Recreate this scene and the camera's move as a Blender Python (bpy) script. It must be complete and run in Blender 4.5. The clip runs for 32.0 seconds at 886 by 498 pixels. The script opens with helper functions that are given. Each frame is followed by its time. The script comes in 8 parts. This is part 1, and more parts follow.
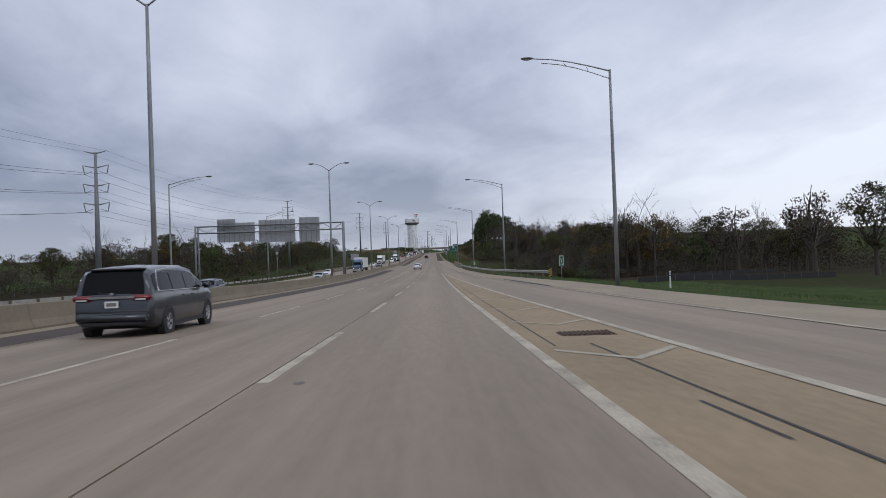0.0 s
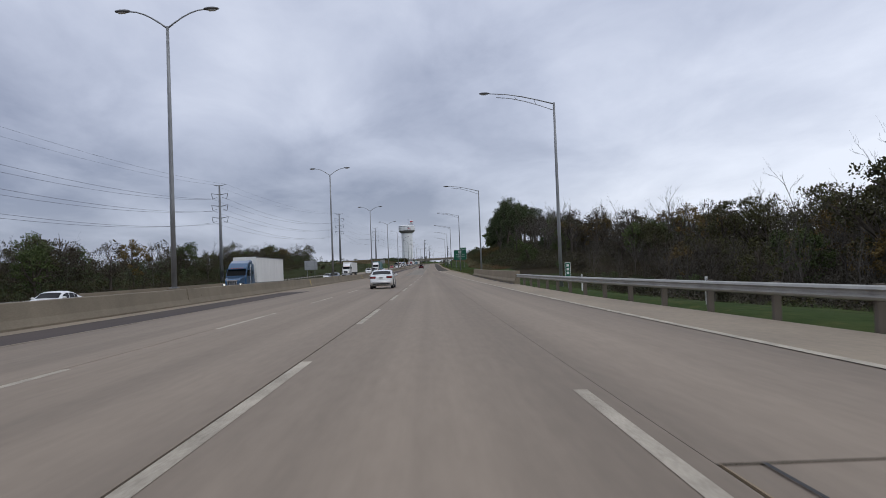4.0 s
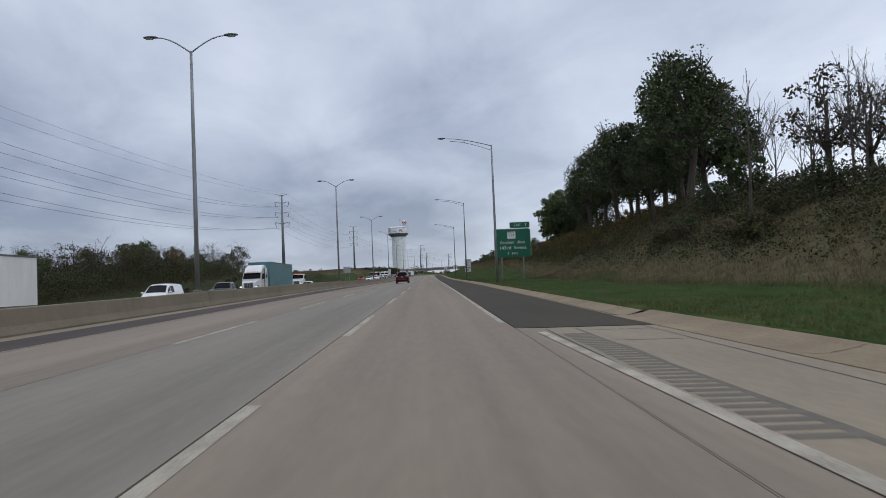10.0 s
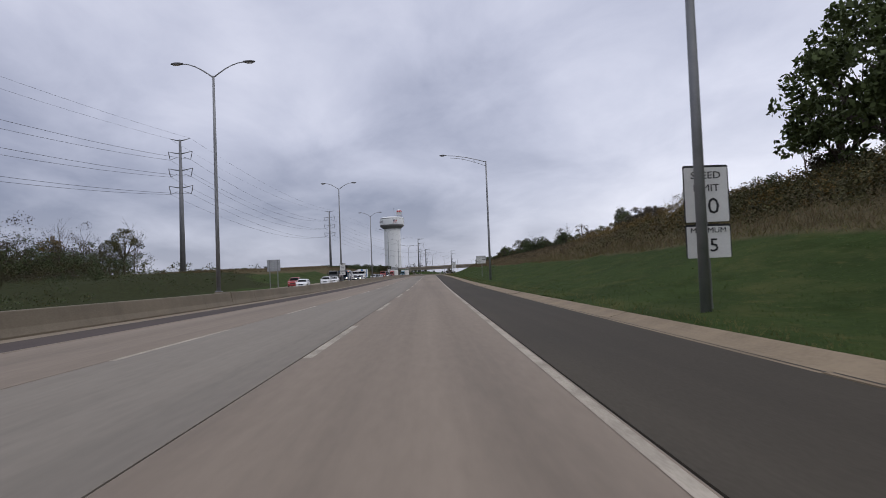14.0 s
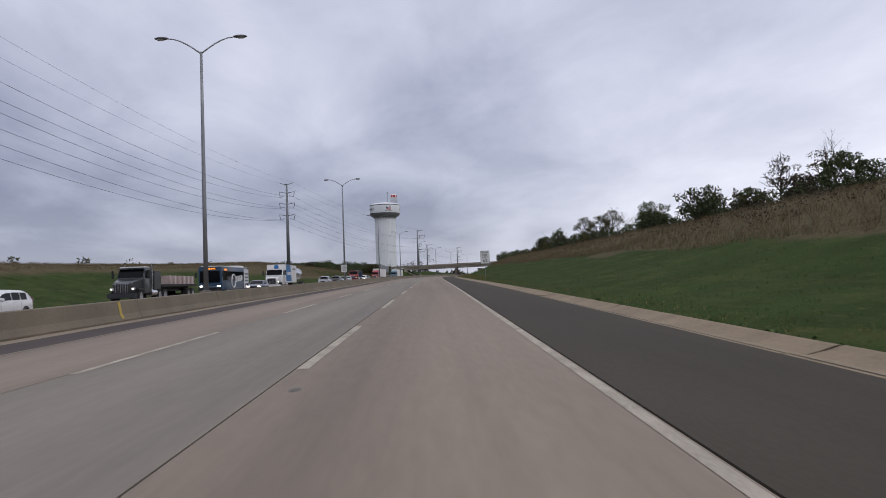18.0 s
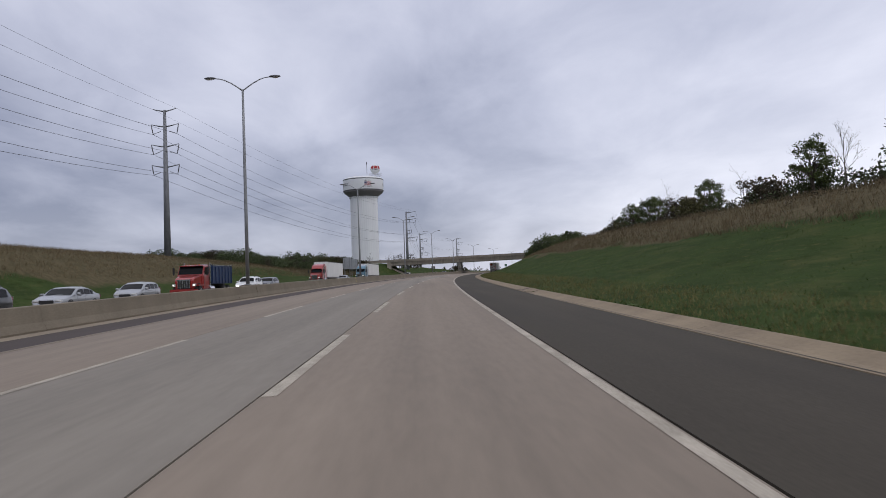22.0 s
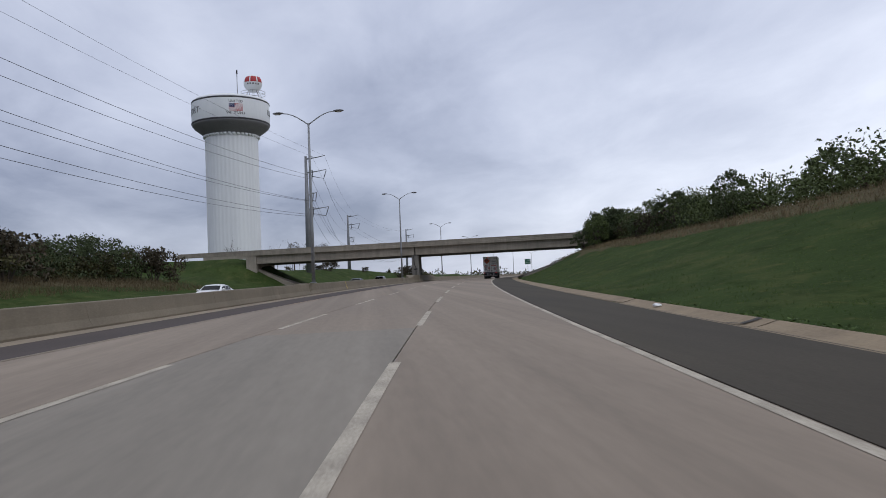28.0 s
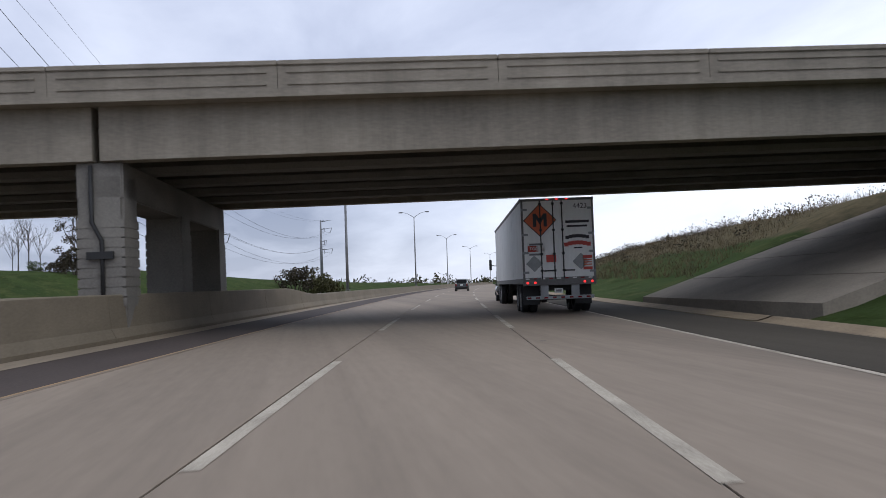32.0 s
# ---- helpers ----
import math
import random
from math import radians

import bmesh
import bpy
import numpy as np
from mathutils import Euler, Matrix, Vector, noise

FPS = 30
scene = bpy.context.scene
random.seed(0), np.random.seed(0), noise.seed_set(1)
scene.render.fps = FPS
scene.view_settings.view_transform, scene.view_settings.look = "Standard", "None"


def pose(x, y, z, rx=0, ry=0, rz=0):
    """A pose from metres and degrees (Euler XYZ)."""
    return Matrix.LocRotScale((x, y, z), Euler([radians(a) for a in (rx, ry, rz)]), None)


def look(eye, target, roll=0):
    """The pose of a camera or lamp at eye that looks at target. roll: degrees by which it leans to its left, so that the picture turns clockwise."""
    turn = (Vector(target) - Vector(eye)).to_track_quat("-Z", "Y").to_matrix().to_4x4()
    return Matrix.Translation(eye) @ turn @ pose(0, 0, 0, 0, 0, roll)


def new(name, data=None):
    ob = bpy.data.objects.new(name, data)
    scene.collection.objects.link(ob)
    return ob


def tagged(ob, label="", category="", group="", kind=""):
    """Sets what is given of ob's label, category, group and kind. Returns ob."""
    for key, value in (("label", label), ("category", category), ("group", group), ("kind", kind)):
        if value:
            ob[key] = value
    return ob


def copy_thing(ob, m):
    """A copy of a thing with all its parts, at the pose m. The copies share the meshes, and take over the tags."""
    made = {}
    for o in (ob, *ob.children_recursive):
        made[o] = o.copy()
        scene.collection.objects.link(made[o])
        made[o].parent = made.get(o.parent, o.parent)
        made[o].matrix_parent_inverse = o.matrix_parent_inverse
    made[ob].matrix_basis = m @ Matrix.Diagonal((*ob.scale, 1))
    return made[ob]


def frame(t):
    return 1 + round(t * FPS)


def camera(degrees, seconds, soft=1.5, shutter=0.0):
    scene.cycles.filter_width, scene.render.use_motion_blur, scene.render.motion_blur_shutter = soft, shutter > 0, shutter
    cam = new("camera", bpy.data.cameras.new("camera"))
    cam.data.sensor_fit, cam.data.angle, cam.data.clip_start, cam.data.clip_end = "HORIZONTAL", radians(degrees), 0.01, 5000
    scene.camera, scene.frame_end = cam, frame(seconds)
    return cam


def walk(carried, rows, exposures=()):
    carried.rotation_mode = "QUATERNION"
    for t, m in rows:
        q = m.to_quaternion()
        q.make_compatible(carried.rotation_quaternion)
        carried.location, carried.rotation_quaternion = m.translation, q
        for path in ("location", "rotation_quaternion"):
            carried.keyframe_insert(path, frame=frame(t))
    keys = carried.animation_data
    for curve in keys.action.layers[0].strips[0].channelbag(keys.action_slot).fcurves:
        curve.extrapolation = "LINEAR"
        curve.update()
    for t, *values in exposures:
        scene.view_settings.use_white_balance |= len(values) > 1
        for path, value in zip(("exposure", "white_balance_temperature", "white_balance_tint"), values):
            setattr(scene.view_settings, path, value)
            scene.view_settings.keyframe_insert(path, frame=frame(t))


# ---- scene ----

# the drive: seconds, place, tilt, lean, turn
DRIVE = [
    (0.0, 0.00, 0.00, 1.25, 90.61, 2.05, -0.99),
    (0.5, 0.02, 16.43, 0.93, 90.78, 2.22, -0.99),
    (1.0, 0.07, 32.38, 0.65, 90.93, 2.19, -1.17),
    (1.5, 0.13, 48.13, 0.42, 91.02, 2.13, -1.15),
    (2.0, 0.19, 63.95, 0.21, 90.92, 2.15, -1.11),
    (2.5, 0.24, 79.76, 0.03, 91.08, 2.08, -1.09),
    (3.0, 0.30, 95.38, -0.11, 91.27, 2.05, -1.11),
    (3.5, 0.37, 110.83, -0.21, 91.32, 2.22, -1.22),
    (4.0, 0.44, 126.39, -0.28, 91.62, 2.14, -1.17),
    (4.5, 0.50, 142.04, -0.32, 91.73, 2.14, -1.08),
    (5.0, 0.53, 157.78, -0.33, 91.83, 2.14, -0.98),
    (5.5, 0.54, 173.62, -0.31, 92.10, 1.93, -0.84),
    (6.0, 0.58, 189.61, -0.27, 92.27, 1.83, -1.25),
    (6.5, 0.65, 205.80, -0.22, 91.94, 2.18, -1.12),
    (7.0, 0.74, 222.22, -0.15, 91.99, 2.11, -1.27),
    (7.5, 0.85, 238.30, -0.07, 92.11, 1.95, -1.36),
    (8.0, 0.99, 253.91, 0.02, 91.83, 2.25, -1.52),
    (8.5, 1.14, 270.27, 0.13, 92.22, 1.97, -1.43),
    (9.0, 1.27, 286.49, 0.27, 92.60, 1.95, -1.30),
    (9.5, 1.37, 302.49, 0.44, 92.52, 2.31, -1.19),
    (10.0, 1.47, 318.37, 0.64, 92.51, 2.42, -1.33),
    (10.5, 1.59, 334.63, 0.86, 92.34, 2.41, -1.40),
    (11.0, 1.72, 350.72, 1.08, 92.63, 2.19, -1.34),
    (11.5, 1.86, 366.98, 1.30, 92.49, 2.27, -1.46),
    (12.0, 2.00, 383.07, 1.49, 92.43, 2.39, -1.35),
    (12.5, 2.13, 399.78, 1.68, 92.42, 2.10, -1.39),
    (13.0, 2.25, 416.39, 1.84, 92.42, 2.15, -1.36),
    (13.5, 2.37, 433.01, 1.99, 92.34, 2.36, -1.37),
    (14.0, 2.49, 449.33, 2.14, 92.50, 2.21, -1.33),
    (14.5, 2.60, 465.82, 2.29, 92.63, 2.19, -1.25),
    (15.0, 2.70, 482.26, 2.46, 92.40, 2.14, -1.27),
    (15.5, 2.80, 498.65, 2.63, 92.46, 2.14, -1.28),
    (16.0, 2.90, 514.98, 2.83, 92.54, 2.14, -1.28),
    (16.5, 3.00, 531.25, 3.05, 92.53, 2.16, -1.26),
    (17.0, 3.09, 547.41, 3.29, 92.60, 2.24, -1.20),
    (17.5, 3.17, 563.53, 3.56, 92.54, 2.19, -1.20),
    (18.0, 3.24, 579.69, 3.85, 92.54, 2.04, -1.17),
    (18.5, 3.31, 595.84, 4.14, 92.55, 1.98, -1.19),
    (19.0, 3.38, 611.91, 4.41, 92.61, 1.96, -1.16),
    (19.5, 3.46, 627.83, 4.65, 92.63, 2.13, -1.24),
    (20.0, 3.56, 643.69, 4.87, 92.61, 2.06, -1.30),
    (20.5, 3.68, 659.62, 5.07, 92.33, 2.10, -1.44),
    (21.0, 3.83, 675.59, 5.27, 92.35, 1.94, -1.49),
    (21.5, 4.00, 691.57, 5.47, 92.21, 2.08, -1.56),
    (22.0, 4.18, 707.47, 5.67, 92.25, 2.10, -1.59),
    (22.5, 4.38, 723.23, 5.88, 92.25, 2.10, -1.71),
    (23.0, 4.62, 738.80, 6.07, 92.28, 2.00, -1.90),
    (23.5, 4.93, 754.15, 6.26, 92.25, 2.31, -2.22),
    (24.0, 5.33, 769.42, 6.44, 92.53, 2.14, -2.58),
    (24.5, 5.84, 784.73, 6.60, 92.41, 2.17, -3.07),
    (25.0, 6.46, 799.94, 6.76, 92.56, 2.17, -3.52),
    (25.5, 7.20, 815.07, 6.90, 92.21, 2.20, -3.92),
    (26.0, 8.03, 830.08, 7.04, 92.36, 2.14, -4.23),
    (26.5, 8.92, 844.92, 7.19, 92.38, 2.14, -4.50),
    (27.0, 9.87, 859.52, 7.34, 92.40, 2.14, -4.77),
    (27.5, 10.87, 873.77, 7.49, 92.47, 2.16, -5.05),
    (28.0, 11.91, 887.52, 7.63, 92.37, 2.32, -5.47),
    (28.5, 13.04, 901.17, 7.78, 92.29, 2.21, -5.86),
    (29.0, 14.33, 915.31, 7.93, 92.35, 2.26, -6.37),
    (29.5, 15.72, 929.25, 8.07, 92.27, 2.23, -6.92),
    (30.0, 17.26, 943.24, 8.21, 92.35, 1.95, -7.52),
    (30.5, 18.99, 957.77, 8.35, 92.40, 2.04, -7.99),
    (31.0, 20.94, 972.84, 8.48, 92.27, 2.35, -8.51),
    (31.5, 23.06, 987.73, 8.61, 92.53, 2.06, -9.44),
    (32.0, 25.51, 1003.11, 8.74, 92.76, 2.03, -10.47),
]
EXPOSURES = [(0.0, 0.0, 6340, 6), (4.0, 0.0, 6340, 6), (7.0, 0.0, 6270, 3), (11.0, 0.0, 6270, 3), (13.0, 0.0, 6500, 10), (21.5, 0.0, 6500, 10), (25.0, 0.0, 6300, 7), (30.8, 0.0, 6250, 7), (32.0, 0.28, 6200, 7)]
cam = camera(60.66, 32.0, soft=0.9, shutter=0.08)
walk(cam, [(r[0], pose(*r[1:])) for r in DRIVE], EXPOSURES)

# ---- sky and light: closed overcast with drifting cloud bands ----
world = bpy.data.worlds.new("overcast_sky")
scene.world = world
world.use_nodes = True
wn, wl = world.node_tree.nodes, world.node_tree.links
wn.clear()
out = wn.new("ShaderNodeOutputWorld")
bg = wn.new("ShaderNodeBackground")
bg.inputs["Strength"].default_value = 1.28
sky = wn.new("ShaderNodeTexSky")
sky.sky_type = "NISHITA"
sky.sun_disc = False
sky.sun_elevation, sky.sun_rotation = radians(38), radians(60)
sky_low = wn.new("ShaderNodeVectorMath")
sky_low.operation = "SCALE"
sky_low.inputs["Scale"].default_value = 0.09
wl.new(sky.outputs[0], sky_low.inputs[0])
co = wn.new("ShaderNodeTexCoord")
sep = wn.new("ShaderNodeSeparateXYZ")
wl.new(co.outputs["Generated"], sep.inputs[0])


def wmath(op, a, b=None):
    n = wn.new("ShaderNodeMath")
    n.operation = op
    for i, v in enumerate((a, b)):
        if v is None:
            continue
        if isinstance(v, (int, float)):
            n.inputs[i].default_value = v
        else:
            wl.new(v, n.inputs[i])
    return n.outputs[0]


high = wmath("ADD", wmath("MAXIMUM", sep.outputs[2], 0.0), 0.16)
px, py = wmath("DIVIDE", sep.outputs[0], high), wmath("DIVIDE", sep.outputs[1], high)
cmb = wn.new("ShaderNodeCombineXYZ")
wl.new(px, cmb.inputs[0])
wl.new(py, cmb.inputs[1])


def cloud(scale, detail, rough, dist, shift, stretch):
    mp = wn.new("ShaderNodeMapping")
    mp.inputs["Location"].default_value = shift
    mp.inputs["Rotation"].default_value = (0, 0, radians(24))
    mp.inputs["Scale"].default_value = stretch
    wl.new(cmb.outputs[0], mp.inputs[0])
    n = wn.new("ShaderNodeTexNoise")
    for k, v in (("Scale", scale), ("Detail", detail), ("Roughness", rough), ("Distortion", dist)):
        n.inputs[k].default_value = v
    wl.new(mp.outputs[0], n.inputs["Vector"])
    return n.outputs[0]


broad = cloud(0.55, 3, 0.5, 0.3, (3.1, 0.4, 0), (1.0, 0.55, 1))
fine = cloud(1.9, 8, 0.56, 0.3, (0.2, 5.0, 1.0), (1.0, 0.6, 1))
# broad bands plus finer cloud edges; the eastern half of the sky is thinner and brighter
mixv = wmath("ADD", wmath("MULTIPLY", broad, 0.66), wmath("MULTIPLY", fine, 0.34))
mixv = wmath("ADD", mixv, wmath("MULTIPLY", wmath("MULTIPLY", sep.outputs[0], 0.40), wmath("SUBTRACT", 1.0, wmath("MULTIPLY", wmath("MINIMUM", sep.outputs[2], 0.4), 2.4))))
mixv = wmath("ADD", mixv, wmath("MULTIPLY", wmath("SUBTRACT", sep.outputs[2], 0.12), 0.22))
ramp = wn.new("ShaderNodeValToRGB")
el = ramp.color_ramp.elements
el[0].position, el[0].color = 0.33, (0.175, 0.195, 0.285, 1)
el[1].position, el[1].color = 0.70, (0.68, 0.69, 0.79, 1)
mid = el.new(0.51)
mid.color = (0.43, 0.448, 0.555, 1)
wl.new(mixv, ramp.inputs[0])
# the far horizon glows paler
fade = wmath("POWER", wmath("SUBTRACT", 1.0, wmath("MINIMUM", wmath("MULTIPLY", wmath("MAXIMUM", sep.outputs[2], 0.0), 4.5), 1.0)), 2.0)
pale = wn.new("ShaderNodeMix")
pale.data_type = "RGBA"
pale.inputs["B"].default_value = (0.58, 0.60, 0.68, 1)
wl.new(wmath("MULTIPLY", fade, 0.42), pale.inputs["Factor"])
wl.new(ramp.outputs[0], pale.inputs["A"])
blend = wn.new("ShaderNodeMix")
blend.data_type = "RGBA"
blend.inputs["Factor"].default_value = 0.92
wl.new(sky_low.outputs[0], blend.inputs["A"])
wl.new(pale.outputs["Result"], blend.inputs["B"])
wl.new(blend.outputs["Result"], bg.inputs["Color"])
wl.new(bg.outputs[0], out.inputs[0])

sun = new("sun", bpy.data.lights.new("sun", "SUN"))
sun.data.energy, sun.data.angle, sun.data.color = 0.5, radians(25), (1.0, 0.97, 0.92)
sun.matrix_world = look((60, -60, 80), (0, 0, 0))

# ---- materials ----


def lin(h):
    """A colour from its sRGB hex text."""
    c = [int(h[i:i + 2], 16) / 255 for i in (0, 2, 4)]
    return tuple(v / 12.92 if v <= 0.04045 else ((v + 0.055) / 1.055) ** 2.4 for v in c)


def mat(name, a, b=None, rough=0.8, metal=0.0, scale=3.0, fine=40.0, bump=0.15, coords="Position", stretch=(1, 1, 1), spec=0.5, coat=0.0, rnd=0.0, dist=0.02, streak=0.0, drip=0.0):
    """A surface of two mixed tones with a broad and a fine noise, relief and uneven gloss. rnd: how far pieces differ in brightness."""
    m = bpy.data.materials.new(name)
    m.use_nodes = True
    n, l = m.node_tree.nodes, m.node_tree.links
    bs = n["Principled BSDF"]
    b = b or tuple(v * 0.72 for v in a)
    if coords == "Position":
        src = n.new("ShaderNodeNewGeometry").outputs["Position"]
    else:
        src = n.new("ShaderNodeTexCoord").outputs[coords]
    mp = n.new("ShaderNodeMapping")
    mp.inputs["Scale"].default_value = stretch
    l.new(src, mp.inputs[0])
    n1, n2 = n.new("ShaderNodeTexNoise"), n.new("ShaderNodeTexNoise")
    n1.inputs["Scale"].default_value, n1.inputs["Detail"].default_value = scale, 6
    n2.inputs["Scale"].default_value, n2.inputs["Detail"].default_value = fine, 3
    l.new(mp.outputs[0], n1.inputs["Vector"])
    l.new(mp.outputs[0], n2.inputs["Vector"])
    add = n.new("ShaderNodeMath")
    add.operation = "MULTIPLY_ADD"
    l.new(n2.outputs[0], add.inputs[0])
    add.inputs[1].default_value = 0.45
    sc = n.new("ShaderNodeMath")
    sc.operation = "MULTIPLY"
    sc.inputs[1].default_value = 0.75
    l.new(n1.outputs[0], sc.inputs[0])
    l.new(sc.outputs[0], add.inputs[2])
    rp = n.new("ShaderNodeValToRGB")
    rp.color_ramp.elements[0].position, rp.color_ramp.elements[0].color = 0.38, (*b, 1)
    rp.color_ramp.elements[1].position, rp.color_ramp.elements[1].color = 0.78, (*a, 1)
    l.new(add.outputs[0], rp.inputs[0])
    col = rp.outputs[0]
    if streak:
        ms = n.new("ShaderNodeMapping")
        ms.inputs["Scale"].default_value = (1.0, 0.006, 1.0)
        l.new(src, ms.inputs[0])
        n3 = n.new("ShaderNodeTexNoise")
        n3.inputs["Scale"].default_value, n3.inputs["Detail"].default_value, n3.inputs["Roughness"].default_value = 0.9, 5, 0.6
        l.new(ms.outputs[0], n3.inputs["Vector"])
        m3 = n.new("ShaderNodeMapRange")
        m3.inputs["From Min"].default_value, m3.inputs["From Max"].default_value = 0.3, 0.7
        m3.inputs["To Min"].default_value, m3.inputs["To Max"].default_value = 1 - streak, 1 + streak
        l.new(n3.outputs[0], m3.inputs["Value"])
        v3 = n.new("ShaderNodeVectorMath")
        v3.operation = "SCALE"
        l.new(col, v3.inputs[0])
        l.new(m3.outputs[0], v3.inputs["Scale"])
        col = v3.outputs[0]
    if drip:
        md = n.new("ShaderNodeMapping")
        md.inputs["Scale"].default_value = (1.6, 1.6, 0.16)
        l.new(src, md.inputs[0])
        n4 = n.new("ShaderNodeTexNoise")
        n4.inputs["Scale"].default_value, n4.inputs["Detail"].default_value, n4.inputs["Roughness"].default_value = 0.8, 7, 0.65
        l.new(md.outputs[0], n4.inputs["Vector"])
        m4 = n.new("ShaderNodeMapRange")
        m4.inputs["From Min"].default_value, m4.inputs["From Max"].default_value = 0.36, 0.62
        m4.inputs["To Min"].default_value, m4.inputs["To Max"].default_value = 1 - drip, 1 + drip * 0.35
        l.new(n4.outputs[0], m4.inputs["Value"])
        v4 = n.new("ShaderNodeVectorMath")
        v4.operation = "SCALE"
        l.new(col, v4.inputs[0])
        l.new(m4.outputs[0], v4.inputs["Scale"])
        col = v4.outputs[0]
    if rnd:
        oi = n.new("ShaderNodeObjectInfo")
        mr = n.new("ShaderNodeMapRange")
        mr.inputs["To Min"].default_value, mr.inputs["To Max"].default_value = 1 - rnd, 1 + rnd
        l.new(oi.outputs["Random"], mr.inputs["Value"])
        vm = n.new("ShaderNodeVectorMath")
        vm.operation = "SCALE"
        l.new(col, vm.inputs[0])
        l.new(mr.outputs[0], vm.inputs["Scale"])
        col = vm.outputs[0]
    l.new(col, bs.inputs["Base Color"])
    rr = n.new("ShaderNodeMapRange")
    rr.inputs["To Min"].default_value, rr.inputs["To Max"].default_value = max(rough - 0.1, 0.02), min(rough + 0.1, 1)
    l.new(n1.outputs[0], rr.inputs["Value"])
    l.new(rr.outputs[0], bs.inputs["Roughness"])
    bs.inputs["Metallic"].default_value = metal
    bs.inputs["Specular IOR Level"].default_value = spec
    bs.inputs["Coat Weight"].default_value = coat
    bs.inputs["Coat Roughness"].default_value = 0.08
    if bump:
        bp = n.new("ShaderNodeBump")
        bp.inputs["Strength"].default_value, bp.inputs["Distance"].default_value = bump, dist
        l.new(add.outputs[0], bp.inputs["Height"])
        l.new(bp.outputs[0], bs.inputs["Normal"])
    return m


def lamp_mat(name, color, strength):
    m = bpy.data.materials.new(name)
    m.use_nodes = True
    bs = m.node_tree.nodes["Principled BSDF"]
    bs.inputs["Base Color"].default_value = (*color, 1)
    bs.inputs["Emission Color"].default_value = (*color, 1)
    bs.inputs["Emission Strength"].default_value = strength
    bs.inputs["Roughness"].default_value = 0.2
    return m


CONCRETE = mat("concrete_pavement", (0.256, 0.207, 0.158), (0.200, 0.161, 0.122), 0.82, scale=0.35, fine=9, bump=0.25, stretch=(1.0, 0.16, 1), dist=0.01, spec=0.3, streak=0.18)
CONCRETE_MID = mat("greyer_concrete_pavement", (0.238, 0.210, 0.170), (0.186, 0.163, 0.132), 0.82, scale=0.35, fine=9, bump=0.25, stretch=(1.0, 0.16, 1), dist=0.01, spec=0.3, streak=0.17)
WORN = mat("worn_gore_paint", (0.40, 0.355, 0.275), (0.27, 0.235, 0.175), 0.75, scale=2.5, fine=40, bump=0.1, dist=0.003)
GROOVE = mat("rumble_groove", (0.165, 0.143, 0.112), (0.115, 0.10, 0.078), 0.9, scale=2, fine=30, bump=0.2)
GROOVE_DARK = mat("gutter_dirt", (0.06, 0.05, 0.038), (0.03, 0.026, 0.02), 0.9, scale=3, fine=30, bump=0.3)
GORE = mat("stained_gore_concrete", (0.300, 0.228, 0.142), (0.205, 0.155, 0.096), 0.85, scale=0.5, fine=9, bump=0.25, stretch=(1, 0.3, 1), dist=0.01, spec=0.3)
SHOULDER_CONC = mat("shoulder_concrete", (0.305, 0.25, 0.182), (0.215, 0.176, 0.13), 0.85, scale=0.5, fine=9, bump=0.25, stretch=(1, 0.3, 1), dist=0.01, spec=0.3)
ASPHALT = mat("worn_asphalt", (0.073, 0.063, 0.048), (0.048, 0.041, 0.031), 0.9, scale=0.4, fine=30, bump=0.3, stretch=(1, 0.25, 1), dist=0.01, spec=0.15, streak=0.12)
PATCH = mat("left_shoulder_asphalt", (0.088, 0.069, 0.061), (0.05, 0.04, 0.035), 0.9, scale=0.6, fine=25, bump=0.3, stretch=(1, 0.3, 1), dist=0.01, spec=0.25)
GUTTER = mat("sandy_gutter_concrete", (0.30, 0.235, 0.155), (0.19, 0.145, 0.095), 0.9, scale=0.8, fine=14, bump=0.4, dist=0.01, spec=0.25)
PAINT = mat("worn_white_paint", (0.50, 0.445, 0.36), (0.25, 0.22, 0.175), 0.85, scale=2.5, fine=40, bump=0.1, stretch=(1, 0.5, 1), dist=0.003, spec=0.15)
YELLOW = mat("worn_yellow_paint", (0.25, 0.195, 0.12), (0.19, 0.155, 0.11), 0.7, scale=2.5, fine=40, bump=0.1, dist=0.003)
YELLOW2 = mat("fresher_yellow_paint", (0.40, 0.255, 0.11), (0.27, 0.185, 0.10), 0.7, scale=2.5, fine=40, bump=0.1, dist=0.003)
SEAL = mat("joint_sealer", (0.022, 0.02, 0.019), (0.012, 0.011, 0.011), 0.7, scale=3, fine=30, bump=0.1)
BARRIER = mat("barrier_concrete", (0.228, 0.192, 0.14), (0.155, 0.13, 0.095), 0.88, scale=0.9, fine=22, bump=0.3, stretch=(1, 0.35, 1), dist=0.01, spec=0.25, drip=0.07)
PARAPET = mat("parapet_concrete", (0.285, 0.236, 0.168), (0.20, 0.165, 0.118), 0.88, scale=0.9, fine=22, bump=0.3, stretch=(1, 0.35, 1), dist=0.01, spec=0.2, drip=0.08)
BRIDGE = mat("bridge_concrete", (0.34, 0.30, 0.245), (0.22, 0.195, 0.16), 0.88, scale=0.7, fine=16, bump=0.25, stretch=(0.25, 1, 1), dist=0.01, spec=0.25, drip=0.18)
# bridge concrete in a darker tone, for inner girders, pier cap and columns
BRIDGE_DARK = mat("darker_bridge_concrete", (0.24, 0.225, 0.2), (0.15, 0.14, 0.128), 0.9, scale=0.6, fine=16, bump=0.2, dist=0.01, spec=0.2)
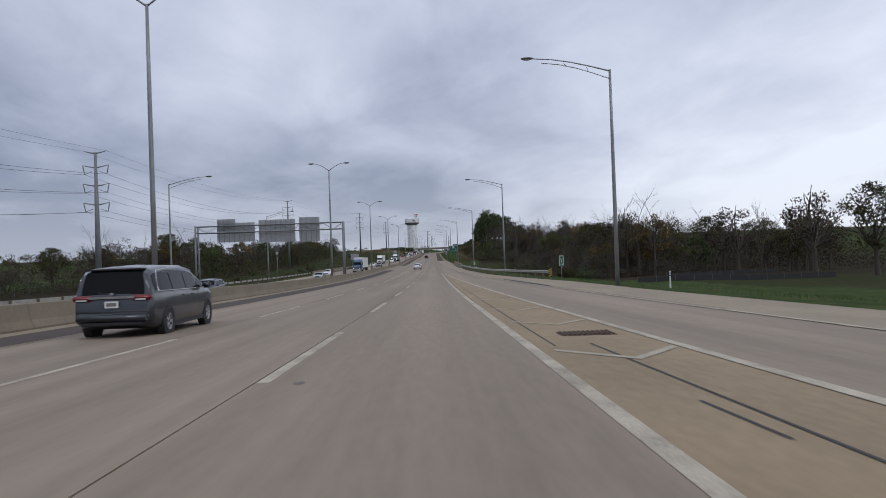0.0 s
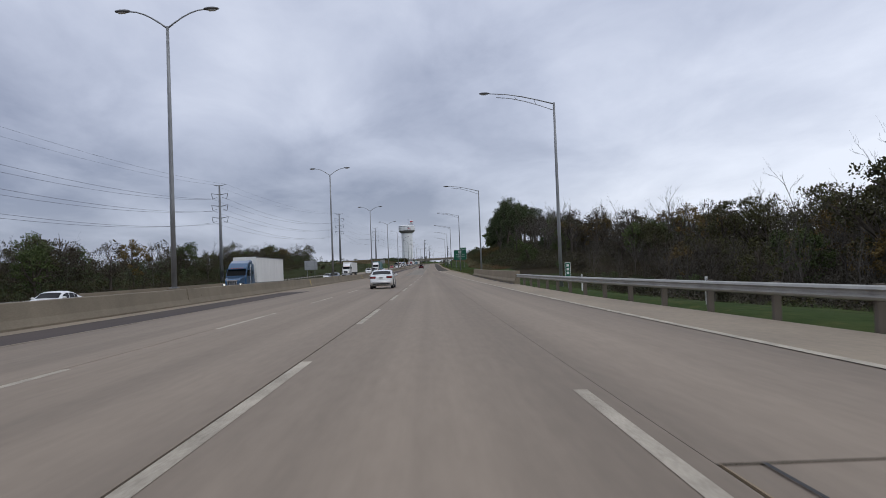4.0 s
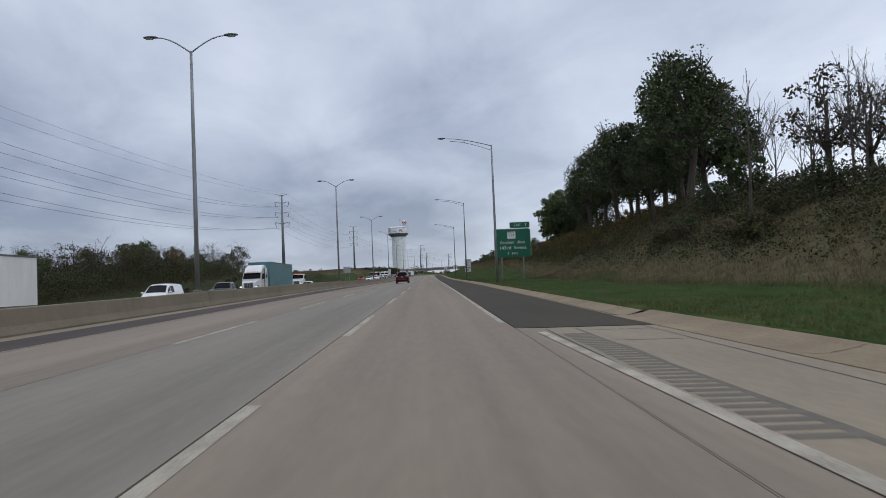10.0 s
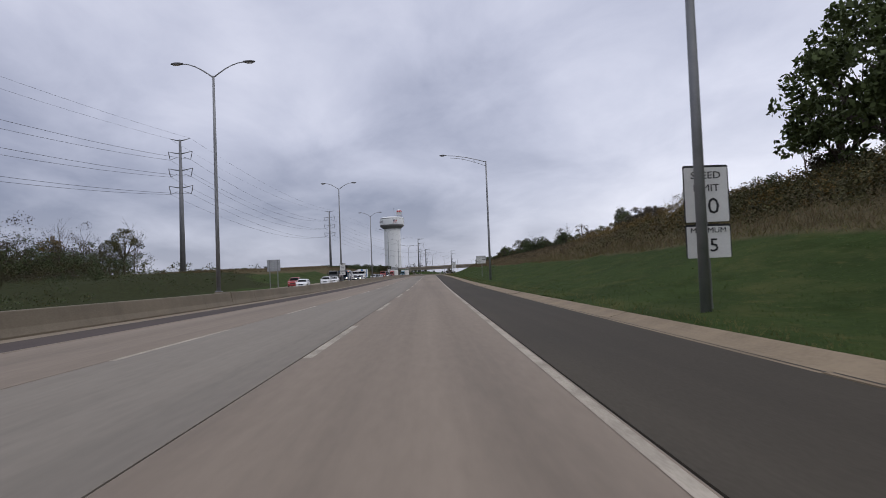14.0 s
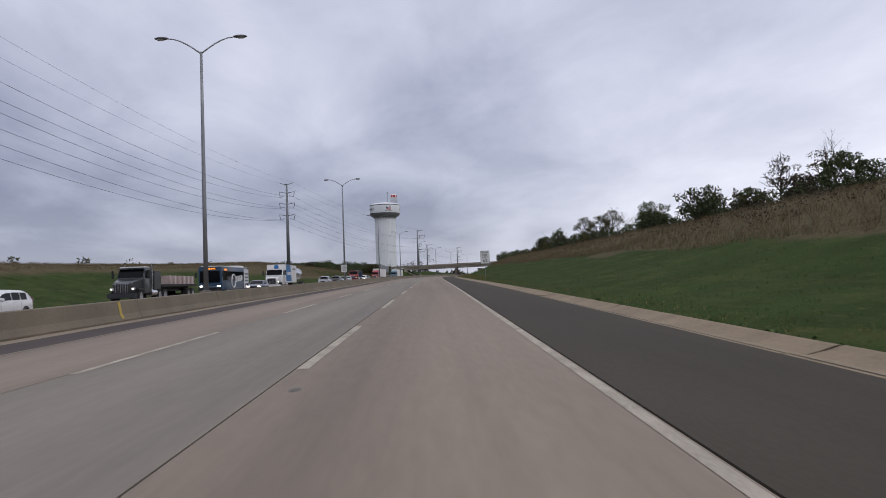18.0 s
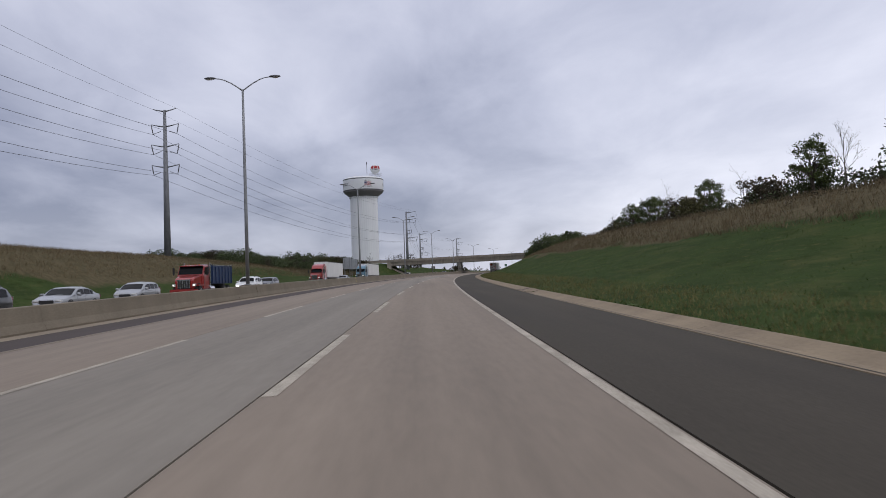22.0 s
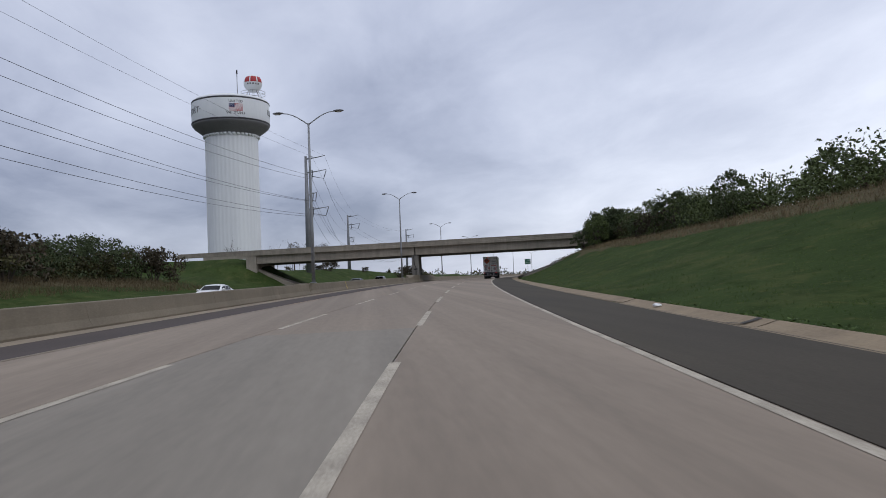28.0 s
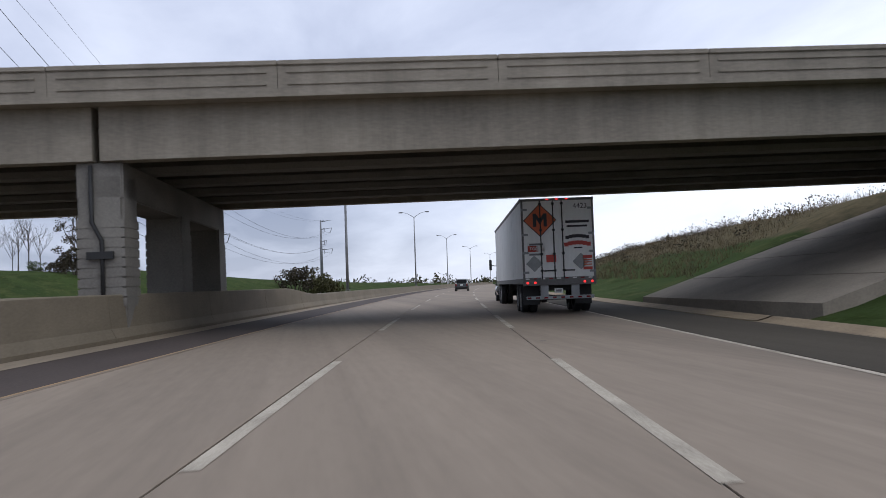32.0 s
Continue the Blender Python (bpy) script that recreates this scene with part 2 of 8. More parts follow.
def ground_mat():
    """Grass that gives way to dry grass, scrub and leaf litter by the share of each that the sheet carries."""
    m = mat("roadside_ground", (0.047, 0.070, 0.021), (0.026, 0.042, 0.012), 0.97, scale=0.25, fine=6, bump=0.8, dist=0.06, spec=0.03)
    n, l = m.node_tree.nodes, m.node_tree.links
    bs = n["Principled BSDF"]
    col = bs.inputs["Base Color"].links[0].from_socket
    att = n.new("ShaderNodeAttribute")
    att.attribute_name = "cover"
    sp = n.new("ShaderNodeSeparateColor")
    l.new(att.outputs["Color"], sp.inputs[0])
    pos = n.new("ShaderNodeNewGeometry").outputs["Position"]
    nz = n.new("ShaderNodeTexNoise")
    nz.inputs["Scale"].default_value, nz.inputs["Detail"].default_value, nz.inputs["Roughness"].default_value = 0.22, 8, 0.7
    l.new(pos, nz.inputs["Vector"])
    # tussocks and mown streaks: yellower tufts and darker hollows along the slope
    for sc, lo, hi, tone in ((0.55, 0.50, 0.68, (0.076, 0.084, 0.029)), (0.8, 0.53, 0.68, (0.020, 0.034, 0.007)), (2.6, 0.57, 0.74, (0.100, 0.096, 0.034))):
        mp = n.new("ShaderNodeMapping")
        mp.inputs["Scale"].default_value = (1.0, 0.35, 1.0)
        mp.inputs["Location"].default_value = (sc * 7, sc * 3, 0)
        l.new(pos, mp.inputs["Vector"])
        n3 = n.new("ShaderNodeTexNoise")
        n3.inputs["Scale"].default_value, n3.inputs["Detail"].default_value, n3.inputs["Roughness"].default_value = sc, 6, 0.65
        l.new(mp.outputs[0], n3.inputs["Vector"])
        m3 = n.new("ShaderNodeMapRange")
        m3.inputs["From Min"].default_value, m3.inputs["From Max"].default_value, m3.inputs["To Max"].default_value = lo, hi, 0.75
        l.new(n3.outputs[0], m3.inputs["Value"])
        x3 = n.new("ShaderNodeMix")
        x3.data_type = "RGBA"
        l.new(m3.outputs[0], x3.inputs["Factor"])
        l.new(col, x3.inputs["A"])
        x3.inputs["B"].default_value = (*tone, 1)
        col = x3.outputs["Result"]
    for k, (a, b) in enumerate((((0.135, 0.108, 0.062), (0.068, 0.060, 0.032)), ((0.046, 0.052, 0.02), (0.022, 0.026, 0.011)), ((0.042, 0.033, 0.02), (0.02, 0.017, 0.011)))):
        rp = n.new("ShaderNodeValToRGB")
        rp.color_ramp.elements[0].position, rp.color_ramp.elements[0].color = 0.35, (*b, 1)
        rp.color_ramp.elements[1].position, rp.color_ramp.elements[1].color = 0.68, (*a, 1)
        n2 = n.new("ShaderNodeTexNoise")
        n2.inputs["Scale"].default_value, n2.inputs["Detail"].default_value, n2.inputs["Roughness"].default_value = 1.3 + 0.6 * k, 7, 0.7
        l.new(pos, n2.inputs["Vector"])
        l.new(n2.outputs[0], rp.inputs[0])
        edge = n.new("ShaderNodeMath")
        edge.operation = "ADD"
        l.new(sp.outputs[k], edge.inputs[0])
        l.new(nz.outputs[0], edge.inputs[1])
        mr = n.new("ShaderNodeMapRange")
        mr.inputs["From Min"].default_value, mr.inputs["From Max"].default_value = 0.82, 1.22
        l.new(edge.outputs[0], mr.inputs["Value"])
        mx = n.new("ShaderNodeMix")
        mx.data_type = "RGBA"
        l.new(mr.outputs[0], mx.inputs["Factor"])
        l.new(col, mx.inputs["A"])
        l.new(rp.outputs[0], mx.inputs["B"])
        col = mx.outputs["Result"]
    l.new(col, bs.inputs["Base Color"])
    return m


GROUND = ground_mat()
GALV = mat("galvanised_steel", (0.30, 0.305, 0.31), (0.21, 0.215, 0.22), 0.5, 0.6, scale=2, fine=30, bump=0.05, coords="Object")
PYLON = mat("weathered_steel_pole", (0.235, 0.24, 0.25), (0.16, 0.165, 0.175), 0.6, 0.4, scale=0.8, fine=12, bump=0.05, coords="Object")
RAILM = mat("guardrail_steel", (0.40, 0.39, 0.36), (0.27, 0.26, 0.24), 0.55, 0.5, scale=1.5, fine=20, bump=0.08)
WIRE = mat("aluminium_cable", (0.11, 0.11, 0.12), None, 0.6, 0.5, bump=0)
LUMIN = mat("luminaire_grey", (0.13, 0.13, 0.135), None, 0.5, 0.2, bump=0.03, coords="Object")
LENS = mat("luminaire_lens", (0.5, 0.5, 0.48), None, 0.2, 0, bump=0, coords="Object")
SIGN_GREEN = mat("sign_green", (0.004, 0.115, 0.06), (0.003, 0.095, 0.05), 0.45, scale=2, fine=20, bump=0.02, coords="Object")
SIGN_WHITE = mat("sign_white", (0.72, 0.72, 0.70), (0.60, 0.60, 0.58), 0.5, scale=2, fine=20, bump=0.02, coords="Object")
SIGN_BLACK = mat("sign_black", (0.012, 0.012, 0.013), None, 0.5, bump=0, coords="Object")
SIGN_BACK = mat("sign_back_aluminium", (0.40, 0.41, 0.42), (0.30, 0.31, 0.32), 0.6, 0.2, scale=2, fine=20, bump=0.05, coords="Object")
BARK = mat("bark", (0.085, 0.068, 0.052), (0.045, 0.036, 0.028), 0.95, scale=3, fine=14, bump=0.6, coords="Object", stretch=(1, 1, 0.3))
TWIG = mat("bare_twigs", (0.092, 0.080, 0.066), (0.05, 0.043, 0.035), 0.95, scale=1, fine=8, bump=0, rnd=0.2)


def leafmat(name, a, b):
    """Leaves: each one differs a little in tone from its neighbours."""
    m = mat(name, a, b, 0.75, scale=0.6, fine=3.5, bump=0, rnd=0.22, spec=0.25)
    n, l = m.node_tree.nodes, m.node_tree.links
    bs = n["Principled BSDF"]
    col = bs.inputs["Base Color"].links[0].from_socket
    geo = n.new("ShaderNodeNewGeometry")
    mr = n.new("ShaderNodeMapRange")
    mr.inputs["To Min"].default_value, mr.inputs["To Max"].default_value = 0.68, 1.38
    l.new(geo.outputs["Random Per Island"], mr.inputs["Value"])
    vm = n.new("ShaderNodeVectorMath")
    vm.operation = "SCALE"
    l.new(col, vm.inputs[0])
    l.new(mr.outputs[0], vm.inputs["Scale"])
    l.new(vm.outputs[0], bs.inputs["Base Color"])
    return m


LEAF_DARK = leafmat("dark_green_leaves", (0.070, 0.090, 0.036), (0.034, 0.046, 0.019))
LEAF_LITTER = leafmat("grey_brown_brush", (0.060, 0.052, 0.036), (0.030, 0.026, 0.018))
LEAF_GREEN = leafmat("green_leaves", (0.084, 0.108, 0.034), (0.04, 0.055, 0.018))
LEAF_OLIVE = leafmat("olive_leaves", (0.072, 0.068, 0.025), (0.034, 0.033, 0.012))
LEAF_GOLD = leafmat("autumn_leaves", (0.15, 0.10, 0.028), (0.07, 0.05, 0.016))
LEAF_BROWN = leafmat("withered_leaves", (0.066, 0.053, 0.032), (0.034, 0.028, 0.017))
TOWER_W = mat("tower_white_paint", (0.78, 0.79, 0.79), (0.70, 0.71, 0.72), 0.55, scale=0.25, fine=3, bump=0.05, stretch=(1, 1, 0.15), spec=0.3)
TOWER_G = mat("tower_grey_paint", (0.20, 0.195, 0.195), (0.15, 0.147, 0.148), 0.6, scale=0.3, fine=3, bump=0.05, spec=0.3)
TOWER_D = mat("tower_dark_band", (0.035, 0.03, 0.035), None, 0.6, bump=0)
RED = mat("red_paint", (0.42, 0.015, 0.02), None, 0.5, bump=0, coords="Object")
NAVY = mat("navy_paint", (0.02, 0.03, 0.12), None, 0.5, bump=0, coords="Object")
RUBBER = mat("tyre_rubber", (0.022, 0.022, 0.023), (0.014, 0.014, 0.015), 0.85, scale=6, fine=40, bump=0.2, coords="Object")
RIM = mat("alloy_rim", (0.40, 0.40, 0.41), (0.28, 0.28, 0.29), 0.45, 0.3, bump=0.03, coords="Object")
TRIM = mat("black_plastic", (0.02, 0.02, 0.021), (0.013, 0.013, 0.014), 0.6, scale=5, fine=60, bump=0.05, coords="Object")
CHROME = mat("chrome", (0.6, 0.6, 0.61), (0.5, 0.5, 0.51), 0.18, 1.0, bump=0, coords="Object")
DARKGLASS = mat("tinted_glass", (0.006, 0.007, 0.008), (0.004, 0.005, 0.006), 0.08, 0, scale=1, fine=5, bump=0, coords="Object", spec=0.1)
TAILRED = mat("tail_lamp_red", (0.2, 0.008, 0.01), (0.12, 0.006, 0.008), 0.2, bump=0, coords="Object", coat=0.5)
CLEAR = mat("clear_lamp", (0.6, 0.6, 0.58), None, 0.15, bump=0, coords="Object", coat=0.5)
LIT_RED = lamp_mat("lit_marker_lamp", (0.9, 0.03, 0.03), 1.1)
LIT_WHITE = lamp_mat("lit_headlamp", (1.0, 0.95, 0.85), 3.0)
TRAILER_W = mat("trailer_white_panel", (0.78, 0.775, 0.75), (0.66, 0.655, 0.635), 0.45, scale=0.8, fine=12, bump=0.05, coords="Object", stretch=(1, 1, 0.4))
TRAILER_G = mat("trailer_grey_frame", (0.16, 0.155, 0.15), (0.1, 0.098, 0.095), 0.6, 0.2, scale=2, fine=20, bump=0.05, coords="Object")
UNDER = mat("dirty_chassis", (0.028, 0.027, 0.026), (0.016, 0.0155, 0.015), 0.8, scale=3, fine=20, bump=0.1, coords="Object")
ORANGE = mat("orange_vinyl", (0.62, 0.115, 0.025), None, 0.5, bump=0, coords="Object")
REDVINYL = mat("red_vinyl", (0.55, 0.06, 0.04), None, 0.5, bump=0, coords="Object")
GREYVINYL = mat("grey_placard", (0.33, 0.34, 0.34), None, 0.6, bump=0, coords="Object")
STEEL_TANK = mat("polished_tank", (0.55, 0.56, 0.57), (0.45, 0.46, 0.47), 0.25, 0.9, bump=0.02, coords="Object")
PAINTS = {}


def carpaint(name, a, metal=0.3):
    if name not in PAINTS:
        PAINTS[name] = mat(name, a, tuple(v * 0.82 for v in a), 0.32, metal, scale=1.2, fine=14, bump=0, coords="Object", coat=0.7)
    return PAINTS[name]

# ---- plan of the road: y runs along it, u across it from the line between the middle and the right lane ----
GRADE = [(-400, 6.0), (-60, 1.2), (0, 0.0), (32, -0.60), (64, -1.04), (95, -1.36), (126, -1.53), (158, -1.58), (190, -1.52), (222, -1.40), (254, -1.23),
         (286, -0.98), (318, -0.61), (351, -0.17), (383, 0.24), (416, 0.59), (449, 0.89), (482, 1.21), (515, 1.58), (547, 2.04), (580, 2.60), (612, 3.16),
         (644, 3.62), (676, 4.02), (708, 4.42), (739, 4.82), (769, 5.19), (800, 5.51), (845, 5.94), (887, 6.38), (943, 6.96), (1003, 7.49), (1300, 8.6), (2000, 9.5), (4000, 9.5)]
GY, GZ = np.array([g[0] for g in GRADE], float), np.array([g[1] for g in GRADE], float)


def zroad(y):
    return float(np.mean(np.interp(y + np.linspace(-25, 25, 11), GY, GZ)))


BEND = [(-400, 0.05), (0, 0.05), (110, -0.03), (190, -0.26), (250, -0.18), (300, -0.17), (375, -0.26), (430, -0.28), (546, -0.07), (625, -0.04), (688, 0.08), (750, 0.26), (825, 0.18),
        (900, -0.15), (955, -0.25), (980, -0.33), (1012, -0.18), (1040, 0.0), (4000, 0.0)]
BY, BX = np.array([b[0] for b in BEND], float), np.array([b[1] for b in BEND], float)


def xline(y):
    return float(np.mean(np.interp(y + np.linspace(-20, 20, 5), BY, BX))) - 2.235 + 0.00632 * y + (max(y - 730, 0) ** 2 / 3200 if y < 1500 else 770 ** 2 / 3200 + (y - 1500) * 770 / 1600)


def turn_at(y):
    """The road's heading at y, in degrees (to the right is negative)."""
    return -math.degrees(math.atan(0.00632 + min(max(y - 730, 0), 770) / 1600))


TILT = [(-400, 0.012), (100, 0.012), (170, 0.0), (230, 0.0), (290, 0.013), (416, 0.009), (500, 0.02), (585, 0.034), (690, 0.032), (745, 0.022), (800, 0.014), (890, 0.008), (960, 0.0), (4000, 0.0)]
TILT_Y, TILT_C = np.array([c[0] for c in TILT], float), np.array([c[1] for c in TILT], float)


def sink(y):
    """How far the foot of the median barrier lies below the crown of the road."""
    return 10.5 * float(np.interp(y, TILT_Y, TILT_C))


def at(y, u, dz=0.0):
    """A point on the plan; the two left lanes fall away towards the median."""
    tilt = sink(y) * max(u, -10.5) / 10.5 if -11.75 < u < 0 else 0.0
    return Vector((xline(y) + u, y, zroad(y) + dz + tilt))


def sstep(a, b, v):
    t = min(max((v - a) / (b - a), 0.0), 1.0)
    return t * t * (3 - 2 * t)


def curve1(pts, v):
    return float(np.interp(v, [p[0] for p in pts], [p[1] for p in pts]))


RIDGE = [(-300, -1.5), (150, -2.5), (190, -4), (250, -3.5), (275, 0.5), (320, 3.5), (400, 7.5), (500, 7.4), (600, 6.3), (700, 6.2), (780, 5.9), (850, 6.5), (960, 4.5), (1020, 5.2), (1100, 6.0), (1400, 3.0), (4000, 2.0)]
FLAT = [(-300, 0.02), (270, 0.05), (310, 0.38), (420, 0.38), (480, 0.02), (4000, 0.02)]
RIDGE_W = [(-300, 25), (250, 20), (320, 22), (400, 24), (500, 26), (700, 27), (900, 18), (1000, 14), (1100, 20), (4000, 30)]
LEFT_BANK = [(-300, -3), (200, -3.5), (480, -2.0), (560, 1.6), (640, 3.4), (740, 4.6), (800, 5.8), (870, 4.8), (930, 2.6), (1000, 1.6), (1040, 3.6), (1120, 4.2), (1180, 3.0), (1400, 1.0), (4000, 2.0)]
ROAD_R = [(-400, 13.0), (40, 13.0), (60, 13.2), (110, 10.2), (160, 8.8), (260, 8.8), (300, 7.7), (330, 6.9), (345, 7.38), (4000, 7.38)]
OVER_Y, OVER_DX, OVER_S = 1031.4, 20.9, -0.108   # overpass: its middle line, where it crosses, and its slant


def over_y(x):
    return OVER_Y + (x - OVER_DX) * OVER_S


def ground_dz(y, u):
    """Height of the ground over the road's grade line."""
    edge = curve1(ROAD_R, y)
    if u > edge:
        r, w = curve1(RIDGE, y), curve1(RIDGE_W, y)
        d = (u - edge) / w
        fl = curve1(FLAT, y)
        z = -0.05 + r * (sstep(fl, 1.0, d) * 0.65 + min(max((d - fl + 0.02) / (1.02 - fl), 0), 1) * 0.35) + (0.03 * min(u - edge - w, 60) if d > 1 and r > 0 else 0)
    elif u > -1:
        z = -0.45
    elif u > -11.5:
        z = -0.95
    elif u > -27.2:
        z = -1.25
    else:
        b = curve1(LEFT_BANK, y)
        d = (-27.2 - u) / 20.0
        z = -0.95 + (b + 0.95) * sstep(0.1, 1.0, d)
    x = xline(y) + u
    off = abs(y - over_y(x))
    if u > 8.2 or u < -29:
        along = (u - 8.2) / 14 if u > 0 else (-31.6 - u) / 11.5
        top = 6.2 * min(max(along, 0.0), 1.0) if u > 0 else min(5.4, 0.53 * (-31.6 - u) - 0.9)
        reach = 7.4 if u > 0 else 5.7
        z = max(z, top - max(off - reach, 0.0) / 2.2) if along > 0 else z
        if off < reach - 0.1:
            z = min(z, max(along * 4.6 - 0.9, -1.3) if u > 0 else top - 0.35) if along < (1.05 if u > 0 else 0.8) else z
    if u > edge + 2 or u < -30:
        s = min(abs(u - edge) / 10, 1.0)
        z += s * 0.35 * noise.noise(Vector((u * 0.06, y * 0.05, 2.0))) + s * 0.12 * noise.noise(Vector((u * 0.3, y * 0.3, 5.0)))
    return z


def ground_z(x, y):
    return zroad(y) + ground_dz(y, x - xline(y))


def part(name, bm, material, parent, label="", smooth=False):
    """Links a bmesh as one mesh object under a thing or a part."""
    me = bpy.data.meshes.new(name)
    bmesh.ops.recalc_face_normals(bm, faces=bm.faces[:])
    bm.to_mesh(me)
    bm.free()
    me.materials.append(material)
    if smooth:
        me.polygons.foreach_set("use_smooth", [True] * len(me.polygons))
    ob = new(name, me)
    if parent:
        ob.parent = parent
    if label:
        tagged(ob, label)
    return ob


def pydata(name, verts, faces, material, parent=None, smooth=False):
    me = bpy.data.meshes.new(name)
    me.from_pydata(verts, [], faces)
    me.materials.append(material)
    if smooth:
        me.polygons.foreach_set("use_smooth", [True] * len(me.polygons))
    ob = new(name, me)
    if parent:
        ob.parent = parent
    return ob


def thing(name, m, label, category, group="", kind=""):
    ob = new(name)
    ob.empty_display_size = 0.3
    ob.matrix_world = m
    return tagged(ob, label, category, group, kind)


def here(y, u, dz=0.0, rz=0.0):
    """A pose on the road's plan, turned with the road."""
    p = at(y, u, dz)
    return pose(p.x, p.y, p.z, 0, 0, turn_at(y) + rz)


def box(bm, x0, y0, z0, x1, y1, z1, bevel=0.0):
    vs = [bm.verts.new((x, y, z)) for x in (x0, x1) for y in (y0, y1) for z in (z0, z1)]
    fs = [bm.faces.new([vs[i] for i in f]) for f in ((0, 1, 3, 2), (4, 6, 7, 5), (0, 4, 5, 1), (2, 3, 7, 6), (0, 2, 6, 4), (1, 5, 7, 3))]
    if bevel:
        es = {e for f in fs for e in f.edges}
        bmesh.ops.bevel(bm, geom=list(es), offset=bevel, segments=2, affect="EDGES")
    return bm


def boxbm(*a, **k):
    return box(bmesh.new(), *a, **k)


def tube(bm, pts, radii, n=8, cap=True):
    """A round bar along points, with a radius at each."""
    rings, pts = [], [Vector(p) for p in pts]
    for i, p in enumerate(pts):
        d = (pts[min(i + 1, len(pts) - 1)] - pts[max(i - 1, 0)]).normalized()
        a = d.cross(Vector((0, 0, 1)) if abs(d.z) < 0.95 else Vector((0, 1, 0))).normalized()
        b = d.cross(a)
        r = radii[i] if isinstance(radii, (list, tuple)) else radii
        rings.append([bm.verts.new(p + a * (r * math.cos(2 * math.pi * k / n)) + b * (r * math.sin(2 * math.pi * k / n))) for k in range(n)])
    for r0, r1 in zip(rings, rings[1:]):
        for k in range(n):
            bm.faces.new((r0[k], r0[(k + 1) % n], r1[(k + 1) % n], r1[k]))
    if cap and n > 2:
        bm.faces.new(rings[0])
        bm.faces.new(rings[-1])
    return bm


def tubebm(pts, radii, n=8):
    return tube(bmesh.new(), pts, radii, n)


def spin(bm, prof, n=32, axis="z", centre=(0, 0, 0), cap=True):
    """A turned body from (radius, height) points."""
    c = Vector(centre)
    rings = []
    for r, h in prof:
        ring = []
        for k in range(n):
            a = 2 * math.pi * k / n
            p = (r * math.cos(a), r * math.sin(a), h) if axis == "z" else (h, r * math.cos(a), r * math.sin(a))
            ring.append(bm.verts.new(c + Vector(p)))
        rings.append(ring)
    for r0, r1 in zip(rings, rings[1:]):
        for k in range(n):
            bm.faces.new((r0[k], r0[(k + 1) % n], r1[(k + 1) % n], r1[k]))
    for ring, (r, _) in ((rings[0], prof[0]), (rings[-1], prof[-1])):
        if cap and r > 1e-4:
            bm.faces.new(ring)
    return bm


def sweep(name, ys, prof, material, parent=None, closed=False, smooth=False):
    """A band along the road: prof gives (u, dz) points, or is a function of y that does."""
    vs, fs = [], []
    pf = prof if callable(prof) else (lambda y: prof)
    n = len(pf(ys[0]))
    for y in ys:
        vs += [tuple(at(y, u, dz)) for u, dz in pf(y)]
    for i in range(len(ys) - 1):
        for k in range(n if closed else n - 1):
            a, b = i * n + k, i * n + (k + 1) % n
            fs.append((a, b, b + n, a + n))
    if closed:
        fs.append(tuple(range(n)))
        fs.append(tuple(range((len(ys) - 1) * n, len(ys) * n)))
    return pydata(name, vs, fs, material, parent, smooth)


def pane_bm(ps):
    bm = bmesh.new()
    bm.faces.new([bm.verts.new(p) for p in ps])
    return bm


def steps(a, b, d):
    n = max(int(math.ceil((b - a) / d)), 1)
    return [a + (b - a) * i / n for i in range(n + 1)]


# ---- ground: one sheet to the horizon ----
gy = steps(-300, -60, 30) + steps(-60, 1140, 6)[1:] + steps(1140, 1700, 20)[1:] + steps(1700, 4200, 250)[1:]
gu = [-3500, -2000, -1000, -500, -300, -200, -150, -120] + steps(-100, -28, 3) + [-27.2, -26.6, -19, -12, -11.5, -11.3, 0, 6.4] + steps(6.8, 60, 1.6) + [70, 80, 100, 130, 180, 300, 600, 1000, 2000, 3500]
gv = [(xline(y) + u, y, zroad(y) + ground_dz(y, u)) for y in gy for u in gu]
nu = len(gu)
gf = [(i * nu + k, i * nu + k + 1, (i + 1) * nu + k + 1, (i + 1) * nu + k) for i in range(len(gy) - 1) for k in range(nu - 1)]
ground = pydata("ground", gv, gf, GROUND, None, True)
tagged(ground, "green roadside grass running into dry bank and wooded scrub", "ground", kind="structure")


GREEN_W = [(480, 9.5), (560, 10.3), (630, 11.0), (700, 12.2), (750, 11.5), (800, 10.8), (830, 10.0), (870, 9.6), (910, 11.0), (950, 12.0), (979, 9.6), (1150, 9.5)]


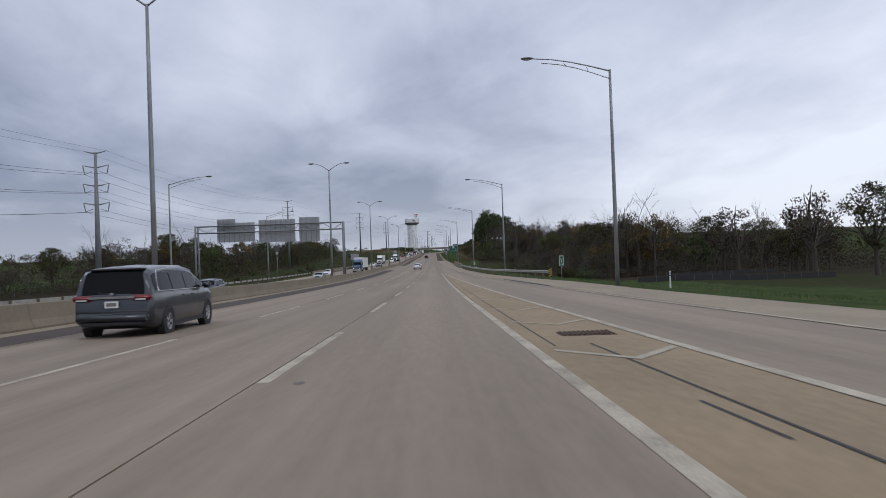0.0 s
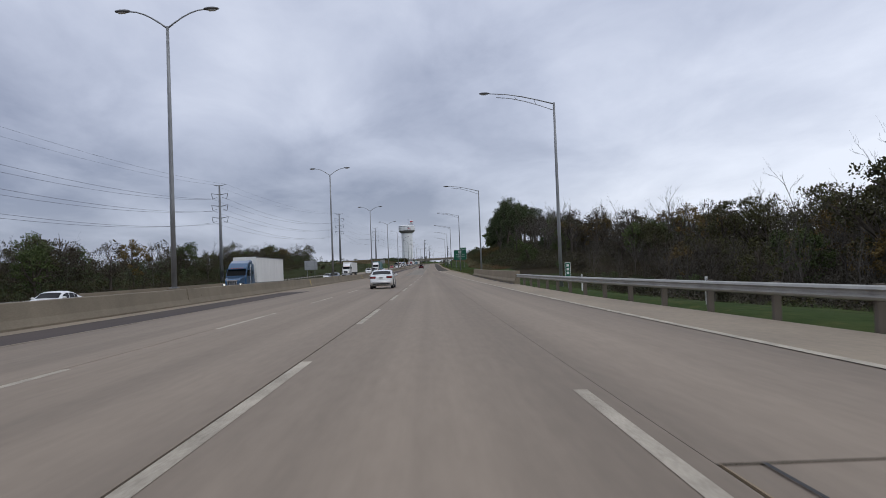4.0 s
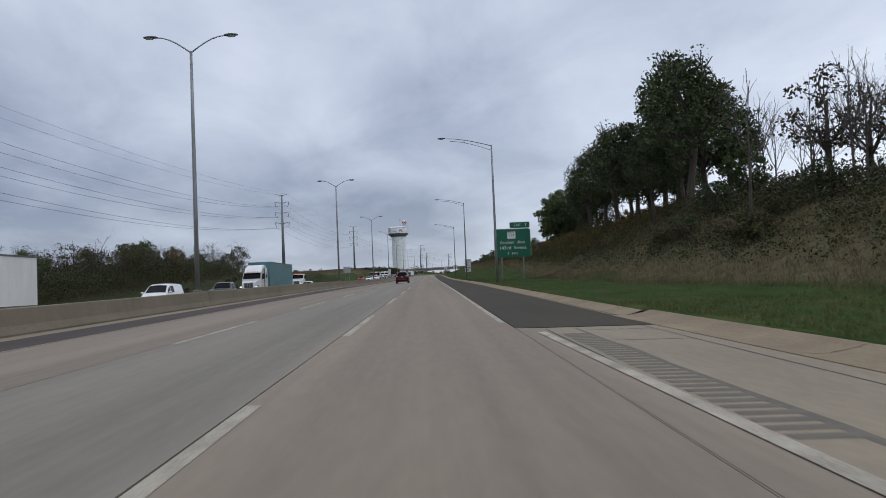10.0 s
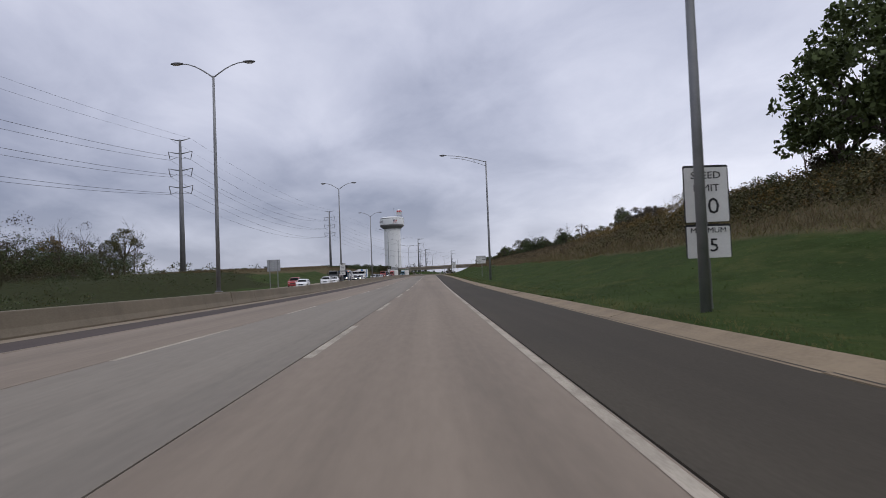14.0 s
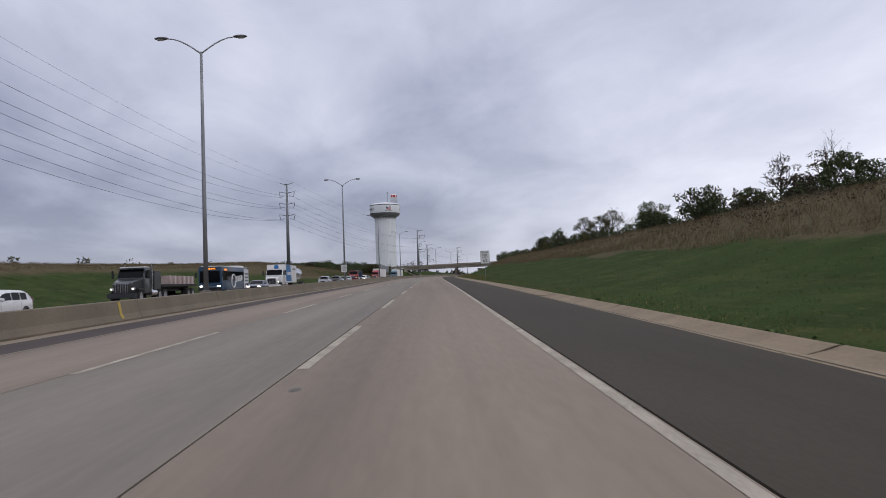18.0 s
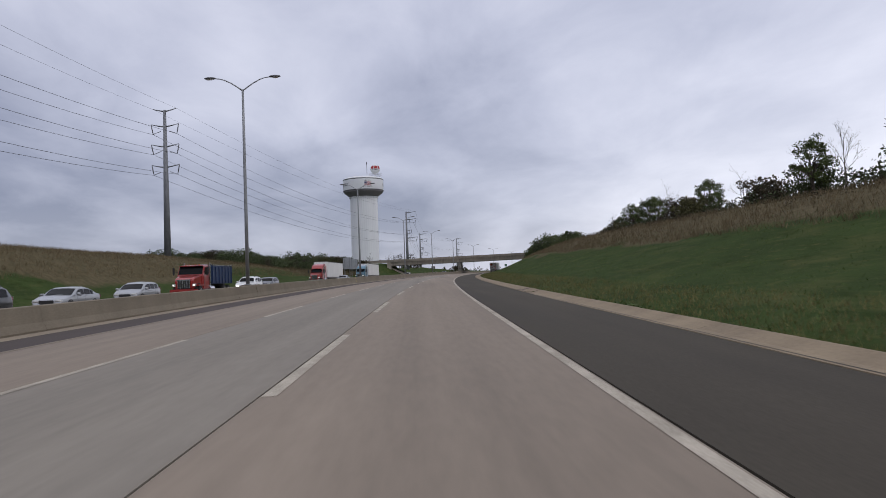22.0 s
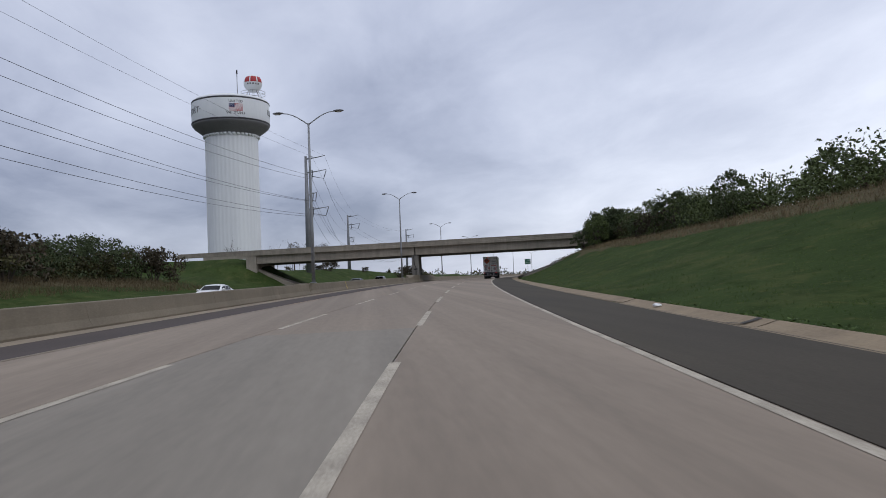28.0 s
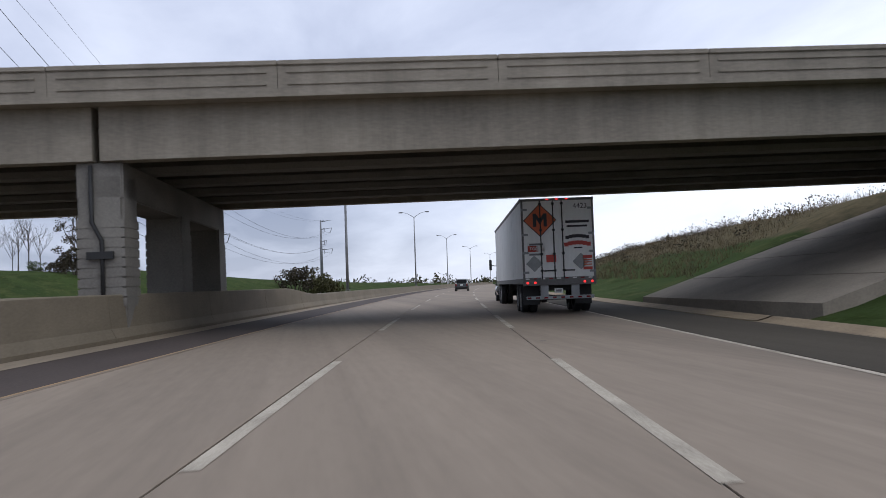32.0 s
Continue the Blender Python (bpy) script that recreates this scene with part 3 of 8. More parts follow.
def cover(y, u):
    """Which growth covers the ground: 0 grass, 1 dry grass, 2 scrub, 3 leaf litter."""
    e = curve1(ROAD_R, y)
    j = noise.noise(Vector((u * 0.12, y * 0.05, 0))) * 5
    if u > 130 or u < -140:
        return (0, 2, 1)[int(3 * (0.5 + 0.49 * noise.noise(Vector((u * 0.004, y * 0.006, 7)))))]
    if u > e:
        d = u - e
        if y < 130:
            return 0 if d < 32 + j else 2
        if y < 270:
            return 0 if d < 8 + j else (2 if d < 22 + j else 3)
        if y < 340:
            return 0 if d < 11 + j else 3
        if y < 480:
            return 0 if d < 10 + j * 0.5 else (1 if d < 22 + j else 3)
        if y < 1150:
            w = curve1(RIDGE_W, y)
            return 0 if d < curve1(GREEN_W, y) + j * 0.5 else (1 if d < w + 9 + j else 2)
        return 2
    if u < -27:
        if y < 630 + j * 4:
            return 0 if u > -32 + j * 0.4 else (2 if u > -84 + j else 3)
        if y < 830:
            return 0 if u > curve1([(640, -41.5), (730, -41.5), (790, -36.5)], y) + j * 0.5 else (1 if u > -75 else 2)
        if y < 1000:
            return 0 if u > -41 + j * 0.5 else (1 if u > -50 else 2)
        return 0 if u > -90 else 2
    return 0


share = ground.data.color_attributes.new("cover", "FLOAT_COLOR", "POINT")
share.data.foreach_set("color", [c for y in gy for u in gu for c in ((0, 0, 0, 1), (1, 0, 0, 1), (0, 1, 0, 1), (0, 0, 1, 1))[cover(y, u)]])

GRID_Y, GRID_U = np.array(gy, float), np.array(gu, float)
GRID_Z = np.array([v[2] for v in gv], float).reshape(len(gy), nu)
GRID_X = np.array([xline(y) for y in gy], float)


def on_ground(ys, us):
    """x and z of many spots on the ground sheet at once."""
    i = np.clip(np.searchsorted(GRID_Y, ys) - 1, 0, len(gy) - 2)
    k = np.clip(np.searchsorted(GRID_U, us) - 1, 0, nu - 2)
    a = (ys - GRID_Y[i]) / (GRID_Y[i + 1] - GRID_Y[i])
    b = (us - GRID_U[k]) / (GRID_U[k + 1] - GRID_U[k])
    z = (GRID_Z[i, k] * (1 - b) + GRID_Z[i, k + 1] * b) * (1 - a) + (GRID_Z[i + 1, k] * (1 - b) + GRID_Z[i + 1, k + 1] * b) * a
    return np.interp(ys, GRID_Y, GRID_X) + us, z

# ---- carriageways ----
END = 1500
RY = steps(-120, 1140, 10) + steps(1140, END, 20)[1:]
road = thing("road", pose(0, 0, 0), "three-lane concrete carriageway with worn white lane lines", "road", kind="structure")


def fall(u):
    """Crossfall of the pavement."""
    return -0.012 * max(u - 3.66, 0) - 0.012 * max(-7.4 - u, 0)


JOINT = 0.012
for u0, u1 in ((-7.32, -3.66), (-3.66, 0.0), (0.0, 3.66)):
    slab = [(u0 + JOINT, -0.1), (u0 + JOINT, -0.004), (u0 + JOINT + 0.02, 0), (u1 - JOINT - 0.02, 0), (u1 - JOINT, -0.004), (u1 - JOINT, -0.1)]
    for a, b, m in ((-120, 280, CONCRETE), (280, 905, CONCRETE_MID if u0 == -3.66 else CONCRETE), (905, END, CONCRETE)):
        sweep("lane_slab", steps(a, b, 10), slab, m, road)
sweep("joint_bed", RY, [(-7.4, -0.02), (3.7, -0.02)], SEAL, road)


def edge_line(y):
    """Where the solid line on the right runs."""
    return curve1([(-400, 3.78), (130, 3.78), (131, 7.0), (180, 6.7), (245, 5.8), (295, 5.1), (305, 4.9), (318, 4.35), (334.4, 4.02), (334.6, 3.6), (4000, 3.6)], y)


def ramp_line(y):
    return curve1([(-400, 7.2), (0, 6.1), (60, 5.1), (128, 3.7)], y)


# left edge line, shoulder and its gutter at the foot of the barrier
sweep("left_edge_slab", RY, [(-7.48, 0), (-7.32 - JOINT, 0), (-7.32 - JOINT, -0.1)], CONCRETE, road)
sweep("left_edge_line", steps(-120, 925, 10), [(-7.47, 0.004), (-7.38, 0.004)], YELLOW, road)
sweep("left_edge_line", steps(925, END, 10), [(-7.46, 0.004), (-7.40, 0.004)], YELLOW2, road)
for a, b, m in ((-120, 186, PATCH), (186, 258, CONCRETE), (258, END, PATCH)):
    sweep("left_shoulder", steps(a, b, 10), [(-9.75, -0.03), (-7.48, -0.006)], m, road)
sweep("barrier_gutter", RY, [(-10.5, 0.0), (-9.75, -0.028)], SHOULDER_CONC, road)

# right side: ramp and gore, merge lane, concrete shoulder, then an asphalt shoulder
y_ramp, y_merge, y_wide, y_asph = steps(-120, 131, 5), steps(131, 334.4, 5), steps(-120, 338, 5), steps(334.4, END, 10)
sweep("gore", y_ramp, lambda y: [(3.66 + JOINT, -0.1), (3.66 + JOINT, 0), (ramp_line(y), -0.012)], GORE, road)
sweep("ramp_lane", y_ramp, lambda y: [(ramp_line(y), -0.012), (max(ramp_line(y) + 4.1, 7.0), -0.03)], CONCRETE, road)
sweep("ramp_shoulder", y_ramp, lambda y: [(max(ramp_line(y) + 4.1, 7.0), -0.03), (curve1(ROAD_R, y) + 0.05, -0.08), (curve1(ROAD_R, y) + 0.05, -0.5)], SHOULDER_CONC, road)
sweep("merge_lane", y_merge, lambda y: [(3.651, -0.1), (3.651, 0), (max(edge_line(y), 3.8), -0.02)], CONCRETE, road)
sweep("merge_shoulder", y_merge, lambda y: [(max(edge_line(y), 3.8), -0.02), (curve1(ROAD_R, y) + 0.05, -0.07), (curve1(ROAD_R, y) + 0.05, -0.5)], SHOULDER_CONC, road)
sweep("asphalt_shoulder", y_asph, [(3.66 + JOINT, -0.1), (3.66 + JOINT, 0), (6.55, -0.05)], ASPHALT, road)
RNG = random.Random(5)
# kerb strip along the concrete shoulder, then a gutter of cast lengths along the verge
def kerb(y):
    u = curve1([(262, 8.85), (300, 8.3), (338, 7.66)], y)
    w = curve1([(262, 0.5), (300, 0.9), (338, 1.11)], y)
    return [(u - w, -0.3), (u - w, -0.052), (u - w * 0.6, -0.06), (u - 0.25, 0.0), (u - 0.1, 0.045), (u, 0.04), (u, -0.4)]


for a, b in zip(steps(262, 337.95, 9.5), steps(262, 337.95, 9.5)[1:]):
    sweep("kerb_length", steps(a, b - 0.03, 4), kerb, GUTTER, road)
gut = []
y = 338.0
while y < 1120:
    ln = 12.0
    gut.append((y, y + ln - 0.06, RNG.uniform(-0.03, 0.03), RNG.uniform(-0.012, 0.012)))
    y += ln
for a, b, du, dd in gut:
    pr = [(6.55, -0.30), (6.55 + 0.01, -0.045 + dd), (6.95, -0.075 + dd), (7.2 + du, -0.02 + dd), (7.36 + du, 0.03 + dd), (7.44 + du, 0.03), (7.44 + du, -0.3)]
    sweep("gutter_length", steps(a, b, 6), pr, GUTTER, road)
    sweep("dirt_line", steps(a, b, 6), [(6.66 + du * 0.3, -0.048 + dd), (6.70 + du * 0.3, -0.051 + dd)], GROOVE_DARK, road)
sweep("gutter_far", steps(1120, END, 20), [(6.55, -0.05), (7.5, 0.03), (7.5, -0.3)], GUTTER, road)

# painted lines
PH = 0.005
sweep("right_edge_line", steps(336, END, 10), [(3.485, PH), (3.615, PH)], PAINT, road)
sweep("merge_edge_line", steps(131, 333.2, 5), lambda y: [(edge_line(y) - 0.085, PH - 0.012), (edge_line(y) + 0.085, PH - 0.012)], PAINT, road)
sweep("gore_line", steps(-120, 134, 5), lambda y: [(curve1([(0, 3.62), (35, 3.45), (60, 3.38), (100, 3.34), (134, 3.34)], y), PH), (curve1([(0, 3.80), (35, 3.62), (60, 3.55), (100, 3.51), (134, 3.48)], y), PH)], PAINT, road)
sweep("gore_line", steps(-120, 126, 5), lambda y: [(ramp_line(y) - 0.09, PH - 0.008), (ramp_line(y) + 0.09, PH - 0.008)], PAINT, road)
sweep("ramp_edge_line", steps(-120, 131, 5), lambda y: [(max(ramp_line(y) + 3.9, 6.9) - 0.07, PH - 0.02), (max(ramp_line(y) + 3.9, 6.9) + 0.07, PH - 0.02)], PAINT, road)
for y in (-22, -9.5, 11.2, 17.6, 23.8, 31.2, 41.6, 47.6, 53.6, 60.0, 67.0):
    a, b = 3.95, ramp_line(y) - 0.15
    vs, fs = [], []
    for k in range(9):
        f = k / 8
        yy = y - 1.3 + 2.6 * abs(f - 0.5)
        vs += [tuple(at(yy + d, a + (b - a) * f, PH - 0.006 * f)) for d in (0, 0.28)]
    fs = [(2 * k, 2 * k + 2, 2 * k + 3, 2 * k + 1) for k in range(8)]
    pydata("gore_hatch", vs, fs, WORN, road)
DASH_K = [-6, 0, 1, 7, 12, 16, 19, 24, 27, 34, 39, 43, 47, 52, 53, 58, 62, 66, 90]
DASH_Y = [-83.0, 9.0, 24.4, 114.7, 191.8, 254.8, 302.5, 381.6, 429.5, 541.5, 622.0, 684.4, 746.4, 821.0, 835.5, 905.6, 962.0, 1022.5, 1392.0]


def dash_y(k):
    return float(np.interp(k, DASH_K, DASH_Y))


for k in range(-6, 90):
    y, ln = dash_y(k), 0.48 * (dash_y(k + 0.5) - dash_y(k - 0.5))
    for u, w in ((0.11 if y < 780 else 0.055, 0.08), (-3.55, 0.075)):
        sh = 0.0 if u > -1 else (0.4 if y < 400 else 1.4)
        ys = [y + sh, y + sh + ln / 3, y + sh + ln * 2 / 3, y + sh + ln]
        sweep("lane_dash", ys, [(u - w, PH), (u + w, PH)], PAINT, road)
# rumble strip, joints and tar lines on the shoulder, stains and a drain
def shoulder_z(y, u):
    e, r = max(edge_line(y), 3.8), curve1(ROAD_R, y) + 0.05
    return -0.02 - 0.05 * min(max((u - e) / (r - e), 0), 1)


for k in range(118):
    y = 297.5 + 0.3 * k
    a, b = 4.36 + RNG.uniform(-0.02, 0.02), 4.90 + RNG.uniform(-0.03, 0.03)
    if edge_line(y) < 4.24:
        sweep("rumble_groove", [y, y + 0.09, y + 0.18], [(a, shoulder_z(y, a) + 0.003), (b, shoulder_z(y, b) + 0.003)], GROOVE, road)
sweep("rumble_stain", steps(312, 334, 2), lambda y: [(4.84, shoulder_z(y, 4.86) + 0.002), (4.95 + 0.03 * math.sin(y * 2.1), shoulder_z(y, 5.05) + 0.002)], GROOVE, road)
sweep("tar_seam", steps(312, 334, 2), lambda y: [(4.25 + s, shoulder_z(y, 4.2) + 0.004) for s in (-0.014, 0.014)], SEAL, road)
sweep("tar_seam", steps(262, 337, 3), lambda y: [(6.35 + s, shoulder_z(y, 6.35) + 0.004) for s in (-0.01, 0.01)], SEAL, road)
for y in (331.2, 333.5, 318.0, 303.0, 288.0, 273.0):
    sweep("shoulder_joint", [y, y + 0.035], lambda q: [(u, shoulder_z(q, u) + 0.004) for u in (5.0, 5.6, 6.35)], SEAL, road)
for y0, y1, u0, u1 in ((-4.0, 12.2, 5.1, 4.66), (5.2, 6.8, 4.62, 4.54), (-3.0, 3.0, 5.9, 5.6)):
    sweep("tar_seam", steps(y0, y1, 1), lambda y, y0=y0, y1=y1, u0=u0, u1=u1: [(u0 + (u1 - u0) * (y - y0) / (y1 - y0) + s, 0.001) for s in (-0.02, 0.02)], SEAL, road)
sweep("tar_seam", steps(12, 131, 5), lambda y: [(4.0 - 0.001 * (y - 70) + q, 0.002) for q in (-0.015, 0.015)], SEAL, road)
sweep("tar_seam", steps(240, 338, 5), [(3.666, 0.002), (3.670, 0.002)], SEAL, road)
for y in (251.6, 271.5):
    sweep("expansion_joint", [y, y + 0.03], [(-9.7, 0.001), (-3.7, 0.003), (0, 0.003), (3.66, 0.003), (edge_line(y), -0.012), (curve1(ROAD_R, y) - 0.2, -0.055)], SEAL, road)
sweep("dirt_strip", steps(46, 80, 2), lambda y: [(max(ramp_line(y) + 3.9, 6.9) + 0.2 + 0.02 * math.sin(y), -0.012), (max(ramp_line(y) + 3.9, 6.9) + 0.2 + (0.42 + 0.08 * math.sin(y * 1.3)) * sstep(46, 52, y) * (1 - sstep(66, 80, y)), -0.014)], SEAL, road)
sweep("tar_seam", steps(20, 46, 2), lambda y: [(max(ramp_line(y) + 3.9, 6.9) + 0.2 + q, -0.012) for q in (0, 0.03)], SEAL, road)
drain = thing("drain_grate", here(14.0, 4.95, -0.004), "rusty iron drain grate set in the gore concrete", "drain")
IRON = mat("rusty_iron", (0.11, 0.065, 0.04), (0.05, 0.035, 0.025), 0.8, 0.3, scale=6, fine=40, bump=0.2, coords="Object")
part("frame", boxbm(-0.5, -0.36, -0.05, 0.5, 0.36, 0.012), IRON, drain)
for k in range(11):
    part("bar", boxbm(-0.46 + 0.088 * k, -0.32, 0.012, -0.42 + 0.088 * k, 0.32, 0.03), IRON, drain)
for y, u, w, l in ((40.4, 0.8, 0.2, 0.5), (201.7, 0.8, 0.2, 0.45), (107.8, 6.3, 0.3, 0.5), (305.5, 0.9, 0.1, 0.3), (308.5, 1.7, 0.06, 0.2), (543, 1.55, 0.13, 1.1), (556, 1.6, 0.09, 1.6), (682.5, 0.25, 0.2, 0.5), (588, 0.35, 0.2, 0.4), (745.8, 0.4, 0.12, 0.3), (987, 0.25, 0.25, 0.25), (987, -3.3, 0.25, 0.25), (1018, 0.3, 0.25, 0.3), (8.9, 0.55, 0.2, 0.35)):
    bm = bmesh.new()
    vs = [bm.verts.new(at(y + 0.6 * l * math.sin(a) * RNG.uniform(0.35, 0.75), u + 0.38 * w * math.cos(a) * RNG.uniform(0.6, 1.2), 0.004)) for a in [k * 0.5236 for k in range(12)]]
    bm.faces.new(vs)
    part("oil_stain", bm, mat("stain_%d" % int(y), (0.135, 0.113, 0.09), (0.08, 0.068, 0.055), 0.7, bump=0), road)

# the other carriageway, a little lower, beyond the barrier
def drop(y):
    """How far the opposite road lies below this one."""
    return curve1([(-400, -0.6), (200, -0.6), (330, -0.78), (380, -0.62), (500, -0.55), (640, -0.5), (760, -0.42), (1000, -0.42), (4000, -0.42)], y)


def far_band(name, ys, prof, material):
    return sweep(name, ys, lambda y: [(u, drop(y) + z) for u, z in prof], material, far_road)


far_road = thing("opposite_road", pose(0, 0, 0), "opposite concrete carriageway beyond the median barrier", "road", kind="structure")
for u0, u1 in ((-17.2, -13.54), (-20.86, -17.2), (-24.52, -20.86)):
    far_band("lane_slab", RY, [(u0 + JOINT, -0.1), (u0 + JOINT, 0), (u1 - JOINT, 0), (u1 - JOINT, -0.1)], CONCRETE)
far_band("joint_bed", RY, [(-24.6, -0.02), (-13.5, -0.02)], SEAL)
far_band("inner_shoulder", RY, [(-13.54 + JOINT, 0), (-11.2, 0.02)], PATCH)
far_band("outer_shoulder", RY, [(-27.4, -1.0), (-27.4, -0.06), (-24.52 - JOINT, 0)], SHOULDER_CONC)
far_band("edge_line", RY, [(-24.5, PH), (-24.36, PH)], PAINT)
far_band("edge_line", RY, [(-13.7, PH), (-13.56, PH)], YELLOW)
for k in range(-6, 76):
    y = dash_y(k + 0.4)
    for u in (-17.2, -20.86):
        far_band("lane_dash", [y, y + 3.6, y + 7.2], [(u - 0.07, PH), (u + 0.07, PH)], PAINT)

# ---- median barrier: cast lengths with open joints ----
barrier = thing("median_barrier", pose(0, 0, 0), "tan weathered concrete median barrier with cast joints and stains", "barrier", kind="structure")
BP = [(-10.42, -0.12), (-10.40, 0.06), (-10.52, 0.30), (-10.62, 0.80), (-10.64, 0.82), (-10.98, 0.82), (-11.0, 0.80), (-11.08, 0.30), (-11.22, -0.7), (-11.22, -1.3)]
y = -120.0
BL = 12.0
while y < 1330:
    d = RNG.uniform(-0.004, 0.004)
    if not 1004 < y < 1046:
        sweep("barrier_length", steps(y, y + BL - 0.014, 6), [(u + d, z + d * 0.5) for u, z in BP], BARRIER, barrier, closed=True)
    y += BL
for y in (36.8, 100.1, 166.2, 229.3, 297.5, 362.0, 429.4, 498.2, 565.0, 624.2, 692.3, 761.6, 824.5, 889.5, 945.4, 1004.5):
    pr = [(-10.36, -0.1), (-10.50, 0.30), (-10.58, 0.86), (-11.62, 0.86), (-11.64, 0.3), (-11.7, -1.2)]
    sweep("lamp_pedestal", [y - 0.55, y + 0.55], pr, BARRIER, barrier, closed=True)
# the barrier widens into a crash wall round the overpass pier
def crash(y):
    k = sstep(1015, 1020, y) * (1 - sstep(1044, 1053, y))
    w, h = 1.15 * k, 0.82 + 0.42 * k
    return [(-10.42, -0.12), (-10.40, 0.10), (-10.52, 0.35), (-10.60, h - 0.03), (-10.64, h), (-11.0 - w, h), (-11.04 - w, h - 0.05), (-11.2 - w, -0.6), (-11.2 - w, -1.3)]


for y in (1008, 1016, 1024, 1032, 1040, 1048):
    sweep("crash_wall", steps(y, y + 7.98, 1.33), crash, BARRIER, barrier, closed=True)
YP = mat("faded_yellow_panel", (0.5, 0.36, 0.06), (0.38, 0.27, 0.06), 0.7, bump=0.02)
for y in (205.0, 262.0, 609.9, 815.0, 960.2):
    sweep("yellow_reflector", [y, y + 0.26], [(-10.41, 0.12), (-10.505, 0.31), (-10.60, 0.78)], YP, barrier)

# ---- creek bridge parapet on the right ----
parapet = thing("bridge_parapet", pose(0, 0, 0), "tan concrete bridge parapet stained along its foot", "parapet", kind="structure")
pp = [(8.78, -0.1), (8.74, 0.12), (8.86, 0.34), (8.9, 0.94), (8.93, 0.97), (9.2, 0.97), (9.22, 0.94), (9.25, -1.2)]
y = 188.0
while y < 251:
    sweep("parapet_length", steps(y, min(y + 9.0, 251.4) - 0.03, 3), pp, PARAPET, parapet, closed=True)
    y += 9.0

def foot_dirt(y):
    w = 0.25 + 0.22 * noise.noise(Vector((y * 0.35, 3.0, 0.0))) + 0.12 * noise.noise(Vector((y * 1.7, 8.0, 0.0)))
    return [(8.72 - max(w, 0.03), shoulder_z(y, 8.6) + 0.004), (8.77, shoulder_z(y, 8.75) + 0.004)]


sweep("dirt_strip", steps(188, 251, 0.7), foot_dirt, GROOVE_DARK, road)

# ---- guardrail along the merge ----


def guardrail(ys, uf, label, dz=0.0):
    g = thing("guardrail", here(ys[0], uf(ys[0]), dz), label, "guardrail", kind="structure")
    inv = g.matrix_world.inverted()
    wave = [(0.0, 0.78), (-0.06, 0.755), (-0.085, 0.71), (-0.02, 0.67), (-0.02, 0.61), (-0.085, 0.57), (-0.06, 0.525), (0.0, 0.50), (0.01, 0.50), (0.01, 0.78)]
    for a, b in zip(ys, ys[1:]):
        s = sweep("rail_length", steps(a, b + 0.1, 2), lambda y: [(uf(y) + u, z + dz) for u, z in wave], RAILM, g, closed=True)
        s.matrix_parent_inverse = inv
        p = part("post", boxbm(0.02, -0.07, -0.4, 0.18, 0.07, 0.80), BARK_POST, g)
        p.matrix_parent_inverse = inv
        p.matrix_world = here(a, uf(a), dz)
    return g


BARK_POST = mat("weathered_wood_post", (0.14, 0.115, 0.09), (0.09, 0.075, 0.06), 0.9, scale=2, fine=20, bump=0.2, coords="Object", stretch=(1, 1, 0.2))
guardrail(steps(72, 188, 3.8), lambda y: curve1([(0, 14), (72, 13.2), (108, 10.4), (160, 9.1), (188, 9.0)], y), "galvanised guardrail on wooden posts beside the merge lane", -0.05)
guardrail(steps(-40, 186, 3.8), lambda y: -28.0, "galvanised guardrail behind the far shoulder", -0.63)
guardrail(steps(257, 333, 3.8), lambda y: -28.0, "galvanised guardrail behind the far shoulder", -0.63)
far_parapet = thing("bridge_parapet", pose(0, 0, 0), "tan concrete bridge parapet beyond the far carriageway", "parapet", kind="structure")
y = 186.0
while y < 256:
    sweep("parapet_length", steps(y, min(y + 9.0, 256.5) - 0.02, 3), [(-27.3, -0.7), (-27.25, -0.4), (-27.4, -0.15), (-27.45, 0.42), (-27.72, 0.42), (-27.75, -1.6)], BARRIER, far_parapet, closed=True)
    y += 9.0
# kerb repair: a broken length with a dark drain gap, and a dropped rag on the gutter
for a, b, u0, u1, m in ((749.5, 750.4, 6.6, 7.36, IRON), (748.0, 748.12, 6.7, 7.36, GROOVE_DARK), (751.6, 751.68, 6.6, 7.36, GROOVE_DARK), (902.6, 902.85, 6.6, 7.36, GROOVE_DARK)):
    sweep("gutter_break", [a, (a + b) / 2, b], [(u0, -0.028), (6.95, -0.058), (7.2, -0.003), (u1, 0.046)], m, road)
rag = thing("litter_bag", here(909.8, 7.05, -0.05), "crumpled white plastic bag lying in the gutter", "litter")
bm = bmesh.new()
bmesh.ops.create_icosphere(bm, subdivisions=3, radius=0.09)
for v in bm.verts:
    v.co *= 1 + 0.5 * noise.noise(v.co * 7)
    v.co = Vector((v.co.x * 1.5, v.co.y * 1.7, max(v.co.z * 0.7, -0.04) + 0.05))
part("bag", bm, SIGN_WHITE, rag)

# ---- street lamps ----


def arm(bm, side, reach, rise, z0, r=0.05):
    pts = [(side * reach * f, 0, z0 + rise * math.sin(f * math.pi / 2)) for f in (0, 0.2, 0.4, 0.6, 0.8, 1.0)]
    return tube(bm, pts, [r * 1.4, r * 1.3, r * 1.2, r * 1.1, r, r], 8)


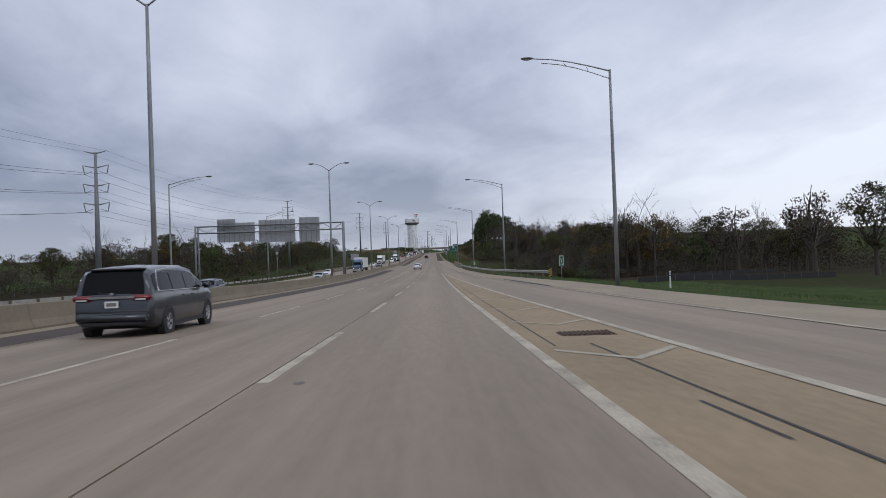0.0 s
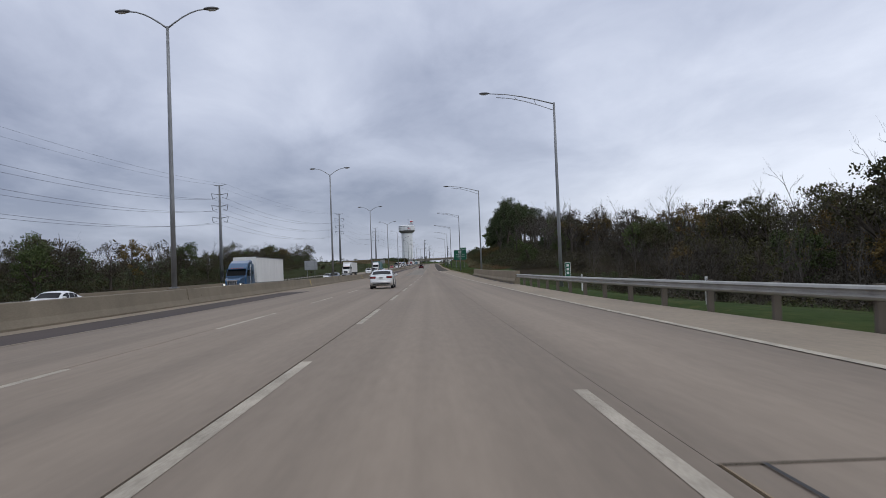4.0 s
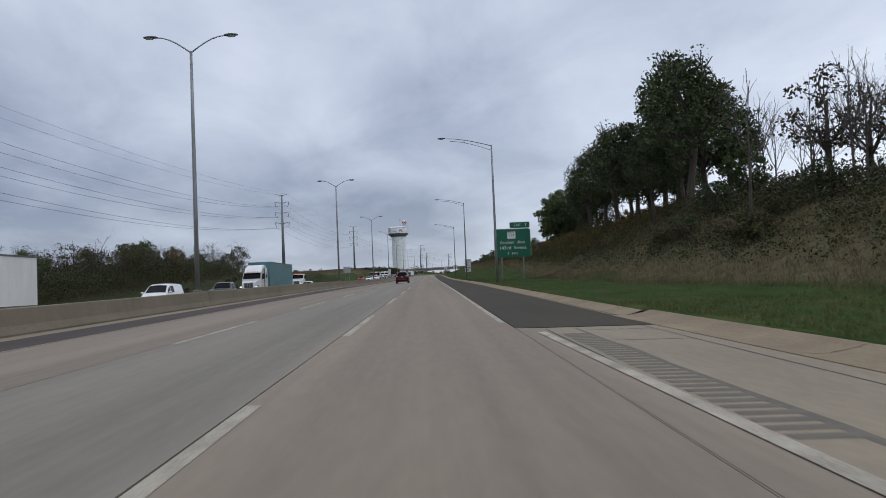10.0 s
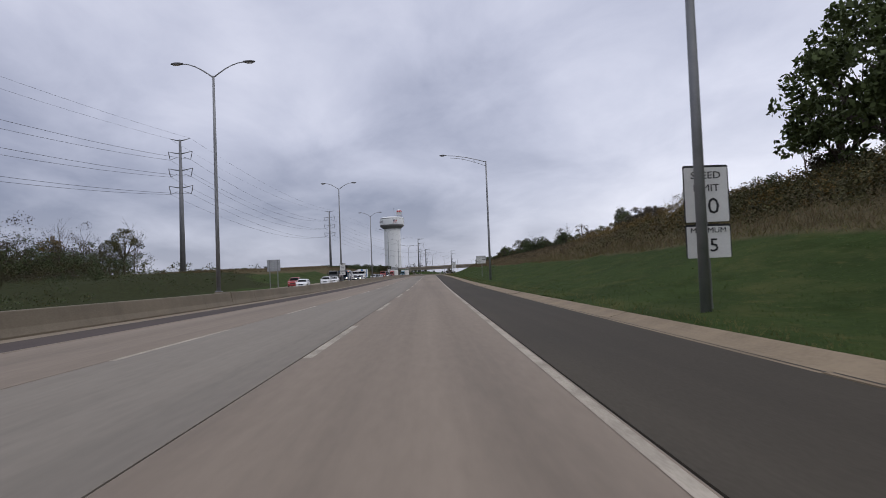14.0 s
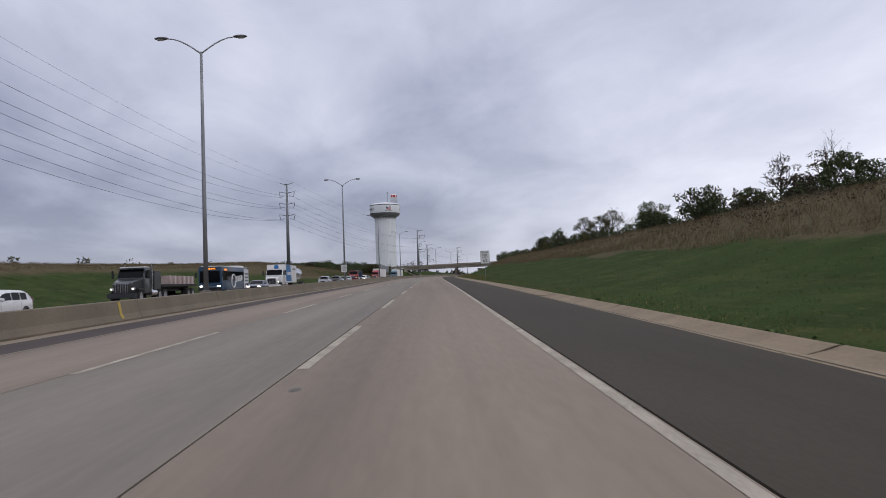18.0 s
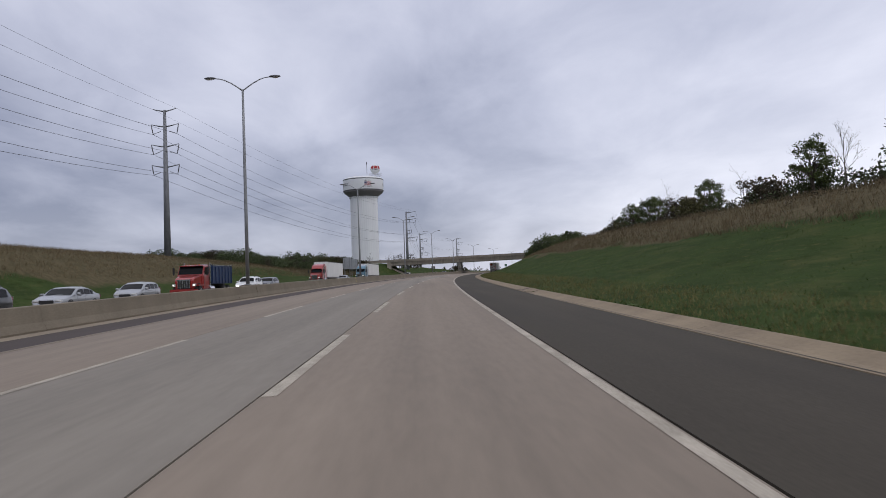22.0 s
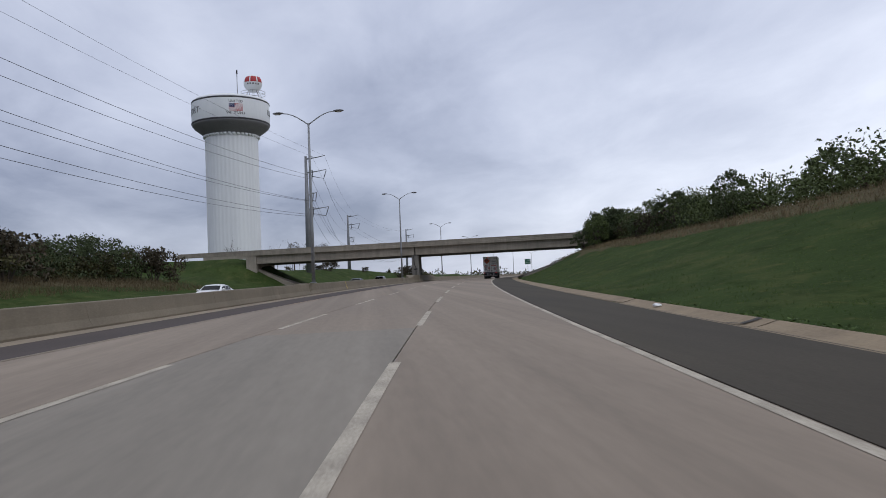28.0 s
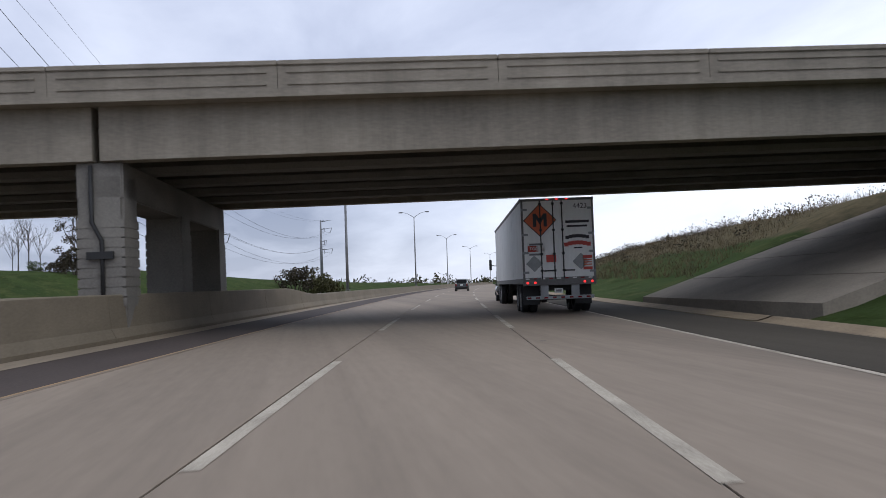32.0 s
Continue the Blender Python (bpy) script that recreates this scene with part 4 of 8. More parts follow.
def head(parent, side, x, z):
    h = part("luminaire", spin(bmesh.new(), [(0.02, 0), (0.10, 0.06), (0.17, 0.28), (0.17, 0.55), (0.10, 0.78), (0.02, 0.84)], 12, "x"), LUMIN, parent, smooth=True)
    h.scale = (side, 1, 0.55)
    h.location = (x, 0, z)
    b = part("lens", spin(bmesh.new(), [(0.01, 0.22), (0.11, 0.30), (0.11, 0.62), (0.01, 0.72)], 12, "x"), LENS, h, smooth=True)
    b.location = (0, 0, -0.12)
    return h


def double_lamp(H, foot):
    """foot: how far the base lies below the level from which H counts."""
    t = thing("street_lamp", pose(0, 0, 0), "tall galvanised highway lamp with two arms on the median barrier", "street lamp", "median lamps")
    part("base_flange", boxbm(-0.2, -0.2, -foot, 0.2, 0.2, 0.06 - foot, bevel=0.01), GALV, t)
    part("pole", tubebm([(0, 0, -foot), (0, 0, H * 0.35), (0, 0, H * 0.7), (0, 0, H)], [0.14, 0.12, 0.1, 0.075], 14), GALV, t, smooth=True)
    for s in (-1, 1):
        part("arm", arm(bmesh.new(), s, 2.0, 0.95, H - 0.1, 0.035), GALV, t, smooth=True)
        head(t, s, s * 1.9, H + 0.87)
    return t


MEDIAN = [(36.8, -11.3), (100.1, -11.3), (166.2, -11.4), (229.3, -11.35), (297.5, -11.5), (362.0, -11.35), (429.4, -11.3), (498.2, -11.5), (565.0, -11.5), (624.2, -11.35), (692.3, -11.2), (761.6, -11.3)]
LOWER = [(945.4, -10.35), (1004.0, -10.55), (1072.0, -11.6), (1135.0, -11.1), (1200.0, -11.1), (1265.0, -11.1), (1330.0, -11.1)]
MEDIAN_LAMPS = {}
for H, rows in ((13.85, MEDIAN), (13.4, [(824.5, -11.2)]), (12.8, [(889.5, -11.0)]), (12.2, LOWER)):
    for y, u in rows:
        foot = round(sink(y) / 0.05) * 0.05
        m = here(y, u, 0.86 + sink(y))
        if (H, foot) in MEDIAN_LAMPS:
            copy_thing(MEDIAN_LAMPS[H, foot], m)
        else:
            MEDIAN_LAMPS[H, foot] = double_lamp(H - 0.06, foot)
            MEDIAN_LAMPS[H, foot].matrix_world = m


def single_lamp(label, group):
    t = thing("street_lamp", pose(0, 0, 0), label, "street lamp", group)
    part("base_flange", boxbm(-0.19, -0.19, -2.1, 0.19, 0.19, -1.8, bevel=0.01), GALV, t)
    part("pole", tubebm([(0, 0, -1.9), (0, 0, 5), (0, 0, 10), (0, 0, 14.2)], [0.15, 0.13, 0.105, 0.08], 14), GALV, t, smooth=True)
    part("arm", tubebm([(-5.0 * f, 0, 14.1 + 0.95 * math.sin(f * 1.5)) for f in (0, 0.25, 0.5, 0.75, 1)], [0.05, 0.045, 0.04, 0.035, 0.032], 8), GALV, t, smooth=True)
    part("brace", tubebm([(-4.4 * f, 0, 13.6 + 1.15 * math.sin(f * 1.45)) for f in (0, 0.25, 0.5, 0.75, 1)], 0.028, 8), GALV, t, smooth=True)
    for f in (0.3, 0.6):
        part("strut", tubebm([(-5.0 * f, 0, 14.1 + 0.75 * math.sin(f * 1.5)), (-4.6 * f, 0, 13.6 + 1.15 * math.sin(f * 1.5))], 0.02, 6), GALV, t)
    head(t, -1, -4.9, 15.07)
    return t


lamp = single_lamp("tall galvanised highway lamp with one long truss arm on the verge", "verge lamps")
for i, (y, u, dz) in enumerate(((48.6, 13.95, -0.4), (117.7, 13.15, -0.43), (184.0, 11.9, -0.4), (250.8, 10.15, -0.3), (324.7, 9.5, 0.25), (398.7, 9.1, 0.5), (468.8, 9.2, 0.96), (542.3, 9.4, 0.7))):
    m = here(y, u, dz)
    if i == 0:
        lamp.matrix_world = m
    else:
        copy_thing(lamp, m)
lamp = single_lamp("tall galvanised lamp leaning its arm over the far carriageway", "far side lamps")
lamp.matrix_world = here(100.5, -32.5, -0.68, 180)
copy_thing(lamp, here(158.0, -32.2, -1.6, 180))


# ---- lettering ----
def letters(text, size, material, parent, m, name="lettering", align="CENTER", thick=0.004, wide=1.0):
    cu = bpy.data.curves.new(name, "FONT")
    cu.body, cu.size, cu.align_x, cu.align_y, cu.extrude, cu.resolution_u = text, size, align, "CENTER", thick, 2
    tmp = new("tmp_text", cu)
    dg = bpy.context.evaluated_depsgraph_get()
    me = bpy.data.meshes.new_from_object(tmp.evaluated_get(dg))
    bpy.data.objects.remove(tmp)
    me.materials.clear()
    me.materials.append(material)
    ob = new(name, me)
    ob.parent = parent
    ob.matrix_basis = m @ Matrix.Diagonal((wide, 1, 1, 1))
    return ob


def face(x, y, z):
    """A pose on a board that faces back along the road."""
    return pose(x, y, z, 90, 0, 0)


def board(parent, w, h, z0, border, fill, name="panel", x0=0.0, r=0.05, thick=0.02, y0=0.0):
    """An upright plate with rounded corners and a border, seen from -y."""
    def plate(w, h, r, y):
        bm = bmesh.new()
        ps = []
        for cx, cz, a0 in ((w / 2 - r, h / 2 - r, 0), (-w / 2 + r, h / 2 - r, 90), (-w / 2 + r, -h / 2 + r, 180), (w / 2 - r, -h / 2 + r, 270)):
            ps += [(x0 + cx + r * math.cos(radians(a0 + k * 22.5)), z0 + h / 2 + cz + r * math.sin(radians(a0 + k * 22.5))) for k in range(5)]
        f = bm.faces.new([bm.verts.new((x, y, z)) for x, z in ps])
        e = bmesh.ops.extrude_face_region(bm, geom=[f])
        bmesh.ops.translate(bm, verts=[v for v in e["geom"] if isinstance(v, bmesh.types.BMVert)], vec=(0, thick, 0))
        return bm
    b = part(name, plate(w, h, r, y0), border, parent)
    part("face", plate(w - 0.06, h - 0.06, max(r - 0.03, 0.02), y0 - 0.006), fill, b)
    return b


def posts(parent, xs, z0, z1, r=0.05, y=0.06, material=None):
    for x in xs:
        part("post", tubebm([(x, y, z0), (x, y, z1)], r, 8), material or GALV, parent)


# exit sign
s = thing("exit_sign", here(419, 13.15, 0), "large green exit sign with white lettering on two posts", "road sign")
posts(s, (-1.5, 1.4), -1.0, 6.2, 0.09, 0.12)
b = board(s, 4.9, 3.85, 2.95, SIGN_WHITE, SIGN_GREEN, r=0.3, thick=0.05)
b2 = board(s, 2.7, 0.82, 6.84, SIGN_WHITE, SIGN_GREEN, "exit_tab", x0=1.05, r=0.15, thick=0.05)
board(b, 1.15, 1.0, 5.45, SIGN_BLACK, SIGN_WHITE, "route_shield", x0=-0.1, r=0.05, y0=-0.02)
letters("ILLINOIS", 0.24, SIGN_BLACK, b, face(-0.1, -0.03, 6.27))
letters("171", 0.62, SIGN_BLACK, b, face(-0.1, -0.03, 5.86))
letters("Archer  Ave", 0.62, SIGN_WHITE, b, face(0, -0.012, 4.95), wide=1.08)
letters("143rd  Street", 0.62, SIGN_WHITE, b, face(0, -0.012, 4.22), wide=1.08)
letters("1", 0.58, SIGN_WHITE, b, face(-0.62, -0.012, 3.48))
letters("MILE", 0.40, SIGN_WHITE, b, face(0.28, -0.012, 3.44))
letters("EXIT", 0.46, SIGN_WHITE, b2, face(0.75, -0.012, 7.23))
letters("7", 0.56, SIGN_WHITE, b2, face(1.85, -0.012, 7.25))


def limit_sign(y, u, dz, label, lines, w, h, z0, plate=None, post_to=-0.8, rz=0.0, px=(0.0,)):
    s = thing("speed_sign", here(y, u, dz, rz), label, "road sign")
    posts(s, px, post_to, z0 + h - 0.1, 0.045, 0.06)
    b = board(s, w, h, z0, SIGN_BLACK, SIGN_WHITE, r=0.06)
    for text, size, x, z in lines:
        letters(text, size, SIGN_BLACK, b, face(x, -0.012, z), wide=1.12)
    if plate:
        pw, ph, pz, plines = plate
        q = board(s, pw, ph, pz, SIGN_BLACK, SIGN_WHITE, "lower_panel", r=0.06)
        for text, size, x, z in plines:
            letters(text, size, SIGN_BLACK, q, face(x, -0.012, z), wide=1.12)
    return s


limit_sign(469.3, 9.55, 0.0, "white speed limit sign reading 70 over a minimum 45 plate", [("SPEED", 0.27, 0, 3.62), ("LIMIT", 0.27, 0, 3.28), ("70", 0.62, 0, 2.78)], 1.22, 1.52, 2.38, (1.22, 0.9, 1.42, [("MINIMUM", 0.2, 0, 2.15), ("45", 0.5, 0, 1.74)]))
limit_sign(565.0 - 0.35, -11.25, sink(565), "white speed limit sign over a minimum plate on a lamp pole", [("SPEED", 0.2, 0, 3.05), ("LIMIT", 0.2, 0, 2.8), ("70", 0.42, 0, 2.45)], 0.86, 1.12, 2.12, (0.86, 0.62, 1.46, [("MINIMUM", 0.14, 0, 1.97), ("45", 0.34, 0, 1.68)]), post_to=0.8)
s = limit_sign(571.5, 10.3, 0.0, "white speed limit sign reading 60 for trucks and trailers", [("SPEED", 0.2, -0.39, 3.44), ("LIMIT", 0.2, -0.39, 3.18), ("60", 0.47, -0.37, 2.76), ("TRUCKS", 0.145, 0.39, 3.51), ("CAMPERS", 0.13, 0.38, 2.82), ("TRAILERS", 0.13, 0.38, 2.64)], 1.52, 1.22, 2.45, px=(0.1,), post_to=-0.6)
for z, w in ((3.33, 0.52), (3.06, 0.56)):
    part("text_bar", boxbm(0.38 - w / 2, -0.012, z - 0.035, 0.38 + w / 2, -0.004, z + 0.05), SIGN_BLACK, s)
part("divider", boxbm(-0.025, -0.012, 2.56, -0.008, -0.004, 3.58), SIGN_BLACK, s)
limit_sign(688, 9.4, 0.15, "white sign giving buses a speed limit of 65", [("BUSES", 0.30, 0, 3.62), ("SPEED", 0.30, 0, 3.27), ("LIMIT", 0.30, 0, 2.92), ("65", 0.62, 0, 2.42)], 1.3, 1.82, 2.05)
limit_sign(692.3 - 0.35, -11.25, sink(692), "white truck ban sign strapped to a median lamp pole", [("NO", 0.22, 0, 2.68), ("TRUCKS", 0.2, 0, 2.42), ("LEFT", 0.22, 0, 2.16), ("LANE", 0.22, 0, 1.9)], 0.9, 1.15, 1.70, post_to=0.8)
s = thing("street_sign", here(1012, 9.3, 0.3), "small green street name sign on a thin post", "road sign")
posts(s, (0,), -0.8, 2.7, 0.035)
b = board(s, 0.98, 0.9, 1.95, SIGN_WHITE, SIGN_GREEN, r=0.05)
letters("151st", 0.3, SIGN_WHITE, b, face(0, -0.012, 2.55))
letters("Street", 0.3, SIGN_WHITE, b, face(0, -0.012, 2.22))
for y, u, dz, lab in ((72.6, 14.4, 0.0, "small green milepost sign on a thin post"), (181, 11.9, -0.6, "small green sign board behind the guardrail")):
    s = thing("milepost", here(y, u, dz), lab, "road sign")
    posts(s, (0,), -1.2, 2.0, 0.03)
    b = board(s, 0.42, 1.0, 1.1, SIGN_WHITE, SIGN_GREEN, r=0.04)
    if y < 100:
        for text, size, z in (("MILE", 0.13, 1.8), ("5", 0.42, 1.58), ("1/4", 0.24, 1.24)):
            letters(text, size, SIGN_WHITE, b, face(0, -0.012, z))
    else:
        for k in range(3):
            part("figure_bar", boxbm(-0.09, -0.014, 1.25 + 0.27 * k, 0.09, -0.006, 1.42 + 0.27 * k), SIGN_WHITE, b)


def sign_back(y, u, dz, w, h, z0, label):
    s = thing("guide_sign", here(y, u, dz), label, "road sign")
    n = max(int(h / 0.35), 2)
    for k in range(n):
        part("plank", boxbm(-w / 2, 0, z0 + h * k / n + 0.012, w / 2, 0.05, z0 + h * (k + 1) / n), SIGN_BACK, s)
    posts(s, (-w * 0.3, w * 0.3), -3.0, z0 + h, 0.08, -0.09)
    return s


sign_back(365, -35.9, 0, 4.0, 2.8, 1.45, "aluminium back of a large sign on two posts")
sign_back(600, -28.9, 0.4, 2.6, 2.3, 2.2, "aluminium back of a sign on two posts")
sign_back(931, -33.7, 0.0, 2.5, 3.4, 2.7, "aluminium back of a tall sign behind the far shoulder")
sign_back(929, -31.3, 0.0, 2.1, 2.9, 2.6, "smaller aluminium sign back beside a tall one")

# ---- sign gantry over the far carriageway ----
g = thing("sign_gantry", here(114.2, -22.3, 0), "steel truss gantry with three sign boards seen from behind", "gantry")
for x in (-11.0, 11.0):
    for dy in (-0.6, 0.6):
        part("leg", tubebm([(x, dy * 1.6, -2.0 if x < 0 else -0.8), (x, dy, 8.6)], 0.13, 10), PYLON, g, smooth=True)
    for k in range(6):
        z = -0.5 + 1.5 * k
        part("leg_brace", tubebm([(x, -0.9, z), (x, 0.9, z + 1.4)] if k % 2 else [(x, 0.9, z), (x, -0.9, z + 1.4)], 0.045, 6), PYLON, g)
for dy in (-0.6, 0.6):
    for z in (7.5, 8.5):
        part("chord", tubebm([(-11.0, dy, z), (11.0, dy, z)], 0.07, 8), PYLON, g, smooth=True)
    for k in range(14):
        a, b = -11.0 + 22 * k / 14, -11.0 + 22 * (k + 1) / 14
        part("lattice", tubebm([(a, dy, 7.5), (b, dy, 8.5)] if k % 2 else [(a, dy, 8.5), (b, dy, 7.5)], 0.03, 6), PYLON, g)
for x0, x1, z0, z1 in ((-8.2, -5.4, 7.9, 9.6), (-8.2, -2.5, 6.1, 9.0), (-1.9, 3.6, 5.9, 9.3), (4.2, 7.3, 5.8, 9.5)):
    b = part("sign_panel", boxbm(x0, 0.95, z0, x1, 1.0, z1), SIGN_BACK, g, "bare aluminium sign back")
    for k in range(int((x1 - x0) / 0.75)):
        part("stiffener", boxbm(x0 + 0.3 + 0.75 * k, 0.86, z0 - 0.1, x0 + 0.36 + 0.75 * k, 0.9, z1), PYLON, b)
    for k in range(int((z1 - z0) / 0.4)):
        part("panel_rib", boxbm(x0, 0.905, z0 + 0.15 + 0.4 * k, x1, 0.945, z0 + 0.21 + 0.4 * k), SIGN_BACK, b)

# ---- power line on steel poles ----
SPAN = [(-53.0, -76.0, 26.0, 0), (177.0, -75.5, 30.2, 0), (407.2, -75.4, 34.0, 0), (641.0, -60.0, 37.3, 0), (869.0, -58.6, 37.7, 0), (1068.0, -42.5, 30.75, 1), (1191.0, -67.9, 27.1, 1), (1330.0, -85.0, 30.0, 1)]
tips = []
for y, u, h, one in SPAN:
    p = at(y, u)
    base = ground_z(p.x, p.y)
    top = p.z + h
    H = top - base
    t = thing("power_pole", pose(p.x, p.y, base - 0.2, 0, 0, turn_at(y)), "tall tapered steel transmission pole with insulated crossarms" if not one else "tall steel transmission pole with all its arms on one side", "power pole", "transmission line")
    part("shaft", tubebm([(0, 0, 0), (0, 0, H * 0.5), (0, 0, H)], [0.75, 0.55, 0.30], 12), PYLON, t, smooth=True)
    row = []
    levels = (0.0, 3.3, 7.6, 12.0) if not one else (0.4, 3.7, 9.0, 12.5)
    sides = (-1, 1) if not one else (1, 1)
    for i, dz in enumerate(levels):
        for j, sd in enumerate(sides):
            ln = (2.6 if i == 0 else 3.0)
            if one:
                ln = (4.6, 4.9, 2.4, 5.2)[i] if j else 1.6
            z = H - 0.3 - dz
            x = sd * ln
            part("crossarm", tubebm([(0, 0, z), (x * 0.5, 0, z + 0.25), (x, 0, z + 0.6)], [0.16, 0.12, 0.07], 8), PYLON, t, smooth=True)
            if i:
                part("insulator", tubebm([(x, 0, z + 0.55), (x * 0.93, 0, z - 0.5), (x * 0.86, 0, z - 1.5)], [0.09, 0.12, 0.07], 8), LUMIN, t, smooth=True)
                part("brace_insulator", tubebm([(x * 0.3, 0, z - 0.9), (x * 0.86, 0, z - 1.5)], 0.06, 6), LUMIN, t)
                row.append(Vector((x * 0.86, 0, z - 1.55)))
            else:
                row.append(Vector((x, 0, z + 0.6)))
    tips.append([t.matrix_world @ v for v in row])
for a, b in zip(tips, tips[1:]):
    for k, (p, q) in enumerate(zip(a, b)):
        sag = 4.6 if k > 1 else 3.2
        bm = tubebm([p.lerp(q, f / 20) + Vector((0, 0, -4 * sag * (f / 20) * (1 - f / 20))) for f in range(21)], 0.032 if k > 1 else 0.02, 4)
        w = part("power_cable", bm, WIRE, None)
        tagged(w, "dark sagging overhead power cable between steel poles", "cable", "transmission cables")

# ---- markers, fence and pole beside the ramp ----
def delineator(y, u, label="slim white marker post with a reflector"):
    p = at(y, u)
    t = thing("delineator_post", pose(p.x, p.y, ground_z(p.x, p.y)), label, "marker post", "delineators")
    part("post", boxbm(-0.04, -0.015, -0.2, 0.04, 0.015, 0.88, bevel=0.008), SIGN_WHITE, t)
    part("reflector", boxbm(-0.03, -0.022, 0.74, 0.03, -0.015, 0.82), SIGN_BACK, t)
    part("dark_band", boxbm(-0.042, -0.017, 0.62, 0.042, 0.017, 0.68), SIGN_BLACK, t)


for y, u in ((38.5, 14.2), (101.0, 13.0), (129.5, 11.6), (150.0, 10.6), (168.0, 10.3)):
    delineator(y, u)


def silt_fence(rows, h, label):
    t = thing("silt_fence", pose(0, 0, 0), label, "fence", kind="")
    pts = []
    for (ya, ua), (yb, ub) in zip(rows, rows[1:]):
        n = max(int(math.hypot(yb - ya, ub - ua) / 2.4), 1)
        for k in range(n):
            y, u = ya + (yb - ya) * k / n, ua + (ub - ua) * k / n
            x = xline(y) + u
            pts.append(Vector((x, y, ground_z(x, y))))
    for i, p in enumerate(pts):
        part("stake", boxbm(p.x - 0.03, p.y - 0.03, p.z - 0.3, p.x + 0.03, p.y + 0.03, p.z + h + 0.16), BARK_POST, t)
        if i + 1 < len(pts):
            q = pts[i + 1]
            d = (q - p).normalized().cross(Vector((0, 0, 1))) * 0.012
            bm = bmesh.new()
            rows_ = []
            for f in (0, 0.25, 0.5, 0.75, 1):
                c = p.lerp(q, f)
                s = 0.10 * math.sin(math.pi * f)
                rows_.append([bm.verts.new(c + d + Vector((0, 0, -0.1))), bm.verts.new(c + d + Vector((0, 0, h - s))), bm.verts.new(c - d + Vector((0, 0, h - s))), bm.verts.new(c - d + Vector((0, 0, -0.1)))])
            for a, b in zip(rows_, rows_[1:]):
                for k in range(4):
                    bm.faces.new((a[k], a[(k + 1) % 4], b[(k + 1) % 4], b[k]))
            part("fabric", bm, TRIM, t)
    return t


silt_fence(((116.5, 33.5), (115.5, 42.0), (115.0, 53.0), (114.5, 66.0)), 0.85, "black silt fence on wooden stakes across the grass")
silt_fence(((139.0, 45.0), (144.0, 57.0), (148.0, 72.0)), 0.85, "black silt fence at the foot of the wood")
silt_fence(((122.0, 26.5), (123.0, 33.0)), 0.7, "short black silt fence behind the milepost")
# striped marker at the end of the guardrail
p = at(71.4, 13.1)
om_ = thing("object_marker", pose(p.x, p.y, p.z - 0.05), "black and yellow striped marker panel at the guardrail end", "road sign")
part("post", tubebm([(0, 0.05, -0.5), (0, 0.05, 0.95)], 0.03, 8), GALV, om_)
pl = part("panel", boxbm(-0.16, 0.0, 0.15, 0.16, 0.02, 0.98, bevel=0.006), SIGN_BLACK, om_)
YEL = mat("reflective_yellow", (0.55, 0.38, 0.04), None, 0.5, bump=0, coords="Object")
for k in range(4):
    z = 0.2 + 0.19 * k
    part("stripe", pane_bm([(-0.15, -0.004, z), (0.15, -0.004, z + 0.12), (0.15, -0.004, z + 0.21), (-0.15, -0.004, z + 0.09)]), YEL, pl)
p = at(151.5, -29.0)
cp = thing("equipment_pole", pose(p.x, p.y, ground_z(p.x, p.y), 0, 0, 10), "grey roadside equipment pole with a tilted solar panel", "pole")
zt = p.z + 8.2 - ground_z(p.x, p.y)
part("pole", tubebm([(0, 0, -0.3), (0, 0, zt)], [0.09, 0.06], 10), GALV, cp, smooth=True)
sp = part("solar_panel", boxbm(-0.55, -0.03, -0.62, 0.55, 0.03, 0.62, bevel=0.01), TRIM, cp, "dark solar panel")
sp.location, sp.rotation_euler = (-0.1, -0.25, zt - 2.5), (radians(-24), 0, radians(30))
part("control_box", boxbm(-0.25, -0.42, zt - 3.7, 0.25, -0.08, zt - 3.2, bevel=0.02), SIGN_BACK, cp)
part("sensor", boxbm(-0.12, -0.5, zt - 1.0, 0.12, -0.06, zt - 0.8, bevel=0.02), SIGN_WHITE, cp)

# ---- water tower ----
TX, TY, TD = -24.3, 1097.0, 20.6
tz0 = ground_z(TX, TY)
tower = thing("water_tower", pose(TX, TY, tz0), "white water tower with fluted shaft, grey flared bowl and lettered band", "water tower")
ZB, ZC, ZT = 48.8 - tz0, 51.9 - tz0, 57.9 - tz0
RS, RB = 7.0, TD / 2
bm = bmesh.new()
NF = 40
rings = []
for z, g in ((-1.0, 1.0), (ZB - 2.2, 1.0), (ZB - 0.3, 1.0), (ZB + 0.3, 1.0)):
    ring = []
    for k in range(NF * 4):
        a = 2 * math.pi * k / (NF * 4)
        r = RS * g - (0.05 if k % 4 in (0, 1) else 0.0)
        ring.append(bm.verts.new((r * math.cos(a), r * math.sin(a), z)))
    rings.append(ring)
for r0, r1 in zip(rings, rings[1:]):
    for k in range(NF * 4):
        bm.faces.new((r0[k], r0[(k + 1) % (NF * 4)], r1[(k + 1) % (NF * 4)], r1[k]))
part("shaft", bm, TOWER_W, tower)
for k in range(NF):
    a = 2 * math.pi * (k * 4 + 2.5) / (NF * 4)
    c = Vector((math.cos(a), math.sin(a), 0)) * (RS + 0.05)
    b = part("scallop", spin(bmesh.new(), [(0.02, -0.42), (0.42, -0.25), (0.5, 0.05), (0.42, 0.35), (0.02, 0.4)], 8), TOWER_W, tower, smooth=True)
    b.location = (c.x, c.y, ZB - 0.15)
